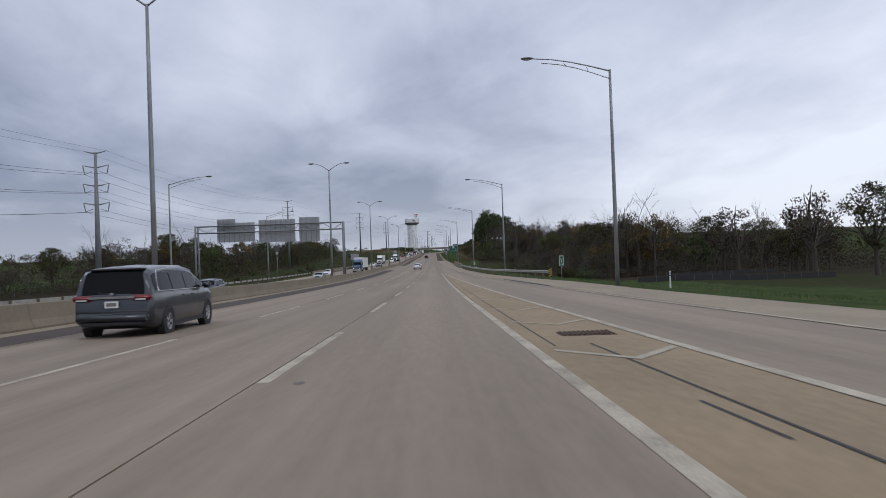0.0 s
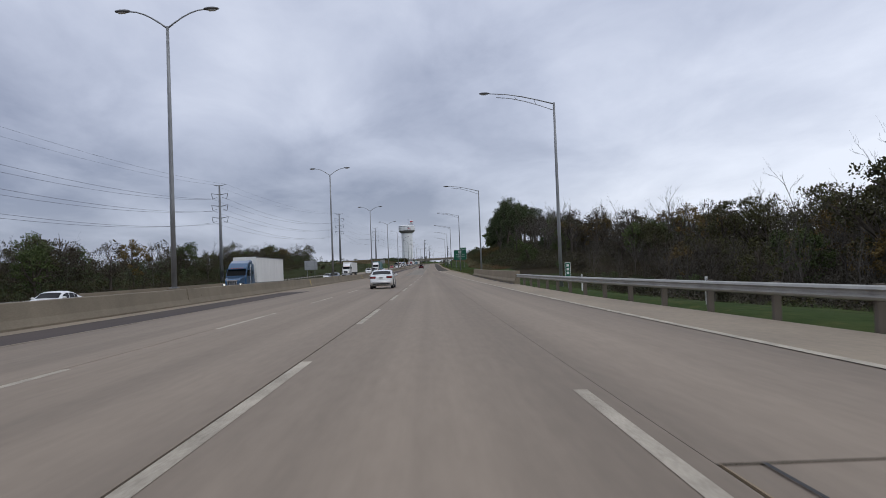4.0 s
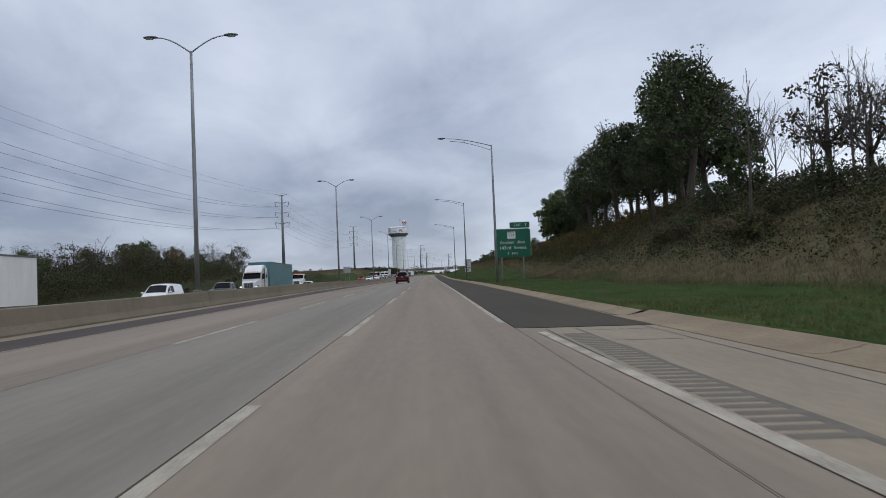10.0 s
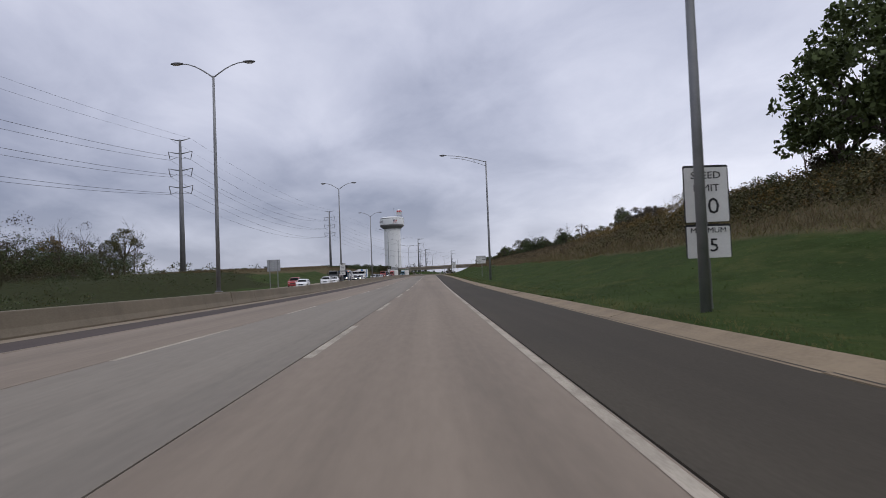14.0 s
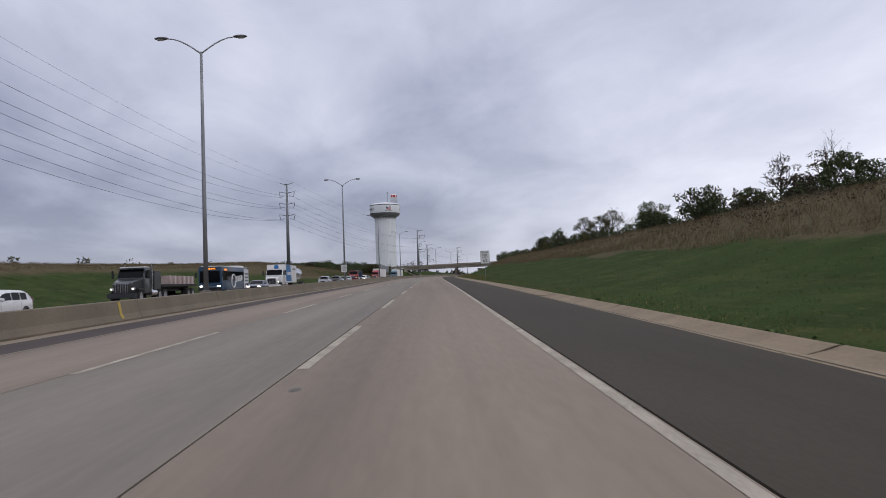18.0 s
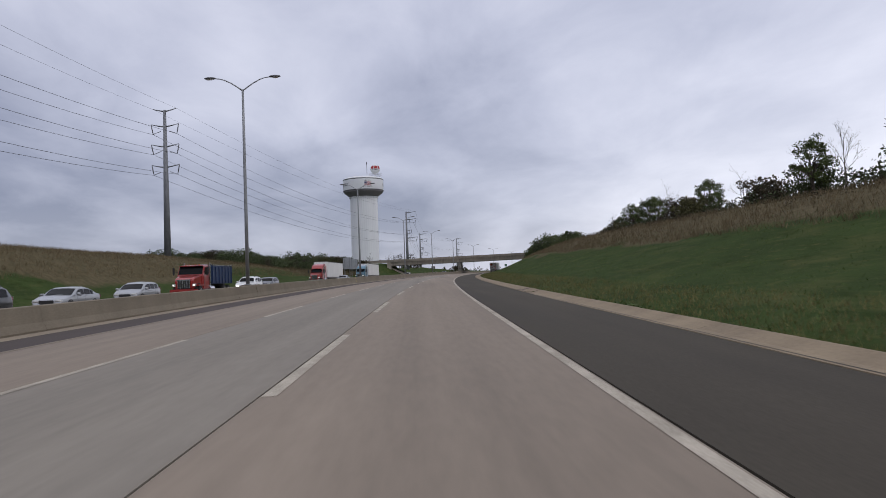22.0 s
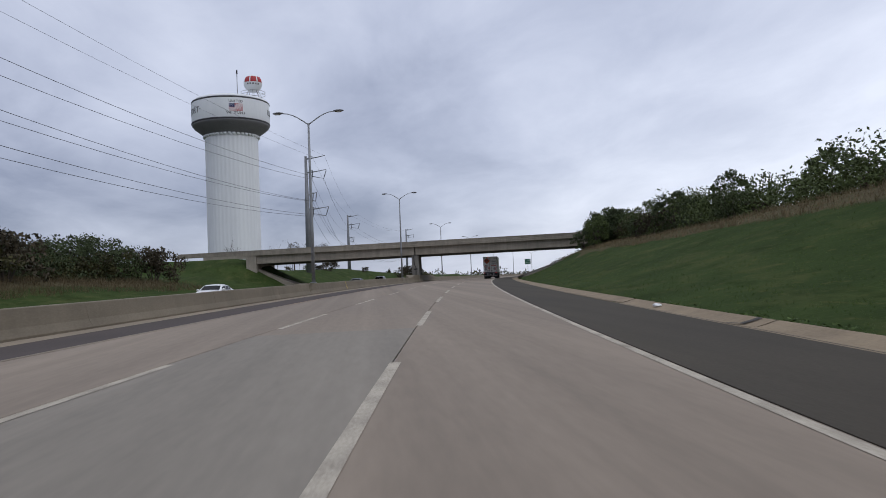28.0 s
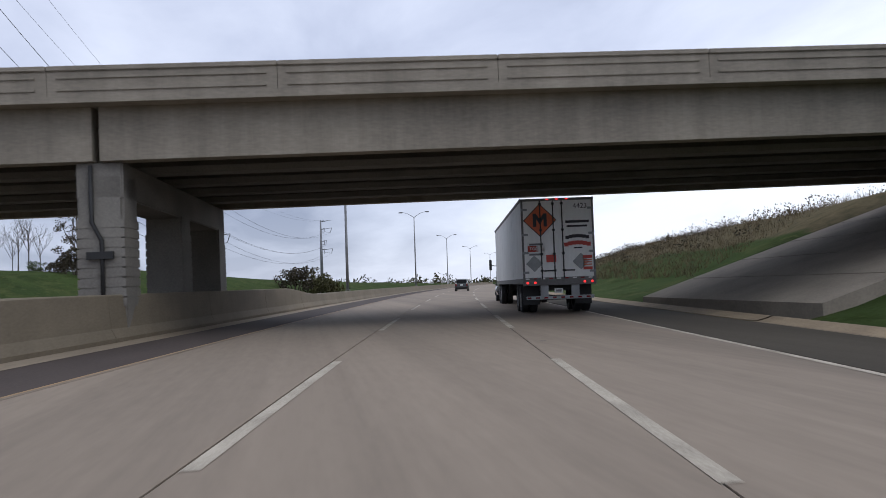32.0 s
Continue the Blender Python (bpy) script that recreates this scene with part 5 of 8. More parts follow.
part("bowl", spin(bmesh.new(), [(RS - 0.1, ZB - 0.1), (RS + 0.25, ZB + 0.35), (RB - 0.7, ZC - 1.0), (RB - 0.12, ZC - 0.3), (RB - 0.02, ZC)], 72), TOWER_G, tower, smooth=True)
part("lower_band", spin(bmesh.new(), [(RB - 0.02, ZC), (RB + 0.06, ZC + 0.05), (RB + 0.06, ZC + 0.42), (RB - 0.02, ZC + 0.45)], 72), TOWER_D, tower)
part("tank_wall", spin(bmesh.new(), [(RB - 0.02, ZC + 0.42), (RB, ZC + 0.5), (RB, ZT - 0.4), (RB - 0.02, ZT - 0.3)], 72), TOWER_W, tower, smooth=True)
part("upper_band", spin(bmesh.new(), [(RB - 0.02, ZT - 0.38), (RB + 0.06, ZT - 0.3), (RB + 0.04, ZT - 0.02), (RB - 0.1, ZT)], 72), TOWER_D, tower)
part("roof", spin(bmesh.new(), [(RB - 0.08, ZT - 0.02), (RB - 0.2, ZT + 0.32), (RB - 0.75, ZT + 0.75), (RB * 0.75, ZT + 1.25), (RB * 0.4, ZT + 1.75), (0.01, ZT + 2.0)], 72), TOWER_W, tower, smooth=True)


def on_tank(a, r, z):
    """A pose on the tank wall, facing outwards, at a degrees from -y towards +x."""
    q = radians(a)
    return pose(r * math.sin(q), -r * math.cos(q), z, 90, 0, a)


FLAG_A = 17.0
zf = (ZC + ZT) / 2


def curved(a0, a1, z0, z1, r, material, name, lab=""):
    bm = bmesh.new()
    n = 8
    lo, hi = [], []
    for k in range(n + 1):
        q = radians(a0 + (a1 - a0) * k / n)
        lo.append(bm.verts.new((r * math.sin(q), -r * math.cos(q), z0)))
        hi.append(bm.verts.new((r * math.sin(q), -r * math.cos(q), z1)))
    for k in range(n):
        bm.faces.new((lo[k], lo[k + 1], hi[k + 1], hi[k]))
    return part(name, bm, material, tower, lab)


fw = 9.8
for k in range(13):
    z0 = zf - 0.95 + 1.9 * k / 13
    curved(FLAG_A - fw, FLAG_A + fw, z0, z0 + 1.9 / 13, RB + 0.03, RED if k % 2 == 0 else TOWER_W, "flag_stripe")
curved(FLAG_A - fw, FLAG_A - fw + 8.0, zf, zf + 0.95, RB + 0.045, NAVY, "flag_canton", "navy canton with rows of white stars")
for i in range(5):
    for j in range(4):
        a = FLAG_A - fw + 0.9 + 1.55 * i
        curved(a - 0.22, a + 0.22, zf + 0.16 + 0.2 * j, zf + 0.24 + 0.2 * j, RB + 0.055, TOWER_W, "flag_star")


def arc_text(text, a0, z, size, step):
    for i, ch in enumerate(text):
        if ch != " ":
            a = a0 + (i - (len(text) - 1) / 2) * step
            letters(ch, size, TOWER_D, tower, on_tank(a, RB + 0.03, z), "letter", thick=0.01)


arc_text("UNITED", FLAG_A, zf + 1.55, 0.98, 3.3)
arc_text("WE STAND", FLAG_A, zf - 1.5, 0.98, 3.1)
for a0 in (FLAG_A - 90, FLAG_A + 90):
    arc_text("LOCKPORT", a0, zf + 0.05, 2.3, 8.0)
# roof gear: railing, mast and radar ball
part("mast", tubebm([(2.2, -2.0, ZT + 1.0), (2.2, -2.0, ZT + 8.0)], 0.1, 8), GALV, tower)
part("mast_antenna", tubebm([(2.2, -2.0, ZT + 7.9), (2.2, -2.0, ZT + 9.0)], 0.2, 8), TOWER_D, tower)
ball = part("radar_ball", spin(bmesh.new(), [(0.01 + 2.45 * math.sin(math.pi * k / 14), -2.45 * math.cos(math.pi * k / 14)) for k in range(15)], 32), TOWER_W, tower, "white radar dome with a red mark", smooth=True)
ball.location = (6.4, -2.0, ZT + 5.2)
def ball_mark(a0, a1, z0, z1, material, name):
    """A painted patch that follows the ball."""
    bm = bmesh.new()
    grid = []
    for j in range(5):
        z = z0 + (z1 - z0) * j / 4
        r = math.sqrt(2.49 ** 2 - z * z)
        grid.append([bm.verts.new((r * math.sin(radians(a0 + (a1 - a0) * i / 6)), -r * math.cos(radians(a0 + (a1 - a0) * i / 6)), z)) for i in range(7)])
    for j in range(4):
        for i in range(6):
            bm.faces.new((grid[j][i], grid[j][i + 1], grid[j + 1][i + 1], grid[j + 1][i]))
    return part(name, bm, material, ball)


for a in (-34, 12, 58):
    ball_mark(a - 19, a + 19, 0.0, 1.55, RED, "red_mark")
for k in range(5):
    ball_mark(-30 + 17 * k, -20 + 17 * k, -0.75, -0.35, TOWER_G, "dark_mark")
for k in range(8):
    q = 2 * math.pi * k / 8
    part("ball_frame_leg", tubebm([(6.4 + 2.4 * math.cos(q), -2.0 + 2.4 * math.sin(q), ZT + 0.9), (6.4 + 1.3 * math.cos(q), -2.0 + 1.3 * math.sin(q), ZT + 3.3)], 0.06, 6), GALV, tower)
for z in (ZT + 2.0, ZT + 2.7):
    part("rail_ring", tubebm([(6.4 + 3.2 * math.cos(2 * math.pi * k / 20), -2.0 + 3.2 * math.sin(2 * math.pi * k / 20), z) for k in range(21)], 0.05, 6), GALV, tower)
part("roof_hatch", boxbm(-4.2, -3.4, ZT + 0.6, -3.2, -2.4, ZT + 1.5, bevel=0.05), TOWER_D, tower)

# ---- overpass ----
OV = thing("overpass", pose(0, 0, 0), "weathered concrete highway overpass on a median pier", "bridge", kind="structure")
OZ = zroad(1026)
ang = math.degrees(math.atan(OVER_S))
om = pose(OVER_DX, OVER_Y, OZ, 0, -0.86, ang)
OV.matrix_world = om
HW = 7.0
GB, GT, PT = 4.85, 6.33, 7.3
X0, X1 = -29.0, 34.0          # ends of the deck at the abutments
part("deck", boxbm(X0 - 2, -HW, GT, X1 + 2, HW, GT + 0.25), BRIDGE, OV)
for k in range(6):
    yy = -HW + 0.55 + k * (2 * HW - 1.1) / 5
    for a, b in ((X0, -0.1), (0.1, X1)):
        bm = bmesh.new()
        prof = [(-0.33, GB), (0.33, GB), (0.33, GB + 0.2), (0.10, GB + 0.42), (0.10, GT - 0.42), (0.26, GT - 0.25), (0.26, GT), (-0.26, GT), (-0.26, GT - 0.25), (-0.10, GT - 0.42), (-0.10, GB + 0.42), (-0.33, GB + 0.2)]
        if k in (0, 5):
            s = -1 if k == 0 else 1
            prof = [(0.24 * s, GB), (-0.24 * s, GB), (-0.24 * s, GT), (0.24 * s, GT), (0.24 * s, GB + 0.3)]
        va = [bm.verts.new((a, yy + p, z)) for p, z in prof]
        vb = [bm.verts.new((b, yy + p, z)) for p, z in prof]
        for i in range(len(prof)):
            j = (i + 1) % len(prof)
            bm.faces.new((va[i], va[j], vb[j], vb[i]))
        bm.faces.new(va)
        bm.faces.new(vb)
        # the two outer girders take the lighter tone, the inner ones the darker
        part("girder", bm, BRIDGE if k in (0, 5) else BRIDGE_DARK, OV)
for yy, s in ((-HW, -1), (HW, 1)):
    part("deck_lip", boxbm(X0 - 3, min(yy, yy + 0.28 * s), GT - 0.02, X1 + 3, max(yy, yy + 0.28 * s), GT + 0.16), BRIDGE, OV)
    c0, c1 = sorted((yy - 0.02 * s, yy + 0.18 * s))
    part("parapet_core", boxbm(X0 - 14, c0, GT + 0.16, X1 + 30, c1, PT - 0.16), BRIDGE, OV)
    x = X0 - 14.0
    while x < X1 + 30:
        y0, y1 = sorted((yy - 0.05 * s, yy + 0.24 * s))
        pn = part("parapet_panel", boxbm(x, y0, GT + 0.16, x + 5.985, y1, PT - 0.14), BRIDGE, OV)
        o0, o1 = sorted((yy + 0.24 * s, yy + 0.275 * s))
        part("panel_frame", boxbm(x + 0.25, o0, GT + 0.30, x + 5.7, o1, GT + 0.36), BRIDGE, pn)
        part("panel_frame", boxbm(x + 0.25, o0, PT - 0.34, x + 5.7, o1, PT - 0.28), BRIDGE, pn)
        part("cap_length", boxbm(x, y0 - 0.05, PT - 0.14, x + 5.99, y1 + 0.05, PT, bevel=0.02), BRIDGE, pn)
        x += 6.0
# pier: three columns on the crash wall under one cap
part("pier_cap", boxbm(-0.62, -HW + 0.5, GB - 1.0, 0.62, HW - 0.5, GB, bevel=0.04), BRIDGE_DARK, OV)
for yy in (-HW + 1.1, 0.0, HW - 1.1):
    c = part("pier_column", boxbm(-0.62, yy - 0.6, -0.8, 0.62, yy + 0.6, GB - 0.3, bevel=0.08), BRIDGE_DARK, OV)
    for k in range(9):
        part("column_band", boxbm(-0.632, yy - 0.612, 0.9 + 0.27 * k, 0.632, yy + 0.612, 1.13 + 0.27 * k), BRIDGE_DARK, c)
part("drain_pipe", tubebm([(-0.2, -HW + 0.42, GB - 0.1), (-0.2, -HW + 0.42, 3.2), (0.05, -HW + 0.42, 2.7), (0.05, -HW + 0.42, 0.6)], 0.06, 8), TRIM, OV, smooth=True)
part("drain_bracket", boxbm(-0.35, -HW + 0.36, 2.2, 0.35, -HW + 0.48, 2.4), TRIM, OV)
# abutments and paved slopes
for x, s in ((X0, -1), (X1, 1)):
    a, b = sorted((x - 0.2 * s, x + 1.6 * s))
    part("abutment", boxbm(a, -HW - 0.2, 1.0, b, HW + 0.2, GT + 0.02), BRIDGE, OV)
SLOPE = mat("slope_paving", (0.30, 0.26, 0.21), (0.19, 0.165, 0.135), 0.9, scale=0.6, fine=12, bump=0.3, spec=0.2)
for x_foot, x_top in ((X1 - 14.3, X1 + 0.6), (X0 + 9.6, X0 - 0.6)):
    bm = bmesh.new()
    n = 6
    z0 = -0.25 if x_foot > 0 else -0.9
    for k in range(n):
        f0, f1 = k / n, (k + 1) / n - 0.004
        xa, xb = x_foot + (x_top - x_foot) * f0, x_foot + (x_top - x_foot) * f1
        zt = GB - (0.5 if x_foot > 0 else 0.75)
        za, zb = z0 + (zt - z0) * f0 + 0.25, z0 + (zt - z0) * f1 + 0.25
        ya = yb = HW + (0.4 if x_foot > 0 else -1.2)
        vs = [bm.verts.new(v) for v in ((xa, -ya, za), (xb, -yb, zb), (xb, yb, zb), (xa, ya, za))]
        vl = [bm.verts.new(v.co - Vector((0, 0, 1.2))) for v in vs]
        bm.faces.new(vs)
        for i in range(4):
            bm.faces.new((vs[i], vs[(i + 1) % 4], vl[(i + 1) % 4], vl[i]))
    part("slope_paving", bm, SLOPE, OV)
# rail on the western approach
ap = thing("approach_rail", om, "steel guardrail along the overpass approach", "guardrail", kind="structure")
for k in range(10):
    x = X0 - 14.0 - 4 * k
    part("post", boxbm(x - 0.08, -HW - 0.05, GT - 1.6, x + 0.08, -HW + 0.1, GT + 0.75), BARK_POST, ap)
    part("rail_length", boxbm(x - 4.0, -HW - 0.1, GT + 0.42, x, -HW - 0.04, GT + 0.74, bevel=0.02), RAILM, ap)

# ---- vehicles: each faces +y from an empty on the road ----
SHAPES = {
    "minivan": dict(top=[(0, 0.72), (0.012, 1.04), (0.045, 1.60), (0.09, 1.71), (0.3, 1.76), (0.55, 1.74), (0.63, 1.67), (0.80, 1.16), (0.85, 1.09), (0.95, 0.93), (0.985, 0.76), (1, 0.52)],
                    belt=1.06, panes=((0.07, 0.27), (0.285, 0.47), (0.485, 0.655), (0.67, 0.76)), rear=(0.014, 0.047), front=(0.645, 0.79)),
    "suv": dict(top=[(0, 0.7), (0.015, 1.05), (0.08, 1.55), (0.14, 1.66), (0.35, 1.70), (0.52, 1.67), (0.6, 1.58), (0.72, 1.12), (0.78, 1.06), (0.95, 0.95), (0.985, 0.76), (1, 0.5)],
                belt=1.06, panes=((0.11, 0.26), (0.275, 0.44), (0.455, 0.645)), rear=(0.02, 0.078), front=(0.61, 0.715)),
    "sedan": dict(top=[(0, 0.66), (0.02, 0.98), (0.13, 1.06), (0.29, 1.37), (0.4, 1.45), (0.52, 1.44), (0.58, 1.38), (0.73, 1.0), (0.8, 0.94), (0.95, 0.78), (0.985, 0.66), (1, 0.46)],
                  belt=0.95, panes=((0.22, 0.30), (0.31, 0.445), (0.46, 0.64)), rear=(0.15, 0.275), front=(0.595, 0.72)),
    "hatch": dict(top=[(0, 0.7), (0.015, 1.0), (0.1, 1.40), (0.18, 1.53), (0.4, 1.56), (0.54, 1.53), (0.62, 1.44), (0.78, 1.05), (0.84, 0.98), (0.95, 0.82), (0.985, 0.68), (1, 0.48)],
                  belt=1.0, panes=((0.15, 0.28), (0.295, 0.45), (0.465, 0.68)), rear=(0.025, 0.095), front=(0.635, 0.77)),
    "van": dict(top=[(0, 0.72), (0.008, 1.2), (0.02, 1.78), (0.05, 1.85), (0.4, 1.9), (0.6, 1.88), (0.68, 1.8), (0.84, 1.2), (0.88, 1.12), (0.96, 0.95), (0.985, 0.78), (1, 0.52)],
                belt=1.15, panes=((0.5, 0.64), (0.66, 0.79)), rear=(0.009, 0.019), front=(0.69, 0.835)),
    "pickup": dict(top=[(0, 0.62), (0.008, 1.05), (0.36, 1.08), (0.375, 1.12), (0.41, 1.72), (0.45, 1.82), (0.58, 1.82), (0.62, 1.74), (0.72, 1.2), (0.78, 1.14), (0.95, 1.06), (0.985, 0.84), (1, 0.55)],
                   belt=1.12, panes=((0.40, 0.49), (0.505, 0.645)), rear=(0.38, 0.408), front=(0.625, 0.715)),
}


def lerp(a, b, t):
    return a + (b - a) * t


def wheel(parent, x, y, r, w, rim=RIM, face_out=1):
    ty = part("wheel", spin(bmesh.new(), [(r * 0.62, -w / 2), (r * 0.94, -w / 2), (r, -w * 0.36), (r, w * 0.36), (r * 0.94, w / 2), (r * 0.62, w / 2)], 24, "x", cap=False), RUBBER, parent, smooth=False)
    ty.location = (x, y, r)
    bm = spin(bmesh.new(), [(0.01, w * 0.30), (r * 0.2, w * 0.36), (r * 0.22, w * 0.28), (r * 0.5, w * 0.22), (r * 0.6, w * 0.42), (r * 0.64, w * 0.47)], 20, "x", cap=False)
    rm = part("rim", bm, rim, ty, smooth=True)
    bm = bmesh.new()
    for k in range(5):
        a = 2 * math.pi * k / 5
        c, s = math.cos(a), math.sin(a)
        n = Vector((0, -s, c))
        d = Vector((0, c, s))
        q = [d * (r * 0.16) + n * r * 0.09, d * (r * 0.6) + n * r * 0.06, d * (r * 0.6) - n * r * 0.06, d * (r * 0.16) - n * r * 0.09]
        vs = [bm.verts.new(v + Vector((w * 0.44, 0, 0))) for v in q]
        vb = [bm.verts.new(v + Vector((w * 0.3, 0, 0))) for v in q]
        bm.faces.new(vs)
        for i in range(4):
            bm.faces.new((vs[i], vs[(i + 1) % 4], vb[(i + 1) % 4], vb[i]))
    part("hub", bm, rim, ty)
    if x < 0:
        ty.rotation_euler = (0, 0, math.pi)
    return ty


def car(shape, m, L, W, paint, label, category="car", name="car", group="", wr=0.34, lit=False, tail="tall", rails=True, plate=None, low=None):
    S = SHAPES[shape]
    tf, tz = [p[0] for p in S["top"]], [p[1] for p in S["top"]]

    def top(f):
        return float(np.interp(f, tf, tz))

    def half(f):
        return W / 2 * float(np.interp(f, [0, 0.03, 0.12, 0.25, 0.8, 0.94, 0.985, 1], [0.86, 0.94, 0.985, 1, 1, 0.95, 0.86, 0.72]))

    def ring(f):
        w, t = half(f), top(f)
        b = min(S["belt"] + 0.05 * (1 - f), t)
        g = min(max((t - b) / 0.6, 0), 1)
        wt = lerp(w * 0.95, w * 0.77, g)
        zb = float(np.interp(f, [0, 0.04, 0.1, 0.9, 1], [0.42, 0.32, 0.22, 0.22, 0.34]))
        low = min(zb + 0.3, b - 0.1)
        return [(0, zb), (w * 0.9, zb), (w * 0.985, zb + 0.1), (w, low), (w * 0.99, lerp(low, b, 0.7)), (w * 0.955, b), (wt + 0.02 * g, max(t - 0.09 * g, b)), (wt * 0.84, t - 0.012), (0, t + 0.02)]

    t = thing(name, m, label, category, group)
    fs = sorted(set([round(k / 36, 4) for k in range(37)] + tf + [0.006, 0.03]))
    bm = bmesh.new()
    rows = []
    for f in fs:
        r = ring(f)
        pts = [(x, z) for x, z in r] + [(-x, z) for x, z in r[-2:0:-1]]
        rows.append([bm.verts.new((x, (f - 0.5) * L, z)) for x, z in pts])
    n = len(rows[0])
    for a, b in zip(rows, rows[1:]):
        for k in range(n):
            bm.faces.new((a[k], a[(k + 1) % n], b[(k + 1) % n], b[k]))
    bm.faces.new(rows[0])
    bm.faces.new(rows[-1])
    body = part("body", bm, paint, t, smooth=True)

    def side_pane(f0, f1, s):
        bm = bmesh.new()
        lo, hi = [], []
        for k in range(7):
            f = lerp(f0, f1, k / 6)
            r = ring(f)
            (xb, zb), (xt, zt) = r[5], r[6]
            a, b = 0.05, (0.86 if zt - zb > 0.1 else 0.05)
            off = 0.012
            lo.append(bm.verts.new((s * (lerp(xb, xt, a) + off), (f - 0.5) * L, lerp(zb, zt, a))))
            hi.append(bm.verts.new((s * (lerp(xb, xt, b) + off), (f - 0.5) * L, lerp(zb, zt, b))))
        for k in range(6):
            bm.faces.new((lo[k], lo[k + 1], hi[k + 1], hi[k]))
        part("side_window", bm, DARKGLASS, t, smooth=True)

    for f0, f1 in S["panes"]:
        for s in (-1, 1):
            side_pane(f0, f1, s)

    def slope_pane(f0, f1, nm, out):
        bm = bmesh.new()
        prev = None
        for k in range(5):
            f = lerp(f0, f1, k / 4)
            r = ring(f)
            x = r[7][0] * 1.04
            row = [bm.verts.new((x * q, (f - 0.5) * L + out, lerp(r[7][1], r[8][1], 1 - q * q) + 0.008)) for q in (-1, -0.5, 0, 0.5, 1)]
            if prev:
                for i in range(4):
                    bm.faces.new((prev[i], prev[i + 1], row[i + 1], row[i]))
            prev = row
        return part(nm, bm, DARKGLASS, t, smooth=True)

    slope_pane(*S["rear"], "rear_window", -0.014)
    slope_pane(*S["front"], "windscreen", 0.012)
    wy = (0.5 - 0.195) * L, (0.5 - 0.185) * L
    for s in (-1, 1):
        for y in (-wy[0], wy[1]):
            part("wheel_arch", spin(bmesh.new(), [(0.01, s * (W / 2 - 0.25)), (wr + 0.06, s * (W / 2 - 0.2)), (wr + 0.06, s * (W / 2 + 0.004)), (wr, s * (W / 2 + 0.004)), (wr * 0.9, s * (W / 2 - 0.1)), (0.01, s * (W / 2 - 0.1))], 24, "x", (0, y, wr + 0.01)), TRIM, t)
            wheel(t, s * (W / 2 - 0.1), y, wr, 0.22)
        mx = W / 2 + 0.11
        my = (S["front"][1] - 0.5 - 0.05) * L
        q = part("mirror", boxbm(-0.12, -0.07, -0.08, 0.12, 0.07, 0.09, bevel=0.04), paint, t, smooth=True)
        q.location = (s * mx, my, S["belt"] + 0.08)
        # lamps
        if tail == "wide":
            tl = part("tail_lamp", boxbm(-0.24, -0.05, -0.06, 0.22, 0.16, 0.07, bevel=0.03), TAILRED, t, smooth=True)
            tl.location = (s * W * 0.35, -L / 2 + 0.03, 0.99)
            part("reverse_lamp", boxbm(-0.14, -0.056, -0.055, 0.12, -0.045, -0.02, bevel=0.005), CLEAR, tl)
        elif shape in ("minivan", "suv", "hatch", "van"):
            tl = part("tail_lamp", boxbm(-0.09, -0.05, -0.24, 0.09, 0.1, 0.24, bevel=0.03), TAILRED, t, smooth=True)
            tl.location = (s * W * 0.395, -L / 2 + 0.03, 0.93)
            part("reverse_lamp", boxbm(-0.08, -0.056, 0.10, 0.08, -0.045, 0.21), CLEAR, tl)
        else:
            tl = part("tail_lamp", boxbm(-0.22, -0.04, -0.08, 0.22, 0.1, 0.09, bevel=0.03), TAILRED, t, smooth=True)
            tl.location = (s * W * 0.35, -L / 2 + 0.04, 0.88)
        hl = part("headlamp", boxbm(-0.2, -0.12, -0.08, 0.2, 0.06, 0.08, bevel=0.03), LIT_WHITE if lit else CLEAR, t, smooth=True)
        hl.location = (s * W * 0.33, L / 2 - 0.11, 0.70)
    for f in S["panes"][0][1:] + tuple(q[1] for q in S["panes"][1:]):
        for s in (-1, 1):
            bm = bmesh.new()
            r = ring(min(f + 0.006, 0.97))
            ps = [r[2], r[3], r[4], r[5]]
            y = (f + 0.006 - 0.5) * L
            a = [bm.verts.new((s * (x + 0.004), y - 0.006, z)) for x, z in ps]
            b = [bm.verts.new((s * (x + 0.004), y + 0.006, z)) for x, z in ps]
            for i in range(3):
                bm.faces.new((a[i], a[i + 1], b[i + 1], b[i]))
            part("door_seam", bm, TRIM, t)
    for s in (-1, 1):
        part("sill_trim", boxbm(s * W * 0.49 - 0.03, -0.28 * L, 0.20, s * W * 0.49 + 0.012, 0.29 * L, 0.30, bevel=0.01), TRIM, t)
    part("bumper_trim", boxbm(-W * 0.36, -L / 2 - 0.075, 0.34, W * 0.36, -L / 2 + 0.1, 0.42, bevel=0.02), low or TRIM, t)
    part("rear_bumper", boxbm(-W * 0.43, -L / 2 - 0.07, 0.40, W * 0.43, -L / 2 + 0.14, 0.64, bevel=0.05), paint, t, smooth=True)
    part("front_bumper", boxbm(-W * 0.40, L / 2 - 0.12, 0.26, W * 0.40, L / 2 + 0.06, 0.5, bevel=0.05), paint, t, smooth=True)
    part("grille", boxbm(-W * 0.22, L / 2 - 0.02, 0.56, W * 0.22, L / 2 + 0.035, 0.74, bevel=0.02), TRIM, t)
    p = part("number_plate", boxbm(-0.16, -L / 2 - 0.035, 0.76, 0.16, -L / 2 - 0.01, 0.92), plate or SIGN_WHITE, t)
    part("plate_bar", boxbm(-0.12, -L / 2 - 0.038, 0.80, 0.12, -L / 2 - 0.036, 0.88), TOWER_G, p)
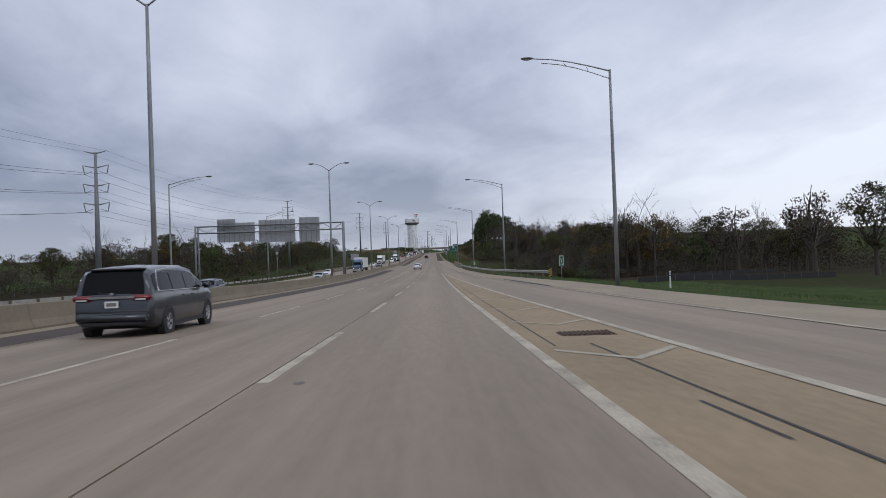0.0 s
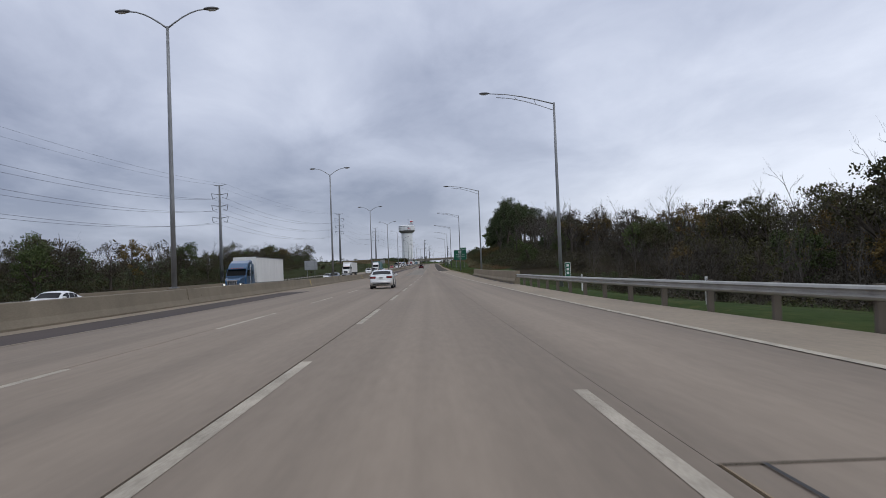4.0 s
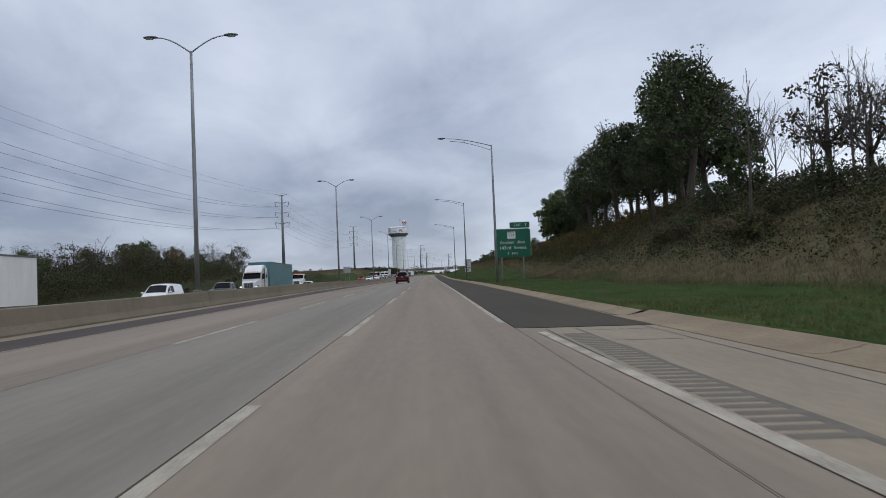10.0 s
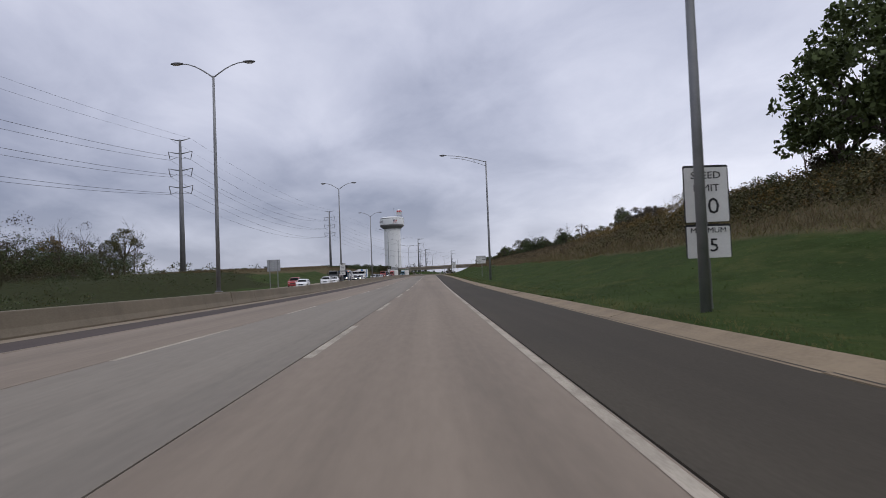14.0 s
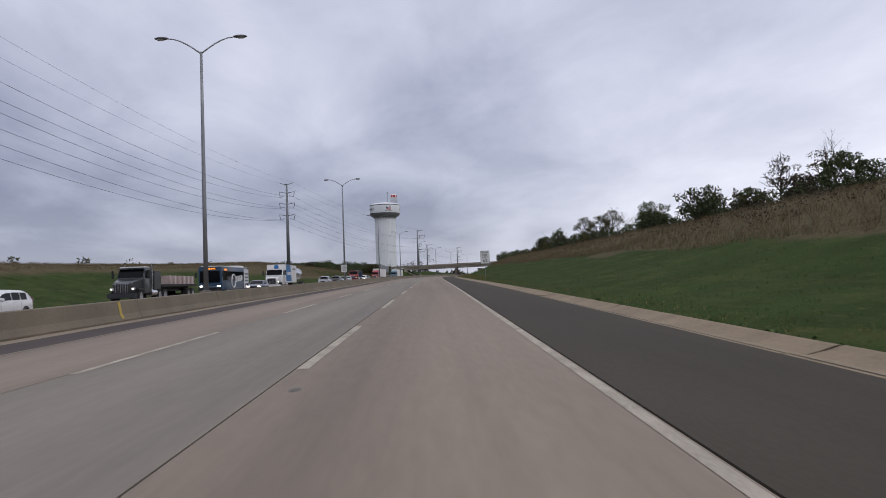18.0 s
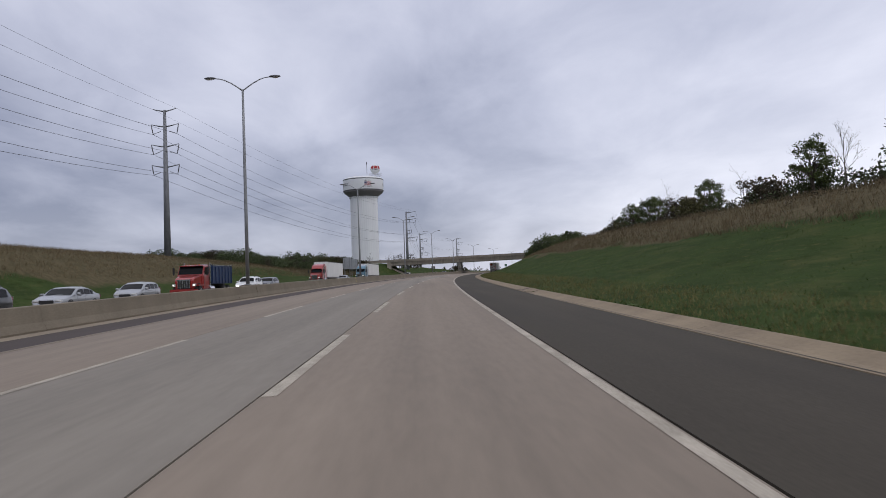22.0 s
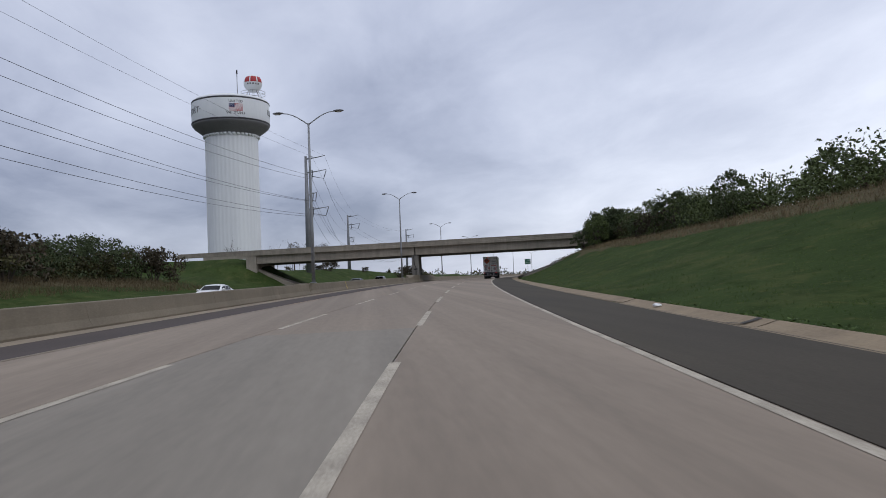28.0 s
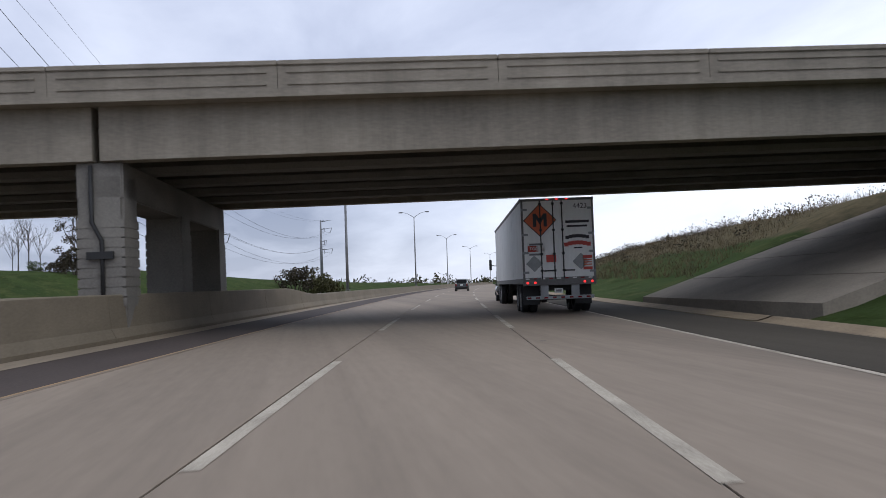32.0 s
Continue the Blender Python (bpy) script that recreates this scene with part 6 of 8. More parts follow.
    if shape in ("minivan", "suv"):
        for s in (-1, 1) if rails else ():
            part("roof_rail", tubebm([(s * W * 0.33, -0.36 * L, top(0.14) + 0.0), (s * W * 0.33, -0.32 * L, top(0.2) + 0.045), (s * W * 0.33, 0.02 * L, top(0.52) + 0.045), (s * W * 0.33, 0.06 * L, top(0.56))], 0.025, 6), TRIM, t)
        part("wiper", tubebm([(0.0, -L / 2 + 0.03, 1.10), (-0.35, -L / 2 + 0.05, 1.13)], 0.012, 6), TRIM, t)
    for s in (-1, 1):
        for f in ((0.42, 0.56) if shape != "pickup" else (0.47,)):
            part("door_handle", boxbm(s * W / 2 - 0.015, (f - 0.5) * L - 0.09, 0.93, s * W / 2 + 0.02, (f - 0.5) * L + 0.09, 0.96, bevel=0.008), paint, t)
    return t


GREY = carpaint("grey_metallic", (0.036, 0.040, 0.050), 0.5)
MAROON = mat("maroon_metallic", (0.060, 0.0035, 0.008), (0.046, 0.003, 0.006), 0.5, 0.0, scale=1.2, fine=14, bump=0, coords="Object", coat=0.12, spec=0.2)
PLATE_RED = mat("dark_red_plate", (0.16, 0.05, 0.05), (0.10, 0.03, 0.03), 0.5, bump=0, coords="Object")
WHITE = carpaint("white_car_paint", (0.8, 0.8, 0.79), 0.0)
SILVER = carpaint("silver_metallic", (0.33, 0.34, 0.35), 0.6)
NAVYC = carpaint("navy_metallic", (0.012, 0.020, 0.042), 0.2)
BLACKC = carpaint("black_car_paint", (0.016, 0.017, 0.019), 0.3)
REDC = carpaint("red_car_paint", (0.34, 0.025, 0.022), 0.2)
BLUEC = carpaint("blue_cab_paint", (0.035, 0.10, 0.20), 0.3)
TEALC = carpaint("teal_cab_paint", (0.08, 0.20, 0.27), 0.3)

v = car("minivan", here(20.7, -5.5), 5.15, 2.0, GREY, "dark grey metallic minivan with tinted glass and chrome tailgate strip", "minivan", "minivan", tail="wide", rails=False)
part("chrome_strip", boxbm(-0.55, -2.61, 0.98, 0.55, -2.575, 1.035, bevel=0.008), CHROME, v)
part("badge", boxbm(-0.06, -2.585, 1.065, 0.06, -2.565, 1.125, bevel=0.02), CHROME, v)
part("rear_spoiler", boxbm(-0.68, -2.42, 1.655, 0.68, -2.12, 1.69, bevel=0.012), TRIM, v)
for s in (-1, 1):
    part("window_trim", tubebm([(s * 0.985, -2.2, 1.12), (s * 0.91, -2.16, 1.42), (s * 0.845, -2.0, 1.62), (s * 0.835, -1.0, 1.675), (s * 0.835, 0.1, 1.655), (s * 0.85, 0.62, 1.57)], 0.013, 6), CHROME, v)
    part("belt_trim", tubebm([(s * 0.985, -2.2, 1.12), (s * 0.99, -1.0, 1.10), (s * 0.985, 0.8, 1.08)], 0.011, 6), CHROME, v)
v = car("minivan", here(436.0, -2.3), 5.1, 1.98, MAROON, "maroon minivan with stickers on its rear window and roof rails", "minivan", "minivan", plate=PLATE_RED, low=MAROON)
for x, z, w, h in ((-0.62, 1.52, 0.16, 0.06), (0.66, 1.54, 0.16, 0.07), (0.66, 1.46, 0.06, 0.06), (0.62, 1.22, 0.12, 0.12), (-0.70, 1.38, 0.08, 0.08), (-0.74, 1.28, 0.08, 0.07), (-0.74, 1.14, 0.2, 0.05)):
    y = lerp(-0.488, -0.455, (z - 1.04) / 0.56) * 5.1 - 0.03
    part("sticker", boxbm(x - w * 0.4, y - 0.004, z - h * 0.4, x + w * 0.4, y + 0.004, z + h * 0.4, bevel=0.003), SIGN_WHITE, v)
part("badge", boxbm(-0.09, -2.6, 0.99, 0.09, -2.575, 1.05, bevel=0.02), CHROME, v)
car("sedan", here(187.0, -1.85), 4.65, 1.8, WHITE, "white sedan with chrome trim running in the middle lane", "sedan", "sedan")

for args in (
    ("suv", 70.0, -18.6, 4.8, 1.9, NAVYC, "dark blue suv on the far carriageway", "suv"),
    ("sedan", 176.0, -22.4, 4.7, 1.8, WHITE, "white sedan on the far carriageway", "sedan"),
    ("sedan", 139.0, -18.9, 4.7, 1.8, SILVER, "silver sedan on the far carriageway", "sedan"),
    ("minivan", 288.5, -18.8, 5.1, 1.98, NAVYC, "navy minivan on the far carriageway", "minivan"),
    ("sedan", 305.0, -22.5, 4.6, 1.8, WHITE, "white sedan in the slow lane opposite", "sedan"),
    ("van", 378.0, -18.9, 4.9, 1.9, WHITE, "white panel van on the far carriageway", "van"),
    ("pickup", 396.0, -18.9, 5.8, 2.0, BLACKC, "black pickup truck on the far carriageway", "pickup"),
    ("sedan", 449.0, -19.0, 4.6, 1.8, WHITE, "white sedan on the far carriageway", "sedan"),
    ("hatch", 573.0, -18.7, 4.4, 1.8, WHITE, "white hatchback on the far carriageway", "hatchback"),
    ("pickup", 588.0, -22.6, 5.8, 2.0, REDC, "red pickup truck on the far carriageway", "pickup"),
    ("suv", 601.4, -18.8, 4.7, 1.88, WHITE, "white suv on the far carriageway", "suv"),
    ("hatch", 616.0, -19.0, 4.4, 1.8, WHITE, "white hatchback close behind the suv", "hatchback"),
    ("sedan", 670.0, -18.9, 4.7, 1.82, NAVYC, "dark blue sedan with lit headlamps beside the box truck", "sedan"),
    ("suv", 724.0, -18.8, 4.8, 1.9, SILVER, "silver suv with a red side on the far carriageway", "suv"),
    ("suv", 742.0, -19.0, 4.7, 1.9, BLACKC, "black suv on the far carriageway", "suv"),
    ("sedan", 751.0, -18.8, 4.7, 1.82, SILVER, "silver sedan on the far carriageway", "sedan"),
    ("hatch", 761.5, -19.0, 4.4, 1.8, SILVER, "silver hatchback on the far carriageway", "hatchback"),
    ("suv", 790.0, -18.6, 4.7, 1.9, WHITE, "white suv behind the dump truck", "suv"),
    ("hatch", 799.5, -18.9, 4.4, 1.8, GREY, "grey hatchback on the far carriageway", "hatchback"),
    ("sedan", 853.0, -18.8, 4.7, 1.82, SILVER, "silver sedan passing the teal truck", "sedan"),
    ("sedan", 949.0, -18.9, 4.7, 1.82, WHITE, "white sedan with lit headlamps on the far carriageway", "sedan"),
    ("sedan", 1010.7, -18.9, 4.7, 1.82, NAVYC, "dark blue sedan near the overpass", "sedan"),
    ("suv", 1031.8, -19.0, 4.7, 1.9, SILVER, "silver suv under the overpass", "suv"),
):
    sh, y, u, L, W, paint, lab, cat = args
    car(sh, here(y, u, drop(y), 180), L, W, paint, lab, cat, cat, "opposite traffic", lit=(y in (949.0, 790.0, 670.0)))
car("suv", here(1108, -1.8), 4.7, 1.88, BLACKC, "black suv far ahead in the middle lane", "suv", "suv")


# ---- heavy trucks ----
def heavy_wheels(t, ys, w=2.5, r=0.52, dual=True):
    for y in ys:
        for s in (-1, 1):
            wheel(t, s * (w / 2 - 0.15), y, r, 0.27)
            if dual:
                wheel(t, s * (w / 2 - 0.47), y, r, 0.27)
        part("axle", tubebm([(-w / 2 + 0.2, y, r), (w / 2 - 0.2, y, r)], 0.08, 8), UNDER, t)


def cab(t, y0, paint, sleeper=True, height=3.0, fairing=True, W=2.45):
    """A bonneted tractor cab whose bumper is at y0, facing +y."""
    def block(nm, prof, w, mtl, inset=0.0):
        bm = bmesh.new()
        a = [bm.verts.new((-w / 2, y, z)) for y, z in prof]
        b = [bm.verts.new((w / 2, y, z)) for y, z in prof]
        n = len(prof)
        bm.faces.new(a)
        bm.faces.new(b)
        for i in range(n):
            bm.faces.new((a[i], a[(i + 1) % n], b[(i + 1) % n], b[i]))
        for v in bm.verts:
            if inset and v.co.y > y0 - 0.5:
                v.co.x *= 1 - inset
            if v.co.z > 2.6:
                v.co.x *= 0.93
        bmesh.ops.bevel(bm, geom=bm.edges[:], offset=0.09, segments=3, affect="EDGES")
        return part(nm, bm, mtl, t)
    block("bonnet", [(y0 - 0.1, 0.75), (y0 - 0.02, 1.5), (y0 - 0.25, 1.68), (y0 - 1.6, 1.95), (y0 - 1.75, 0.75)], 1.95, paint, 0.22)
    block("cab", [(y0 - 1.6, 0.7), (y0 - 1.65, 1.95), (y0 - 2.15, 2.75), (y0 - 3.4, 2.85), (y0 - 3.4, 0.7)], 2.25, paint)
    if sleeper:
        block("sleeper", [(y0 - 3.35, 0.7), (y0 - 3.35, 2.9), (y0 - 5.2, height + 0.35), (y0 - 5.3, 0.7)], 2.35, paint)
    if fairing:
        block("roof_fairing", [(y0 - 2.2, 2.72), (y0 - 3.0, 3.35), (y0 - 4.2, height + 0.65), (y0 - 4.9, height + 0.65), (y0 - 4.9, 2.8)], 2.2, paint)
    part("windscreen", pane_bm([(-1.02, y0 - 1.66, 2.0), (1.02, y0 - 1.66, 2.0), (0.98, y0 - 2.08, 2.68), (-0.98, y0 - 2.08, 2.68)]), DARKGLASS, t)
    for s in (-1, 1):
        part("side_window", pane_bm([(s * 1.135, y0 - 1.95, 1.95), (s * 1.135, y0 - 2.95, 1.95), (s * 1.135, y0 - 2.95, 2.6), (s * 1.135, y0 - 2.25, 2.6)]), DARKGLASS, t)
        part("headlamp", boxbm(s * 0.84 - 0.17, y0 - 0.2, 0.98, s * 0.84 + 0.15, y0 - 0.02, 1.2, bevel=0.04), CLEAR, t)
        part("lamp_bulb", boxbm(s * 0.84 - 0.07, y0 - 0.06, 1.03, s * 0.84 + 0.07, y0 - 0.014, 1.13, bevel=0.01), LIT_WHITE, t)
        part("mirror", boxbm(s * 1.45 - 0.08, y0 - 1.85, 1.95, s * 1.45 + 0.08, y0 - 1.72, 2.6, bevel=0.03), TRIM, t)
        part("mirror_arm", tubebm([(s * 1.1, y0 - 1.85, 2.2), (s * 1.42, y0 - 1.8, 2.25)], 0.025, 6), TRIM, t)
        part("fuel_tank", spin(bmesh.new(), [(0.01, -0.6), (0.3, -0.6), (0.3, 0.6), (0.01, 0.6)], 16, "x"), CHROME, t).matrix_basis = pose(s * 1.0, y0 - 3.6, 0.75, 0, 0, 90)
        part("mudguard", boxbm(s * 0.98 - 0.2, y0 - 1.6, 1.0, s * 0.98 + 0.2, y0 - 0.4, 1.12, bevel=0.04), paint, t)
        part("exhaust_pipe", tubebm([(s * 1.12, y0 - 3.45, 1.0), (s * 1.12, y0 - 3.45, height + 0.2)], 0.07, 8), CHROME, t)
    part("grille", boxbm(-0.52, y0 - 0.1, 0.8, 0.52, y0 + 0.0, 1.5, bevel=0.02), TRIM, t)
    part("grille_frame", boxbm(-0.58, y0 - 0.1, 1.48, 0.58, y0 + 0.02, 1.56, bevel=0.01), CHROME, t)
    for k in range(6):
        part("grille_bar", boxbm(-0.5 + 0.19 * k, y0 - 0.02, 0.82, -0.45 + 0.19 * k, y0 + 0.015, 1.48), CHROME, t)
    part("sun_visor", boxbm(-1.0, y0 - 2.1, 2.68, 1.0, y0 - 1.86, 2.74, bevel=0.01), paint, t)
    for k in range(5):
        part("roof_light", boxbm(-0.62 + 0.28 * k, y0 - 2.32, 2.77, -0.5 + 0.28 * k, y0 - 2.2, 2.84, bevel=0.01), ORANGE, t)
    for s in (-1, 1):
        part("door_seam", boxbm(s * 1.128 - 0.004, y0 - 3.18, 0.95, s * 1.128 + 0.004, y0 - 3.15, 2.62), TRIM, t)
        part("door_seam", boxbm(s * 1.128 - 0.004, y0 - 1.86, 0.95, s * 1.128 + 0.004, y0 - 1.83, 1.9), TRIM, t)
        part("door_handle", boxbm(s * 1.13 - 0.012, y0 - 3.08, 1.62, s * 1.13 + 0.012, y0 - 2.9, 1.68), CHROME, t)
        part("step", boxbm(s * 1.05 - 0.1, y0 - 3.1, 0.45, s * 1.05 + 0.1, y0 - 2.0, 0.52, bevel=0.01), CHROME, t)
        part("wheel_arch", spin(bmesh.new(), [(0.01, s * 0.72), (0.6, s * 0.74), (0.6, s * 0.985), (0.5, s * 0.985), (0.5, s * 0.9), (0.01, s * 0.9)], 20, "x", (0, y0 - 1.0, 0.62)), UNDER, t)
        if sleeper:
            part("sleeper_window", pane_bm([(s * 1.18, y0 - 4.1, 2.1), (s * 1.18, y0 - 4.6, 2.1), (s * 1.18, y0 - 4.6, 2.5), (s * 1.18, y0 - 4.1, 2.5)]), DARKGLASS, t)
    part("bumper", boxbm(-1.15, y0 - 0.2, 0.35, 1.15, y0 + 0.12, 0.75, bevel=0.05), CHROME if fairing else paint, t)
    part("chassis_rail", boxbm(-0.42, y0 - 7.2, 0.7, 0.42, y0 - 0.5, 0.95), UNDER, t)
    heavy_wheels(t, (y0 - 1.0,), 2.3, 0.5, False)


def trailer(t, y0, L, mtl, H=4.1, W=2.59, floor=1.15, axle=(-1.6, -2.85), ribs=True, detail=False):
    """A box trailer whose rear is at y0, reaching L forward."""
    part("box", boxbm(-W / 2, y0, floor, W / 2, y0 + L, H, bevel=0.03), mtl, t)
    part("floor_rail", boxbm(-W / 2 - 0.01, y0 + 0.02, floor - 0.14, W / 2 + 0.01, y0 + L - 0.02, floor + 0.04), TRAILER_G, t)
    part("underframe", boxbm(-0.5, y0 + 0.3, floor - 0.42, 0.5, y0 + L - 0.5, floor - 0.13), UNDER, t)
    if ribs:
        n = int(L / 1.22)
        for s in (-1, 1):
            for k in range(n):
                y = y0 + 0.6 + 1.22 * k
                part("side_rib", boxbm(s * W / 2 - 0.005, y - 0.03, floor + 0.1, s * W / 2 + 0.018, y + 0.03, H - 0.1), mtl, t)
            part("top_rail", boxbm(s * W / 2 - 0.03, y0 + 0.01, H - 0.09, s * W / 2 + 0.022, y0 + L - 0.01, H + 0.012), TRAILER_G, t)
    for s in (-1, 1):
        part("landing_leg", boxbm(s * 0.75 - 0.07, y0 + L - 3.2, 0.25, s * 0.75 + 0.07, y0 + L - 3.05, floor - 0.1), UNDER, t)
    heavy_wheels(t, [y0 + 1.6, y0 + 2.9], W, 0.52)


def semi(y, u, paint, label, tl=15.2, box_m=None, rz=180, dz=None, H=4.05):
    """A tractor and trailer whose bumper stands at y."""
    t = thing("semi_truck", here(y + (tl + 5.6) * (0.5 if rz == 180 else -0.5), u, drop(y) if dz is None else dz, rz), label, "truck", "opposite traffic" if rz == 180 else "")
    half_len = (tl + 5.6) / 2
    cab(t, half_len, paint, True)
    heavy_wheels(t, (half_len - 5.6, half_len - 6.9), 2.45, 0.52)
    trailer(t, -half_len, tl, box_m or TRAILER_W, H)
    return t


semi(205.8, -18.8, BLUEC, "blue sleeper tractor pulling a plain white box trailer")
semi(343.0, -22.6, WHITE, "white sleeper tractor pulling a plain white box trailer")
MURAL = mat("painted_trailer_side", (0.10, 0.25, 0.33), (0.06, 0.12, 0.07), 0.5, scale=0.6, fine=4, bump=0.02, coords="Object")
semi(405.5, -18.8, WHITE, "white tractor pulling a trailer with a painted blue-green side", box_m=MURAL)
semi(845.5, -22.6, REDC, "red tractor pulling a plain white box trailer")
semi(893.0, -22.6, TEALC, "teal sleeper tractor pulling a plain white box trailer")

# box truck
t = thing("box_truck", here(682.1, -18.9, drop(682.1), 180), "white and blue box truck with a round emblem on its front", "truck", "opposite traffic")
cab(t, 4.6, WHITE, False, 2.8, False)
part("cargo_box", boxbm(-1.25, -6.4, 1.0, 1.25, 1.4, 3.4, bevel=0.03), TRAILER_W, t)
BLUEPANEL = mat("blue_panel", (0.02, 0.17, 0.42), None, 0.5, coords="Object", bump=0)
for s in (-1, 1):
    bm = pane_bm([(s * 1.256, 1.2, 1.15), (s * 1.256, -2.6, 1.15), (s * 1.256, -1.9, 3.35), (s * 1.256, 1.2, 3.35)])
    part("blue_panel", bm, BLUEPANEL, t)
    part("pale_emblem", boxbm(s * 1.26 - 0.003, -2.0, 2.0, s * 1.26 + 0.003, 0.4, 2.4, bevel=0.002), SIGN_WHITE, t)
    part("grey_lettering_bar", boxbm(s * 1.26 - 0.003, -5.6, 2.75, s * 1.26 + 0.003, -3.4, 2.95, bevel=0.002), TOWER_G, t)
    part("corner_cap", boxbm(s * 1.24 - 0.03, -6.4, 3.36, s * 1.24 + 0.03, 1.42, 3.44, bevel=0.01), TRAILER_G, t)
e = part("emblem", spin(bmesh.new(), [(0.01, 0.0), (0.32, 0.0), (0.32, 0.012), (0.01, 0.012)], 24, "x"), BLUEPANEL, t)
e.matrix_basis = pose(0, 1.41, 3.05, 0, 0, 90)
part("chassis", boxbm(-0.5, -6.2, 0.7, 0.5, 3.0, 1.1), UNDER, t)
heavy_wheels(t, (-3.9,), 2.45, 0.5)

# tanker truck
t = thing("tanker_truck", here(707.0, -22.6, drop(707.0), 180), "white tractor pulling a polished dry bulk tank trailer", "truck", "opposite traffic")
cab(t, 10.0, WHITE, False, 2.8, False)
heavy_wheels(t, (4.6, 3.4), 2.45, 0.52)
prof = [(0.01, -9.6), (0.7, -9.5), (1.05, -8.8), (1.05, -4.8), (0.85, -3.6), (1.05, -2.4), (1.05, 3.0), (0.75, 4.6), (0.01, 4.8)]
bm = bmesh.new()
rings = [[bm.verts.new((r * math.cos(a), y, 2.35 + r * math.sin(a))) for a in [2 * math.pi * k / 24 for k in range(24)]] for r, y in prof]
for r0, r1 in zip(rings, rings[1:]):
    for k in range(24):
        bm.faces.new((r0[k], r0[(k + 1) % 24], r1[(k + 1) % 24], r1[k]))
part("tank", bm, STEEL_TANK, t, smooth=True)
for y in (-6.5, 0.0):
    part("hopper", spin(bmesh.new(), [(0.2, 0.7), (0.9, 1.7)], 16, "z", (0, y, 0)), STEEL_TANK, t, smooth=True)
    part("hatch", spin(bmesh.new(), [(0.25, 3.38), (0.25, 3.5), (0.01, 3.52)], 14, "z", (0, y, 0)), STEEL_TANK, t)
part("frame", boxbm(-0.45, -9.4, 0.9, 0.45, 4.6, 1.15), UNDER, t)
heavy_wheels(t, (-7.6, -8.9), 2.45, 0.52)

# dump truck
t = thing("dump_truck", here(775.5, -18.9, drop(775.5), 180), "red cab dump truck with a tall dark blue tipping body", "truck", "opposite traffic")
cab(t, 4.8, REDC, False, 2.8, False)
DUMPB = mat("dark_blue_steel", (0.02, 0.045, 0.12), (0.012, 0.025, 0.07), 0.55, 0.2, scale=1.5, fine=14, bump=0.05, coords="Object")
bm = bmesh.new()
for y0, y1, x, z0, z1 in ((-5.0, 1.2, 1.25, 1.15, 2.75),):
    box(bm, -x, y0, z0, x, y1, z1, bevel=0.05)
part("tipping_body", bm, DUMPB, t)
for s in (-1, 1):
    for k in range(7):
        part("body_rib", boxbm(s * 1.25, -4.7 + 0.95 * k, 1.2, s * 1.32, -4.55 + 0.95 * k, 2.68), DUMPB, t)
    part("tarp_rail", boxbm(s * 1.2 - 0.06, -5.0, 2.75, s * 1.2 + 0.06, 1.2, 2.85), CHROME, t)
part("tarp", boxbm(-1.15, -4.9, 2.75, 1.15, 1.1, 2.82, bevel=0.03), GREYVINYL, t)
part("chassis", boxbm(-0.5, -5.0, 0.75, 0.5, 3.0, 1.15), UNDER, t)
heavy_wheels(t, (-2.6, -3.9), 2.45, 0.52)
# flatbed tow truck
t = thing("flatbed_truck", here(462.0, -22.5, drop(462.0), 180), "white and dark flatbed tow truck on the far carriageway", "truck", "opposite traffic")
cab(t, 4.6, WHITE, False, 2.7, False)
part("flatbed", boxbm(-1.22, -4.8, 1.05, 1.22, 1.3, 1.2, bevel=0.02), TRAILER_G, t)
part("headboard", boxbm(-1.2, 1.2, 1.2, 1.2, 1.3, 2.3, bevel=0.02), TRAILER_G, t)
part("light_bar", boxbm(-0.7, 2.0, 2.9, 0.7, 2.2, 3.05, bevel=0.03), ORANGE, t)
part("chassis", boxbm(-0.5, -4.6, 0.7, 0.5, 3.0, 1.05), UNDER, t)
heavy_wheels(t, (-2.6,), 2.4, 0.48)
# grey tractor with a low flatbed of stacked pallets
t = thing("flatbed_truck", here(646.0, -22.6, drop(646.0), 180), "grey tractor with a white roof pulling pallets on a flatbed", "truck", "opposite traffic")
DARKCAB = carpaint("dark_grey_cab_paint", (0.045, 0.05, 0.058), 0.3)
cab(t, 6.2, DARKCAB, False, 2.9, False)
part("roof_cap", boxbm(-1.0, 2.95, 2.80, 1.0, 4.1, 2.9, bevel=0.03), WHITE, t)
heavy_wheels(t, (1.2, -0.1), 2.45, 0.52)
part("headache_rack", boxbm(-1.2, 0.9, 1.0, 1.2, 2.5, 2.55, bevel=0.04), DARKCAB, t)
part("flatbed", boxbm(-1.25, -8.8, 1.22, 1.25, 0.8, 1.42, bevel=0.02), UNDER, t)
part("frame_rail", boxbm(-0.45, -8.6, 0.85, 0.45, 4.4, 1.22), UNDER, t)
PALLET = mat("pinkish_block_pallets", (0.42, 0.33, 0.31), (0.27, 0.2, 0.19), 0.85, scale=1.5, fine=14, bump=0.2, coords="Object")
for k in range(6):
    for x in (-1.12, 0.06):
        b = part("block_pallet", boxbm(x, -8.4 + 1.22 * k, 1.43, x + 1.06, -7.32 + 1.22 * k, 2.2, bevel=0.03), PALLET, t)
        part("strap", boxbm(x - 0.008, -7.92 + 1.22 * k, 1.44, x + 1.068, -7.86 + 1.22 * k, 2.21), TRAILER_W, b)
heavy_wheels(t, (-6.4, -7.7), 2.45, 0.52)

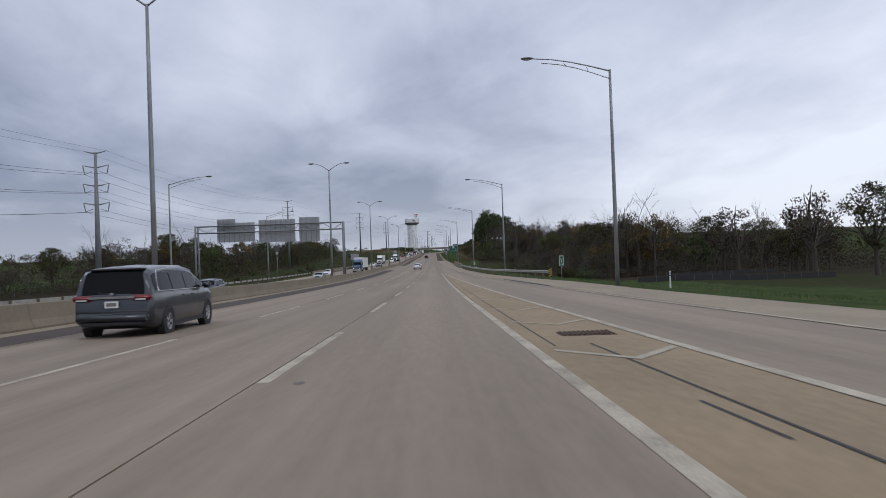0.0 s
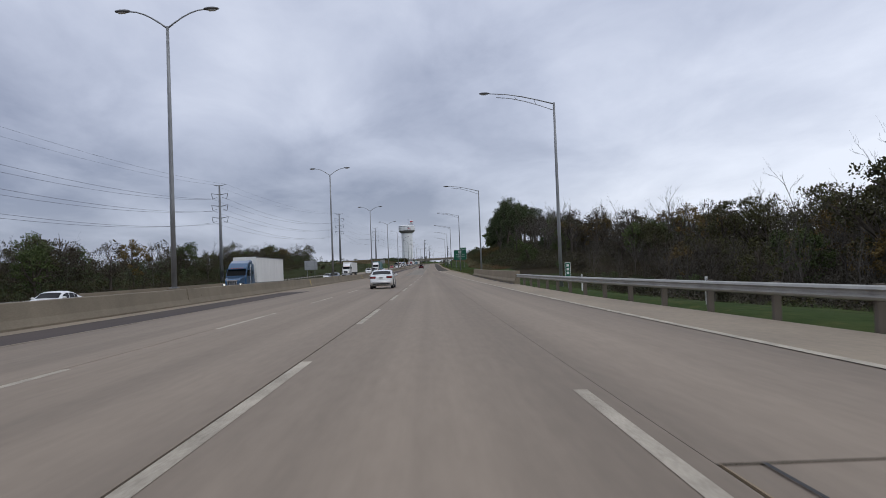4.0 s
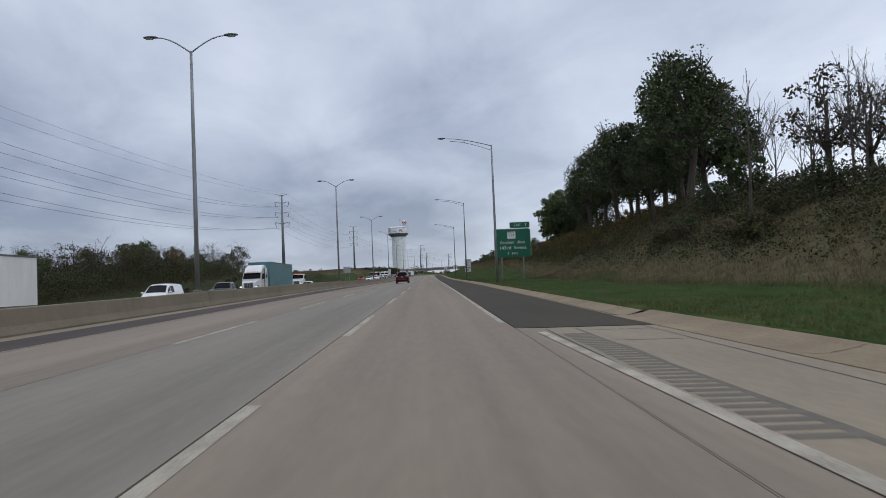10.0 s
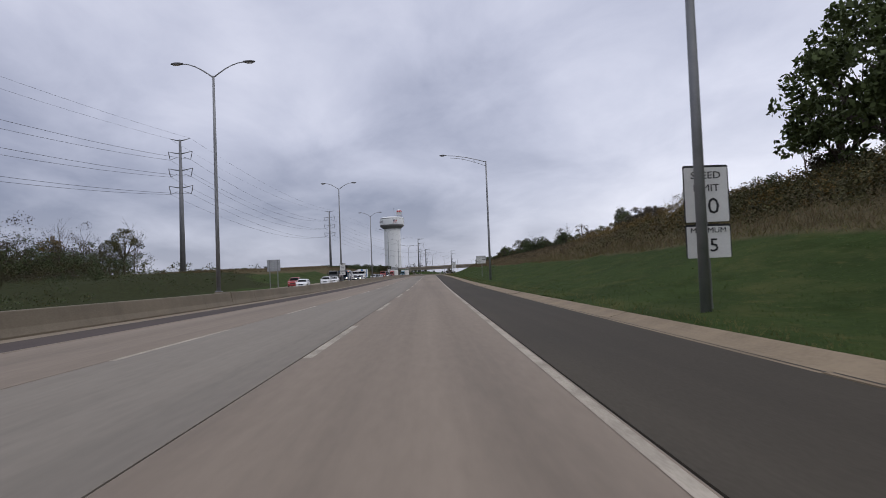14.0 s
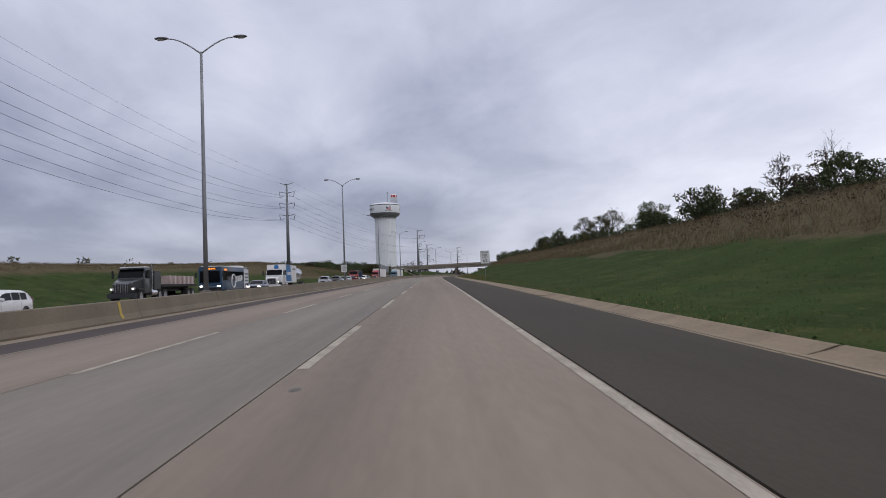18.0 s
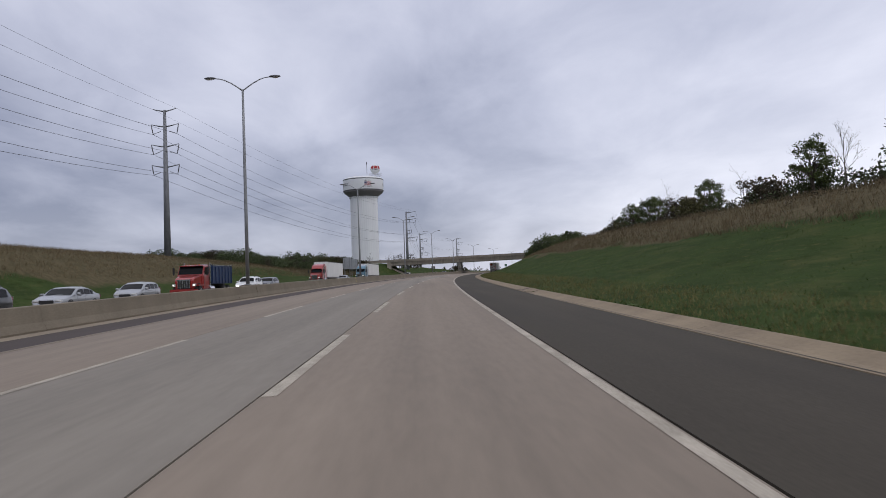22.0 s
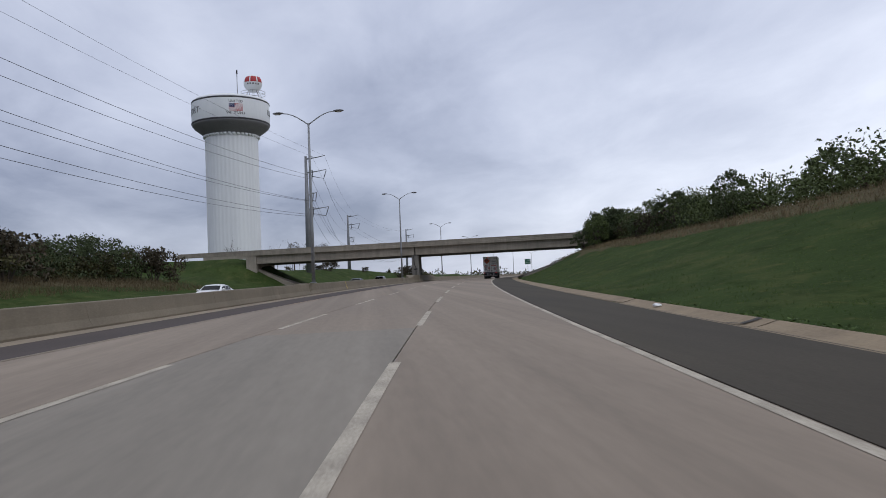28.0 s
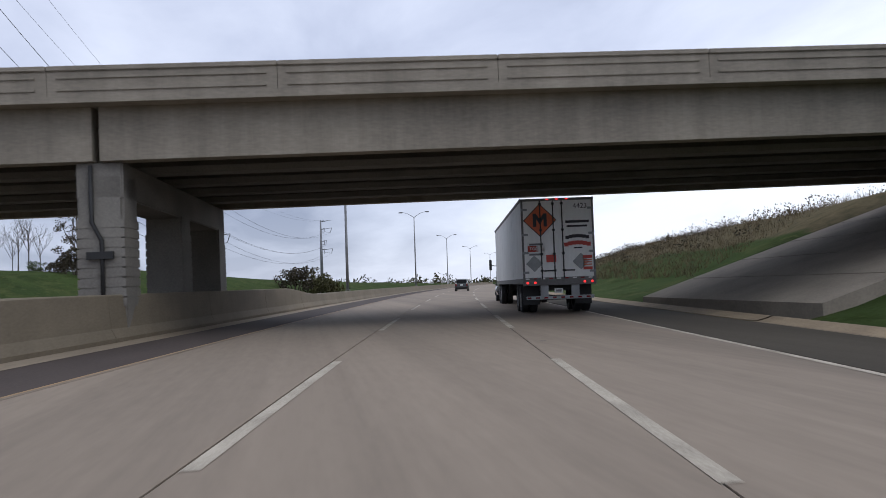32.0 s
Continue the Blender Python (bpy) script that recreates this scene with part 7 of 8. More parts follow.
# city bus in blue and white
t = thing("city_bus", here(669.5, -22.6, drop(669.5), 180), "dark blue city bus with pale lettering and a white tail", "bus", "opposite traffic")
BUSBLUE = carpaint("bus_blue_paint", (0.016, 0.055, 0.12), 0.0)
bm = boxbm(-1.27, -6.2, 0.42, 1.27, 6.2, 3.05, bevel=0.12)
part("body", bm, BUSBLUE, t)
part("roof", boxbm(-1.15, -5.9, 3.03, 1.15, 5.6, 3.14, bevel=0.05), WHITE, t)
part("roof_unit", boxbm(-0.9, -5.2, 3.12, 0.9, -2.2, 3.34, bevel=0.06), TRAILER_W, t)
part("windscreen", boxbm(-1.12, 6.16, 1.25, 1.12, 6.225, 2.6, bevel=0.03), DARKGLASS, t)
part("route_display", boxbm(-0.75, 6.17, 2.68, 0.75, 6.235, 2.95, bevel=0.01), TRIM, t)
DISPLAY = lamp_mat("lit_amber_display", (1.0, 0.28, 0.03), 1.2)
for k in range(7):
    part("display_bar", boxbm(-0.62 + 0.18 * k, 6.236, 2.73, -0.5 + 0.18 * k, 6.242, 2.9), DISPLAY, t)
part("front_bumper", boxbm(-1.26, 6.1, 0.35, 1.26, 6.32, 0.72, bevel=0.06), TRIM, t)
part("bike_rack", boxbm(-0.8, 6.3, 0.78, 0.8, 6.62, 0.86, bevel=0.02), GALV, t)
for s in (-1, 1):
    part("side_glazing", boxbm(s * 1.272 - 0.008, -3.6, 1.5, s * 1.272 + 0.008, 5.6, 2.55, bevel=0.004), DARKGLASS, t)
    part("white_tail_panel", boxbm(s * 1.274 - 0.008, -6.0, 0.6, s * 1.274 + 0.008, -3.7, 2.9, bevel=0.004), WHITE, t)
    for k in range(4):
        part("tail_text_bar", boxbm(s * 1.284 - 0.004, -5.7, 1.0 + 0.42 * k, s * 1.284 + 0.004, -4.1, 1.16 + 0.42 * k), BUSBLUE, t)
    ring = [(s * 1.286, 1.2 + 0.85 * math.cos(2 * math.pi * k / 24), 1.45 + 0.75 * math.sin(2 * math.pi * k / 24)) for k in range(25)]
    part("emblem_ring", tubebm(ring, 0.09, 6), SIGN_WHITE, t)
    for k in range(4):
        part("lettering_bar", boxbm(s * 1.284 - 0.006, -2.9 + 0.85 * k, 1.35 + 0.06 * (3 - k), s * 1.284 + 0.006, -2.25 + 0.85 * k, 2.0 + 0.06 * (3 - k), bevel=0.004), SIGN_WHITE, t)
    part("side_display", boxbm(s * 1.28 - 0.006, 3.9, 2.62, s * 1.28 + 0.006, 5.0, 2.8), DISPLAY, t)
    part("headlamp", boxbm(s * 0.95 - 0.18, 6.17, 0.8, s * 0.95 + 0.18, 6.24, 0.98, bevel=0.02), LIT_WHITE, t)
    part("mirror", boxbm(s * 1.5 - 0.1, 6.2, 1.9, s * 1.5 + 0.1, 6.4, 2.4, bevel=0.03), TRIM, t)
heavy_wheels(t, (3.6, -3.2), 2.5, 0.5, False)

# ---- the box trailer ahead in the right lane ----
ty = 1028.8
t = thing("semi_truck", here(ty + 8.0, 2.4, 0.0), "white box trailer with placards and barn doors behind a dark tractor", "truck")
Y0 = -8.0
LT, WT, HT, FL = 16.15, 2.59, 4.11, 1.22
trailer(t, Y0, LT, TRAILER_W, HT, WT, FL)
cab(t, Y0 + LT + 5.2, BLACKC, True, 2.7, False)
heavy_wheels(t, (Y0 + LT - 0.9, Y0 + LT - 2.2), 2.45, 0.52)
yr = Y0
for s, nm in ((-1, "barn_door"), (1, "barn_door")):
    x0, x1 = sorted((s * 0.03, s * (WT / 2 - 0.07)))
    d = part(nm, boxbm(x0, yr - 0.045, FL + 0.06, x1, yr - 0.004, HT - 0.09, bevel=0.008), TRAILER_W, t)
    for xr in ((s * 0.16, s * 0.62) if s < 0 else (s * 0.16,)):
        part("lock_rod", tubebm([(xr, yr - 0.075, FL + 0.0), (xr, yr - 0.075, HT - 0.1)], 0.022, 8), TRIM, d)
        for z in (FL + 0.3, FL + 0.9, FL + 1.75, HT - 0.2):
            part("rod_bracket", boxbm(xr - 0.05, yr - 0.095, z - 0.035, xr + 0.05, yr - 0.05, z + 0.035), TRIM, d)
    for z in (FL + 0.25, FL + 0.95, FL + 1.6, FL + 2.5):
        h0, h1 = sorted((s * (WT / 2 - 0.22), s * (WT / 2 - 0.0)))
        part("hinge", boxbm(h0, yr - 0.07, z - 0.04, h1, yr - 0.046, z + 0.04, bevel=0.008), GALV, d)
    part("lock_handle", boxbm(s * 0.35 - 0.2, yr - 0.1, FL + 0.27, s * 0.35 + 0.2, yr - 0.06, FL + 0.32), TRIM, d)
for x0, x1, z0, z1 in ((-WT / 2, -WT / 2 + 0.07, FL, HT), (WT / 2 - 0.07, WT / 2, FL, HT), (-WT / 2, WT / 2, HT - 0.09, HT)):
    part("rear_frame", boxbm(x0, yr - 0.05, z0, x1, yr + 0.03, z1), TRAILER_G, t)
part("rear_sill", boxbm(-WT / 2, yr - 0.07, FL - 0.22, WT / 2, yr + 0.1, FL + 0.06), TRAILER_G, t)
for k in range(9):
    part("sill_reflector", boxbm(-1.22 + 0.28 * k, yr - 0.076, FL + 0.0, -1.08 + 0.28 * k, yr - 0.071, FL + 0.045), TAILRED if k % 2 else SIGN_WHITE, t)
for x in (-1.15, -0.88, 0.88, 1.15):
    part("tail_lamp", spin(bmesh.new(), [(0.01, 0), (0.045, 0), (0.045, 0.02), (0.01, 0.025)], 12, "x"), LIT_RED, t).matrix_basis = pose(x, yr - 0.07, FL - 0.12, 0, 0, -90)
for x in (-0.35, 0, 0.35):
    part("marker_lamp", boxbm(x - 0.05, yr - 0.06, HT - 0.06, x + 0.05, yr - 0.05, HT - 0.02), LIT_RED, t)
part("impact_guard", boxbm(-1.2, yr - 0.06, 0.5, 1.2, yr + 0.05, 0.62, bevel=0.01), GALV, t)
for k in range(8):
    part("guard_stripe", boxbm(-1.18 + 0.3 * k, yr - 0.064, 0.53, -1.04 + 0.3 * k, yr - 0.061, 0.59), TAILRED, t)
for x in (-0.55, 0.55):
    part("guard_hanger", boxbm(x - 0.14, yr, 0.55, x + 0.14, yr + 0.08, FL - 0.2), GALV, t)
p = part("number_plate", boxbm(-0.2, yr - 0.03, FL - 0.5, 0.1, yr - 0.015, FL - 0.34), SIGN_WHITE, t)
part("plate_bar", boxbm(-0.15, yr - 0.034, FL - 0.46, 0.05, yr - 0.031, FL - 0.38), TOWER_G, p)
for s in (-1, 1):
    part("mud_flap", boxbm(s * 0.95 - 0.3, yr + 0.75, 0.3, s * 0.95 + 0.3, yr + 0.77, FL - 0.15), TRIM, t)


def decal(x0, z0, x1, z1, mtl, nm="placard", y=None, lab=""):
    yy = yr - 0.05 if y is None else y
    return part(nm, boxbm(min(x0, x1), yy - 0.006, z0, max(x0, x1), yy, z1), mtl, t, lab)


def diamond(x, z, r, mtl, nm, yy):
    bm = bmesh.new()
    f = bm.faces.new([bm.verts.new((x + r * a, yy, z + r * b)) for a, b in ((1, 0), (0, 1), (-1, 0), (0, -1))])
    e = bmesh.ops.extrude_face_region(bm, geom=[f])
    bmesh.ops.translate(bm, verts=[q for q in e["geom"] if isinstance(q, bmesh.types.BMVert)], vec=(0, 0.005, 0))
    return part(nm, bm, mtl, t)


diamond(-0.63, 3.33, 0.60, SIGN_BLACK, "emblem_border", yr - 0.054)
diamond(-0.63, 3.33, 0.56, ORANGE, "emblem", yr - 0.059)
for pts in (((-0.88, 3.1), (-0.76, 3.1), (-0.76, 3.57), (-0.88, 3.57)), ((-0.50, 3.1), (-0.38, 3.1), (-0.38, 3.57), (-0.50, 3.57)), ((-0.76, 3.57), (-0.63, 3.36), (-0.63, 3.16), (-0.76, 3.38)), ((-0.50, 3.57), (-0.50, 3.38), (-0.63, 3.16), (-0.63, 3.36))):
    part("emblem_bar", pane_bm([(x, yr - 0.063, z) for x, z in pts]), TRIM, t)
decal(-1.12, 2.05, -0.48, 2.55, SIGN_WHITE)
decal(-1.10, 2.2, -0.50, 2.42, REDVINYL)
for z in (2.47, 2.11):
    decal(-1.05, z - 0.035, -0.55, z + 0.035, TOWER_G, "text_bar", yr - 0.057)
letters("TOP 10", 0.15, SIGN_WHITE, t, face(-0.80, yr - 0.058, 2.31), "placard_lettering", thick=0.002)
diamond(-0.88, 1.78, 0.30, GREYVINYL, "placard_holder", yr - 0.056)
diamond(0.78, 1.82, 0.30, GREYVINYL, "placard_holder", yr - 0.056)
decal(-0.45, 1.82, -0.1, 2.08, REDVINYL)
decal(0.28, 3.20, 1.12, 3.29, TOWER_D, "text_bar")
decal(0.32, 3.05, 1.05, 3.12, TOWER_D, "text_bar")
letters("4423", 0.26, TOWER_D, t, face(0.82, yr - 0.055, 3.8), "trailer_number", thick=0.003)
for k in range(7):
    a = (k - 3) / 3
    decal(0.68 + a * 0.36 - 0.06, 2.62 + 0.05 * (1 - a * a), 0.68 + a * 0.36 + 0.06, 2.74 + 0.05 * (1 - a * a), TOWER_D, "text_bar")
    decal(0.68 + a * 0.40 - 0.075, 2.36 + 0.06 * (1 - a * a), 0.68 + a * 0.40 + 0.075, 2.5 + 0.06 * (1 - a * a), REDVINYL, "ribbon")
decal(0.55, 2.28, 0.85, 2.33, TOWER_D, "text_bar")
decal(1.0 - 0.16, 1.5, 1.0 + 0.2, 2.05, SIGN_WHITE)
decal(1.0 - 0.14, 1.92, 1.0 + 0.18, 2.03, REDVINYL, y=yr - 0.056)
decal(1.0 - 0.14, 1.52, 1.0 + 0.18, 1.62, REDVINYL, y=yr - 0.056)
for z in (1.70, 1.78, 1.86):
    decal(1.0 - 0.12, z - 0.02, 1.0 + 0.16, z + 0.02, ORANGE, "text_bar", yr - 0.056)

# ---- trees ----
def leaf_quads(rng, centres, radii, per, size):
    """Many small leaves in clumps: arrays of corners."""
    n = len(centres) * per
    c = np.repeat(np.asarray(centres, float), per, 0)
    r = np.repeat(np.asarray(radii, float), per)
    d = rng.normal(size=(n, 3))
    d /= np.linalg.norm(d, axis=1, keepdims=True)
    p = c + d * (r * rng.uniform(0.25, 1.0, n) ** 0.6)[:, None] * (1, 1, 0.75)
    a = rng.normal(size=(n, 3))
    a /= np.linalg.norm(a, axis=1, keepdims=True)
    b = np.cross(a, rng.normal(size=(n, 3)))
    b /= np.linalg.norm(b, axis=1, keepdims=True)
    s = (size * rng.uniform(0.6, 1.3, n))[:, None]
    q = np.stack([p - a * s, p + b * s * 0.55, p + a * s, p - b * s * 0.55], 1)
    return q.reshape(-1, 3)


def quads_mesh(name, pts, material, parent=None):
    me = bpy.data.meshes.new(name)
    n = len(pts) // 4
    me.vertices.add(len(pts))
    me.vertices.foreach_set("co", np.asarray(pts, np.float32).ravel())
    me.loops.add(len(pts))
    me.loops.foreach_set("vertex_index", np.arange(len(pts), dtype=np.int32))
    me.polygons.add(n)
    me.polygons.foreach_set("loop_start", np.arange(0, len(pts), 4, dtype=np.int32))
    me.polygons.foreach_set("loop_total", np.full(n, 4, np.int32))
    me.update()
    me.materials.append(material)
    ob = new(name, me)
    if parent:
        ob.parent = parent
    return ob


def limbs(bm, rng, p, d, r, ln, depth, ends, sides=5, spread=0.7):
    """Branches that fork and taper."""
    q = p + d * ln * 0.5 + Vector(rng.normal(size=3)) * ln * 0.04
    e = p + d * ln + Vector(rng.normal(size=3)) * ln * 0.07
    tube(bm, [p, q, e], [r, r * 0.82, r * 0.62], sides if depth > 1 else 3, cap=False)
    ends.append((e, r))
    if depth <= 0:
        return
    for _ in range(int(rng.integers(2, 4))):
        k = (d + Vector(rng.normal(size=3)) * spread * 0.62 + Vector((0, 0, 0.18))).normalized()
        f = rng.uniform(0.45, 1.0)
        limbs(bm, rng, p.lerp(e, f), k, r * 0.58, ln * rng.uniform(0.58, 0.82), depth - 1, ends, sides, spread)


def tree(seed, h, spread, leaf, label, clumps=46, per=48, size=0.16, low=0.30, name="tree", gaps=0.0):
    rng = np.random.default_rng(seed)
    t = thing(name, pose(0, 0, 0), label, "tree")
    bm = bmesh.new()
    ends = []
    tr = h * 0.017 + 0.04
    lean = Vector((rng.normal() * 0.05, rng.normal() * 0.05, 1)).normalized()
    th = h * (low + 0.12)
    tube(bm, [Vector((0, 0, -0.5)), lean * th * 0.5, lean * th], [tr * 1.5, tr * 1.1, tr], 8)
    for k in range(6):
        a = k * 1.05 + rng.uniform(0, 0.5)
        d = Vector((math.cos(a) * 0.75, math.sin(a) * 0.75, rng.uniform(0.5, 1.3))).normalized()
        limbs(bm, rng, lean * th * rng.uniform(0.65, 1.0), d, tr * 0.62, h * 0.24, 2, ends)
    limbs(bm, rng, lean * th, lean, tr * 0.9, h * 0.3, 2, ends)
    part("trunk", bm, BARK, t)
    if leaf:
        cs, rs = [], []
        for _ in range(clumps):
            d = rng.normal(size=3)
            d /= np.linalg.norm(d)
            k = rng.uniform(0.35, 1.0) ** 0.5
            cz = h * (low + (1 - low) * 0.5)
            lump = 1 + 0.28 * noise.noise(Vector((d[0] * 1.7 + seed, d[1] * 1.7, d[2] * 1.7)))
            p = np.array([d[0] * spread * k * lump, d[1] * spread * k * lump, cz + d[2] * h * (1 - low) * 0.5 * k * lump])
            if p[2] > cz:
                p[:2] *= 1 - 0.35 * (p[2] - cz) / (h * (1 - low) * 0.5)
            if p[2] < h * low * 0.8 or rng.uniform() < gaps:
                continue
            cs.append(p)
            rs.append(h * rng.uniform(0.06, 0.12))
        pts = leaf_quads(rng, cs, rs, int(per * 1.6), size)
        quads_mesh("crown", pts, leaf, t)
    return t


def bare_tree(seed, h, label, depth=4, slim=1.0):
    rng = np.random.default_rng(seed)
    t = thing("bare_tree", pose(0, 0, 0), label, "tree")
    bm = bmesh.new()
    ends = []
    tr = (h * 0.011 + 0.03) * slim
    tube(bm, [Vector((0, 0, -0.5)), Vector((0.05, 0, h * 0.2)), Vector((0.1, 0.05, h * 0.42))], [tr * 1.5, tr * 1.15, tr], 7)
    for k in range(5):
        a = k * 1.3 + rng.uniform(0, 0.6)
        d = Vector((math.cos(a) * 0.5, math.sin(a) * 0.5, 1.0)).normalized()
        limbs(bm, rng, Vector((0.08, 0.03, h * rng.uniform(0.22, 0.42))), d, tr * 0.6, h * 0.2, depth - 1, ends, 4, 0.6)
    limbs(bm, rng, Vector((0.1, 0.05, h * 0.42)), Vector((0, 0, 1)), tr * 0.8, h * 0.24, depth - 1, ends, 4, 0.5)
    part("crown", bm, TWIG, t)
    return t


def bush(seed, h, spread, leaf, label, clumps=30, per=64, size=0.11):
    rng = np.random.default_rng(seed)
    t = thing("bush", pose(0, 0, 0), label, "bush")
    bm = bmesh.new()
    for k in range(6):
        a = k * 1.05
        tube(bm, [Vector((0, 0, -0.3)), Vector((math.cos(a) * spread * 0.3, math.sin(a) * spread * 0.3, h * 0.4)), Vector((math.cos(a) * spread * 0.6, math.sin(a) * spread * 0.6, h * 0.75))], [0.05, 0.035, 0.015], 4)
    part("woody_base", bm, BARK, t)
    cs = [(rng.normal() * spread * 0.42, rng.normal() * spread * 0.42, h * rng.uniform(0.15, 0.85)) for _ in range(clumps)]
    quads_mesh("foliage", leaf_quads(rng, cs, [h * 0.2] * clumps, per, size), leaf, t)
    return t


KINDS = {
    "dark": [tree(11, 15.5, 5.2, LEAF_DARK, "tall dark green oak in full leaf", 105, 50, 0.2, 0.3, gaps=0.08), tree(12, 14.0, 5.0, LEAF_DARK, "dark green oak with a broken crown", 100, 50, 0.2, 0.32, gaps=0.16), tree(13, 16.5, 4.6, LEAF_DARK, "tall narrow dark green oak", 95, 50, 0.2, 0.36, gaps=0.16)],
    "green": [tree(21, 9.5, 3.2, LEAF_GREEN, "green roadside tree in early autumn leaf", 56, 46), tree(22, 8.0, 2.8, LEAF_GREEN, "small green roadside tree in leaf", 50, 44, gaps=0.1)],
    "olive": [tree(31, 10.5, 3.4, LEAF_OLIVE, "olive green tree turning for autumn", 52, 42, gaps=0.15), tree(32, 9.0, 3.2, LEAF_OLIVE, "thinning olive green tree in autumn", 42, 38, gaps=0.25)],
    "gold": [tree(41, 9.0, 2.9, LEAF_GOLD, "small tree with yellow autumn leaves", 40, 40, gaps=0.2)],
    "brown": [tree(51, 10.0, 3.2, LEAF_BROWN, "tree with sparse withered brown leaves", 40, 30, gaps=0.3), tree(52, 9.0, 3.0, LEAF_BROWN, "half bare tree with brown leaves", 32, 26, gaps=0.3)],
    "bare": [bare_tree(61, 11.0, "bare grey tree with fine upright twigs", 5, 0.5), bare_tree(62, 9.5, "leafless tree with a twiggy crown", 5, 0.48), bare_tree(63, 12.5, "tall leafless tree at the edge of the wood", 5, 0.5)],
    "thicket": [tree(81, 7.0, 3.0, LEAF_GREEN, "leafy green tree branching from the ground", 70, 46, 0.15, 0.03), tree(82, 6.0, 3.2, LEAF_DARK, "dark leafy tree branching from the ground", 70, 46, 0.15, 0.03, gaps=0.08)],
    "sapling": [bare_tree(64, 12.0, "slender bare tree with a thin straight trunk", 3, 0.5), bare_tree(65, 10.5, "thin leafless hillside tree", 3, 0.45)],
    "bush": [bush(71, 3.0, 2.2, LEAF_DARK, "dense dark green bush on the bank"), bush(72, 2.4, 1.9, LEAF_OLIVE, "olive green shrub in the rough grass"), bush(73, 2.6, 1.8, LEAF_BROWN, "withered brown shrub in rough grass")],
}
used = set()


def plant(kind, y, u, scale, rng, group, sink=0.2):
    src = KINDS[kind][int(rng.integers(len(KINDS[kind])))]
    x = xline(y) + u
    m = Matrix.Translation((x, y, ground_z(x, y) - sink)) @ Matrix.Rotation(rng.uniform(0, 6.28), 4, "Z") @ Matrix.Scale(scale, 4)
    if src.name not in used:
        used.add(src.name)
        src.matrix_world = m
        tagged(src, group=group)
        return
    c = copy_thing(src, m)
    c.matrix_basis = m
    tagged(c, group=group)


def wood(n, ys, us, mix, scales, group, seed):
    rng = np.random.default_rng(seed)
    names, ws = [k for k, _ in mix], np.array([w for _, w in mix], float)
    for i in range(n):
        y, u = rng.uniform(*ys), rng.uniform(*us)
        plant(names[int(rng.choice(len(names), p=ws / ws.sum()))], y, u, rng.uniform(*scales), rng, group)


WOODMIX = [("olive", 3.5), ("brown", 4), ("bare", 5), ("green", 1.2), ("gold", 0.7)]
wood(30, (40, 215), (-114, -94), WOODMIX, (0.6, 0.95), "wood beyond the far carriageway", 43)
wood(24, (215, 275), (-100, -84), WOODMIX, (1.1, 1.6), "wood beyond the far carriageway", 1)
wood(44, (260, 480), (-98, -80), WOODMIX, (1.2, 1.75), "wood beyond the far carriageway", 2)
wood(50, (480, 692), (-106, -84), WOODMIX, (1.0, 1.5), "wood beyond the far carriageway", 3)
wood(20, (-20, 640), (-140, -105), WOODMIX, (0.9, 1.3), "wood beyond the far carriageway", 4)
wood(34, (60, 620), (-78, -40), [("bush", 1)], (0.4, 0.85), "scrub beyond the far carriageway", 5)
RIGHTMIX = [("bare", 6), ("brown", 2.2), ("olive", 2.2), ("gold", 1.0)]
wood(46, (150, 345), (36, 52), RIGHTMIX, (0.72, 1.0), "wood beside the merge", 6)
wood(34, (150, 380), (54, 80), RIGHTMIX + [("green", 1)], (0.9, 1.15), "wood beside the merge", 7)
wood(16, (165, 330), (42, 56), [("olive", 2), ("green", 1), ("gold", 1)], (0.8, 1.05), "wood beside the merge", 44)
wood(26, (320, 400), (30, 52), [("bare", 6), ("brown", 1)], (0.85, 1.15), "wood beside the merge", 8)
wood(44, (150, 330), (29, 46), [("bare", 5), ("sapling", 4), ("olive", 0.7)], (0.62, 0.92), "wood beside the merge", 22)
wood(26, (130, 330), (27, 38), [("bush", 1)], (0.6, 1.2), "scrub beside the merge", 9)
wood(18, (150, 215), (44, 60), [("bare", 4), ("olive", 2), ("gold", 1), ("brown", 1)], (1.25, 1.6), "tall wood beside the merge", 45)
wood(20, (205, 290), (50, 66), [("bare", 4), ("olive", 2), ("gold", 1), ("brown", 2)], (1.25, 1.6), "tall wood beside the merge", 46)
wood(18, (115, 200), (60, 100), [("bare", 3), ("olive", 2), ("brown", 2), ("gold", 1)], (1.2, 1.6), "tall wood beside the merge", 47)
wood(16, (200, 300), (72, 125), [("bare", 3), ("olive", 2), ("brown", 2)], (1.3, 1.7), "tall wood beside the merge", 48)
rng0 = np.random.default_rng(10)
for y, u, s in ((396, 29, 1.0), (405, 31.5, 1.08), (413, 28.5, 0.9), (409, 36, 1.05), (420, 36, 0.95), (430, 40, 0.9), (441, 44, 0.8), (416, 33, 0.85), (424, 31, 0.72), (417, 42, 1.0), (401, 27, 0.62)):
    plant("dark", y, u, s, rng0, "oaks on the hill")
wood(30, (300, 395), (24, 46), [("sapling", 1)], (0.8, 1.25), "slender bare trees on the hillside", 23)
wood(26, (296, 392), (34, 50), [("bare", 4), ("brown", 1), ("green", 0.7)], (0.9, 1.25), "wood beside the merge", 24)
wood(26, (285, 392), (22, 36), [("bush", 2), ("thicket", 1)], (0.5, 1.0), "scrub beside the merge", 25)
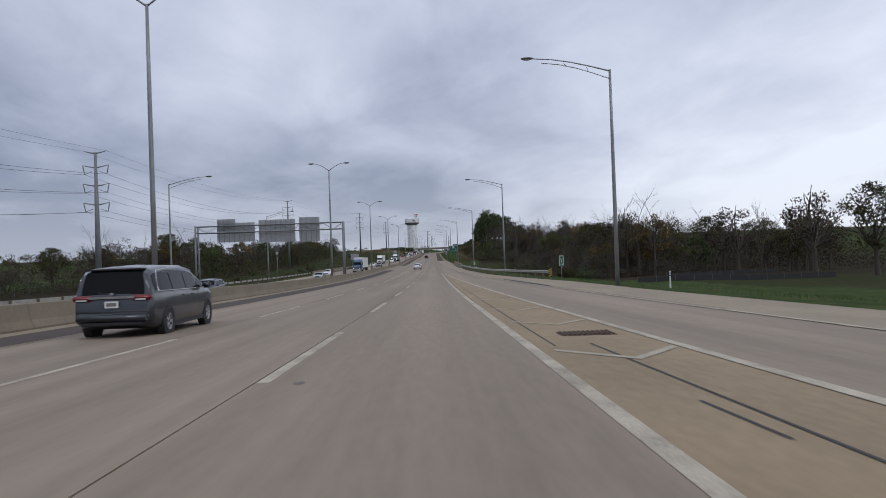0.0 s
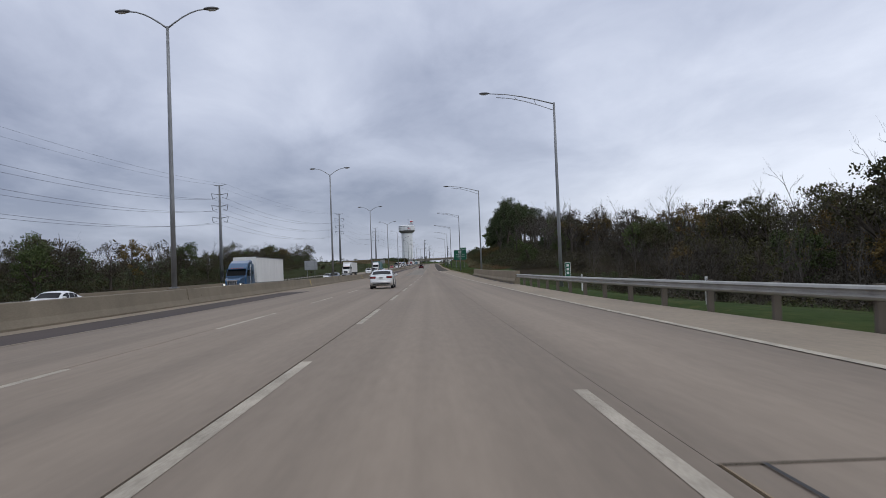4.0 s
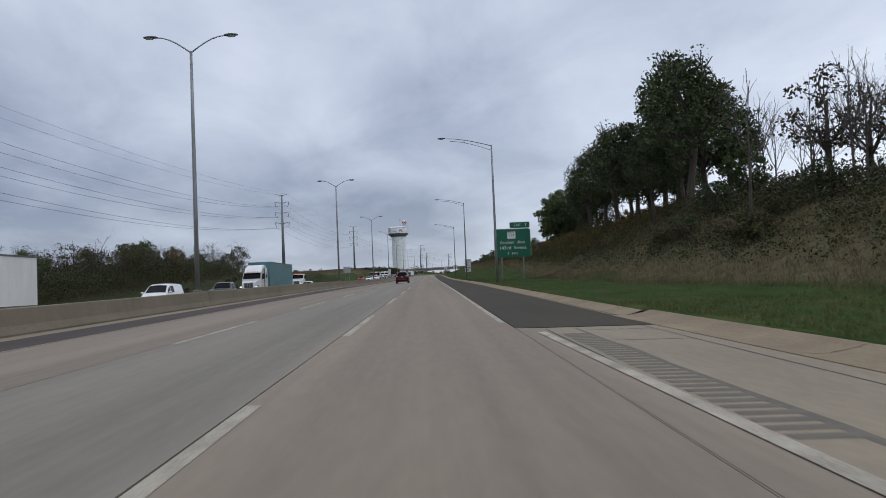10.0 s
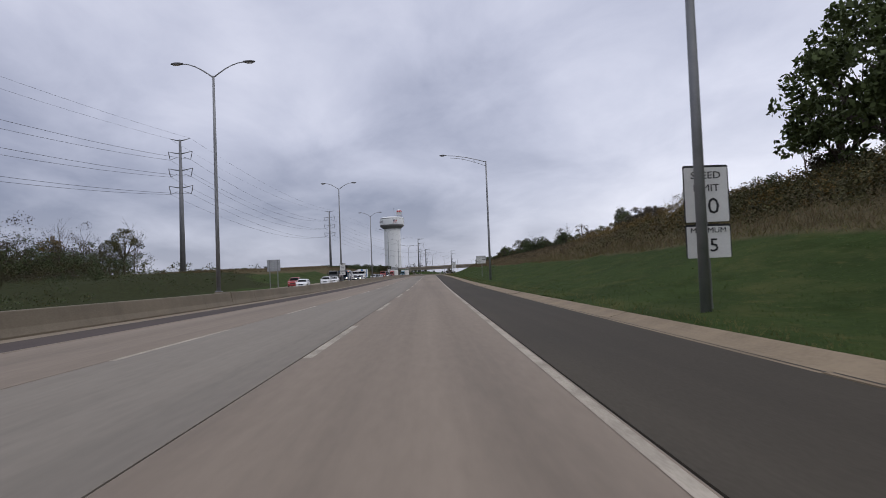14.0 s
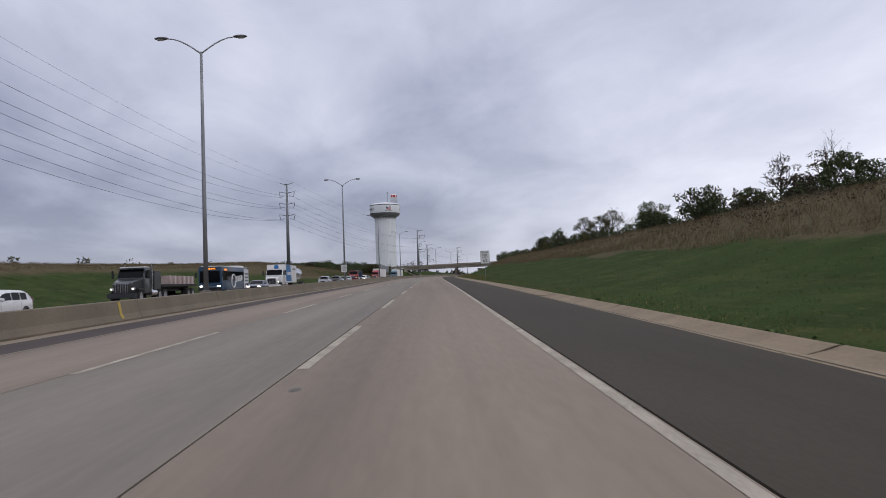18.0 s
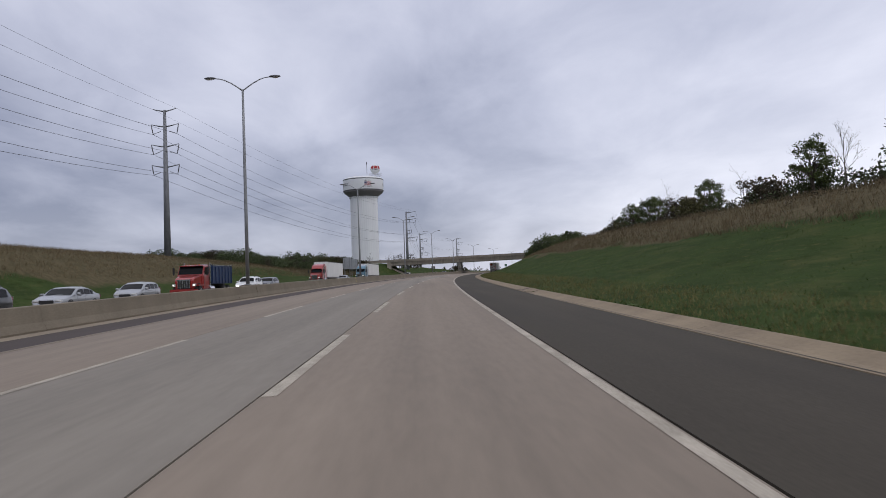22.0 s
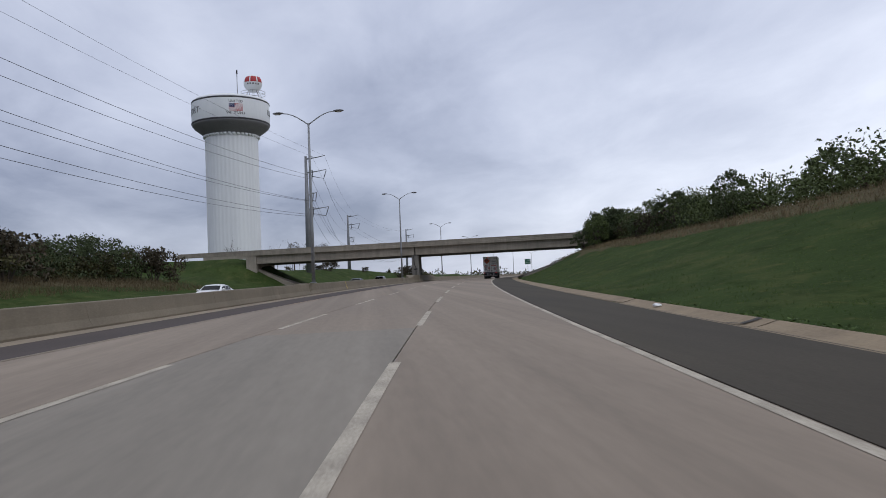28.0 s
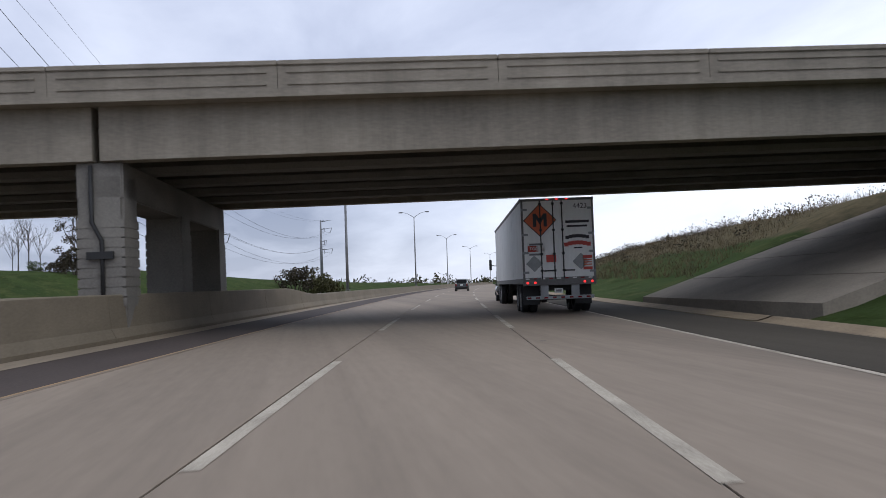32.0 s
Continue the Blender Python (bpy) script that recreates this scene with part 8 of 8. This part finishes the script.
for y, u, s in ((430, 30.5, 0.95), (441, 31, 0.95), (452, 31, 0.9), (463, 32.5, 0.75), (474, 34, 0.62), (486, 36, 0.55), (436, 37, 1.0), (458, 37, 0.9), (480, 38, 0.8)):
    plant("dark", y, u, s, rng0, "oaks on the hill")
for y, u, s, k in ((492, 32.5, 1.7, "thicket"), (499, 33.5, 1.9, "thicket"), (507, 34.5, 1.7, "thicket"), (488, 35, 1.9, "thicket"), (514, 35, 0.75, "bare")):
    plant(k, y, u, s, rng0, "oaks on the hill")
for y, u, s, k in ((590, 39, 0.5, "green"), (604, 42, 0.4, "dark"), (560, 40, 0.6, "brown"), (575, 43, 0.6, "bare"), (616, 44, 0.55, "bare"), (470, 42, 0.6, "gold"), (462, 37, 0.5, "brown")):
    plant(k, y, u, s, rng0, "hilltop trees")
wood(26, (470, 590), (32, 38), [("bush", 1)], (0.6, 1.2), "brush on the hill crest", 41)
wood(44, (640, 880), (36, 52), [("bush", 3), ("thicket", 2), ("bare", 3), ("olive", 1), ("brown", 1)], (0.4, 0.72), "ridge thicket", 11)
wood(16, (740, 880), (33, 41), [("bare", 2), ("olive", 1), ("green", 1)], (0.45, 0.7), "ridge thicket", 42)
wood(34, (640, 880), (33, 42), [("bush", 1)], (0.9, 1.6), "ridge thicket", 12)
wood(22, (885, 985), (23, 34), [("thicket", 3), ("bush", 1)], (0.5, 0.9), "trees by the overpass", 13)
wood(14, (895, 1015), (22, 27), [("bush", 1)], (0.9, 1.5), "trees by the overpass", 14)
for y, u, s in ((1012, 19.0, 0.62), (1008, 21.0, 0.8), (1003, 22.0, 0.85), (1015, 22.0, 0.8), (998, 23.0, 0.9), (1016, 25.5, 0.95), (1010, 26.0, 1.0)):
    plant("thicket", y, u, s, rng0, "trees by the overpass")
wood(12, (990, 1015), (19.5, 28), [("thicket", 1)], (0.45, 0.7), "trees by the overpass", 21)
wood(26, (872, 936), (-64, -45), [("bush", 1)], (0.9, 1.5), "dark hedge on the bank", 26)
wood(28, (936, 1003), (-64, -45), [("bush", 1)], (1.5, 2.5), "dark hedge on the bank", 15)
wood(8, (700, 850), (-95, -62), [("bush", 1)], (0.3, 0.6), "far bushes on the bank", 16)
wood(10, (700, 900), (-150, -105), [("bush", 1)], (0.4, 0.8), "far bushes on the bank", 17)
wood(20, (1062, 1115), (-66, -47), [("bush", 2), ("bare", 3), ("brown", 1)], (0.5, 0.8), "trees beyond the overpass", 18)
for y, u, s, k in ((1150, -24.5, 1.9, "bush"), (1154, -27, 2.3, "bush"), (1148, -29.5, 2.1, "bush"), (1091, -38, 1.3, "bush"), (1092, -37.3, 0.4, "bare"), (1120, -36, 0.7, "bush"), (1069, -42, 0.5, "bare")):
    plant(k, y, u - 6, s, rng0, "trees beyond the overpass")
for ks in KINDS.values():
    for ob in ks:
        if ob.name not in used:
            for c in list(ob.children_recursive):
                bpy.data.objects.remove(c)
            bpy.data.objects.remove(ob)


# ---- undergrowth, far woods and grass: too many to count ----
def strip_leaves(name, n, ys, us, hgt, size, material, label, seed, per=34, dense=0.9):
    rng = np.random.default_rng(seed)
    y, u = rng.uniform(*ys, n), rng.uniform(*us, n)
    x, g = on_ground(y, u)
    h = hgt * (0.55 + 0.9 * np.abs([noise.noise(Vector((p * 0.07, q * 0.05, seed))) for p, q in zip(x, y)]))
    cs = np.stack([x, y, g + rng.uniform(0.1, 1.0, n) * h], 1)
    rs = dense * rng.uniform(0.7, 1.4, n)
    ob = quads_mesh(name, leaf_quads(rng, cs, rs, per, size), material)
    return tagged(ob, label, "undergrowth", kind="stuff")


strip_leaves("undergrowth", 2300, (205, 660), (-100, -80), 5.0, 0.16, LEAF_OLIVE, "tangled olive undergrowth along the wood edge", 31)
strip_leaves("undergrowth", 1100, (205, 640), (-90, -72), 2.0, 0.13, LEAF_BROWN, "withered brown undergrowth along the wood edge", 32)
strip_leaves("undergrowth", 1300, (150, 380), (38, 60), 5.0, 0.13, LEAF_LITTER, "brown leafless undergrowth beneath bare trees", 33)
strip_leaves("undergrowth", 2300, (150, 392), (27, 54), 2.3, 0.11, LEAF_LITTER, "grey-brown undergrowth beneath bare trees", 34)
strip_leaves("undergrowth", 500, (150, 392), (25, 50), 1.8, 0.11, LEAF_OLIVE, "scattered olive undergrowth beneath bare trees", 74)
strip_leaves("undergrowth", 420, (400, 490), (23, 36), 1.0, 0.1, LEAF_GOLD, "low yellow brush on the hillside", 35)
strip_leaves("undergrowth", 1400, (640, 900), (34, 50), 2.6, 0.17, LEAF_DARK, "dark thicket along the ridge", 36)
strip_leaves("undergrowth", 2000, (934, 1004), (-66, -45), 6.4, 0.16, LEAF_DARK, "dark hedge foliage on the bank", 37)
strip_leaves("far_wood", 1300, (1300, 2300), (-700, 500), 4.5, 0.8, LEAF_OLIVE, "hazy far tree line on the horizon", 38, 22, 3.0)
strip_leaves("far_wood", 900, (0, 1200), (-420, -140), 11.0, 0.7, LEAF_OLIVE, "far tree line beyond the fields", 39, 26, 3.0)
strip_leaves("far_wood", 1500, (150, 560), (74, 130), 7.5, 0.2, LEAF_LITTER, "deep grey-brown wood behind the bare trees", 40, 40, 2.4)
strip_leaves("far_wood", 800, (150, 560), (72, 110), 8.5, 0.18, LEAF_OLIVE, "deep olive wood behind the bare trees", 72, 40, 2.0)

strip_leaves("tree_mass", 2700, (220, 650), (-112, -80), 13.0, 0.19, LEAF_BROWN, "brown mass of half bare trees beyond the far carriageway", 41, 36, 1.5)
strip_leaves("tree_mass", 2700, (220, 660), (-112, -80), 9.5, 0.19, LEAF_DARK, "dark green mass of autumn trees beyond the far carriageway", 42, 36, 1.4)
strip_leaves("tree_mass", 900, (20, 225), (-125, -100), 6.5, 0.17, LEAF_LITTER, "low brown trees beyond the green field", 82, 36, 1.2)
strip_leaves("tree_mass", 600, (20, 225), (-122, -100), 5.0, 0.17, LEAF_DARK, "low green trees beyond the green field", 83, 36, 1.1)
strip_leaves("tree_mass", 2000, (150, 395), (50, 82), 8.0, 0.14, LEAF_LITTER, "brown mass of half bare trees beside the merge", 43, 36, 1.4)
strip_leaves("undergrowth", 420, (285, 430), (22, 36), 1.2, 0.1, LEAF_BROWN, "brown brush on the wooded hillside", 44)
strip_leaves("undergrowth", 900, (285, 430), (21, 34), 1.3, 0.1, LEAF_OLIVE, "olive brush at the foot of the wood", 45)


def grass(name, n, ys, us, hgt, material, label, seed, lean=0.4, blades=5):
    rng = np.random.default_rng(seed)
    y, u = rng.uniform(*ys, n), us[0] + (us[1] - us[0]) * rng.uniform(size=n) ** 1.3
    x, g = on_ground(y, u)
    x, y, g = (np.repeat(v, blades) for v in (x, y, g - 0.02))
    m = n * blades
    x, y = x + rng.normal(size=m) * 0.12, y + rng.normal(size=m) * 0.12
    a, h = rng.uniform(0, 6.28, m), hgt * rng.uniform(0.5, 1.3, m)
    w = 0.007 + 0.014 * h
    dx, dy = np.cos(a) * w, np.sin(a) * w
    tip = np.stack([x + rng.normal(size=m) * lean * h, y + rng.normal(size=m) * lean * h, g + h], 1)
    vs = np.stack([np.stack([x - dx, y - dy, g], 1), np.stack([x + dx, y + dy, g], 1), tip], 1).reshape(-1, 3)
    me = bpy.data.meshes.new(name)
    me.vertices.add(3 * m)
    me.vertices.foreach_set("co", vs.astype(np.float32).ravel())
    me.loops.add(3 * m)
    me.loops.foreach_set("vertex_index", np.arange(3 * m, dtype=np.int32))
    me.polygons.add(m)
    me.polygons.foreach_set("loop_start", np.arange(0, 3 * m, 3, dtype=np.int32))
    me.polygons.foreach_set("loop_total", np.full(m, 3, np.int32))
    me.update()
    me.materials.append(material)
    ob = new(name, me)
    return tagged(ob, label, "grass", kind="stuff")


BLADE = leafmat("green_grass_blades", (0.084, 0.120, 0.036), (0.054, 0.081, 0.023))
YELLOW_GRASS = leafmat("yellowing_grass_blades", (0.165, 0.142, 0.055), (0.095, 0.088, 0.032))
RUST = leafmat("rusty_grass_blades", (0.14, 0.085, 0.042), (0.075, 0.048, 0.024))
STRAW = leafmat("dry_grass_blades", (0.165, 0.125, 0.07), (0.08, 0.062, 0.03))
grass("grass", 60000, (340, 1010), (7.72, 22), 0.09, BLADE, "short green grass on the verge", 51)
grass("dry_grass", 3500, (255, 345), (8.6, 17), 0.16, YELLOW_GRASS, "yellowing grass on the verge below the wood", 77)
grass("dry_grass", 5000, (300, 420), (16, 26), 0.4, STRAW, "straw coloured grass at the foot of the hill", 78)
grass("grass", 5000, (255, 345), (8.4, 18), 0.16, BLADE, "short green grass on the verge", 52)
grass("grass", 3500, (0, 190), (13.6, 26), 0.2, BLADE, "short green grass beyond the ramp", 53)
grass("dry_grass", 10000, (470, 630), (17.5, 36), 0.5, STRAW, "long dry grass on the upper bank", 54)
grass("dry_grass", 15000, (630, 880), (18.8, 40), 0.5, STRAW, "long dry grass on the upper bank", 75)
grass("dry_grass", 5000, (880, 1005), (18, 30), 0.4, STRAW, "long dry grass on the upper bank", 76)
grass("dry_grass", 24000, (630, 905), (-64, -43), 0.45, STRAW, "long dry grass on the far bank", 55)
grass("dry_grass", 9000, (335, 470), (23, 33), 0.45, STRAW, "long dry grass below the oaks", 56)
grass("dry_grass", 1500, (292, 326), (17.5, 19.5), 0.45, RUST, "rust coloured grass at the foot of the wood", 57)
grass("dry_grass", 6000, (690, 860), (7.7, 10.8), 0.17, YELLOW_GRASS, "yellowed grass along the gutter", 58)
grass("dry_grass", 2500, (340, 690), (7.7, 8.8), 0.12, YELLOW_GRASS, "yellowed grass along the gutter", 59)
grass("dry_grass", 5000, (905, 1000), (-52, -38), 0.8, STRAW, "long dry grass below the hedge", 60)
strip_leaves("undergrowth", 1500, (40, 640), (-80, -34), 0.8, 0.1, LEAF_DARK, "low dark weeds in the rough field", 61, 30, 0.9)
strip_leaves("undergrowth", 700, (200, 640), (-78, -36), 0.9, 0.1, LEAF_OLIVE, "low olive weeds in the rough field", 62, 30, 0.8)
strip_leaves("undergrowth", 900, (345, 480), (27, 40), 2.0, 0.11, LEAF_OLIVE, "olive brush on the hillside", 63)
strip_leaves("undergrowth", 260, (400, 480), (25, 33), 1.6, 0.1, LEAF_GOLD, "yellowing brush on the hillside", 64)
strip_leaves("undergrowth", 1500, (890, 1012), (22.5, 33), 4.2, 0.13, LEAF_GREEN, "green thicket among the trees by the overpass", 65)
strip_leaves("tree_mass", 2000, (480, 695), (-108, -88), 8.0, 0.18, LEAF_DARK, "dark mass of trees beyond the rough field", 66, 36, 1.4)
strip_leaves("tree_mass", 1000, (480, 695), (-104, -86), 9.5, 0.16, LEAF_OLIVE, "olive mass of trees beyond the rough field", 67, 36, 1.2)
strip_leaves("undergrowth", 1200, (276, 348), (19.5, 33), 1.5, 0.1, LEAF_LITTER, "grey-brown brush at the foot of the wood", 68)
strip_leaves("undergrowth", 900, (276, 348), (19, 31), 1.6, 0.1, LEAF_OLIVE, "olive brush at the foot of the wood", 69)
strip_leaves("undergrowth", 500, (276, 348), (19, 31), 1.4, 0.1, LEAF_BROWN, "withered brush at the foot of the wood", 70)
strip_leaves("undergrowth", 2000, (872, 936), (-66, -45), 3.8, 0.16, LEAF_DARK, "dark hedge foliage on the bank", 71)
grass("dry_grass", 14000, (770, 905), (-60, -37), 0.5, STRAW, "long brown grass on the far bank", 73)
# ragged turf that hangs over the back of the gutter
for a, b, n in ((345, 560, 1500), (560, 780, 1500), (780, 1005, 1500)):
    strip_leaves("turf_edge", n, (a, b), (7.28, 7.75), 0.15, 0.05, BLADE, "ragged turf hanging over the gutter", 80 + n % 7 + int(a) % 5, 14, 0.14)
strip_leaves("undergrowth", 700, (300, 410), (19, 32), 1.5, 0.09, LEAF_DARK, "dark green brush among straw grass on the hillside", 91, 30, 0.8)
strip_leaves("undergrowth", 500, (640, 900), (25, 38), 0.7, 0.08, LEAF_BROWN, "withered weeds on the upper bank", 92, 30, 0.6)
strip_leaves("undergrowth", 400, (480, 640), (19, 36), 0.8, 0.08, LEAF_BROWN, "withered weeds below the crest", 93, 30, 0.6)
strip_leaves("undergrowth", 300, (1046, 1140), (16, 34), 0.9, 0.09, LEAF_BROWN, "withered weeds beyond the overpass", 94, 30, 0.7)
grass("dry_grass", 3500, (1042, 1120), (12, 30), 0.5, STRAW, "long dry grass beyond the overpass", 95)
strip_leaves("undergrowth", 420, (512, 590), (28, 36), 1.9, 0.1, LEAF_GOLD, "yellow autumn brush along the crest", 96, 30, 0.8)
strip_leaves("undergrowth", 700, (430, 540), (19, 33), 0.8, 0.09, LEAF_OLIVE, "olive weeds on the upper bank", 97, 30, 0.7)
grass("dry_grass", 7000, (425, 560), (17, 31), 0.35, YELLOW_GRASS, "yellowing grass on the upper bank", 98)
strip_leaves("undergrowth", 1300, (420, 505), (20, 33), 1.2, 0.1, LEAF_OLIVE, "olive brush on the bank below the oaks", 99, 30, 0.8)
strip_leaves("undergrowth", 500, (430, 520), (21, 33), 1.0, 0.1, LEAF_GOLD, "yellowing brush on the bank below the oaks", 100, 30, 0.7)
delineator(1059.6, -32.5)
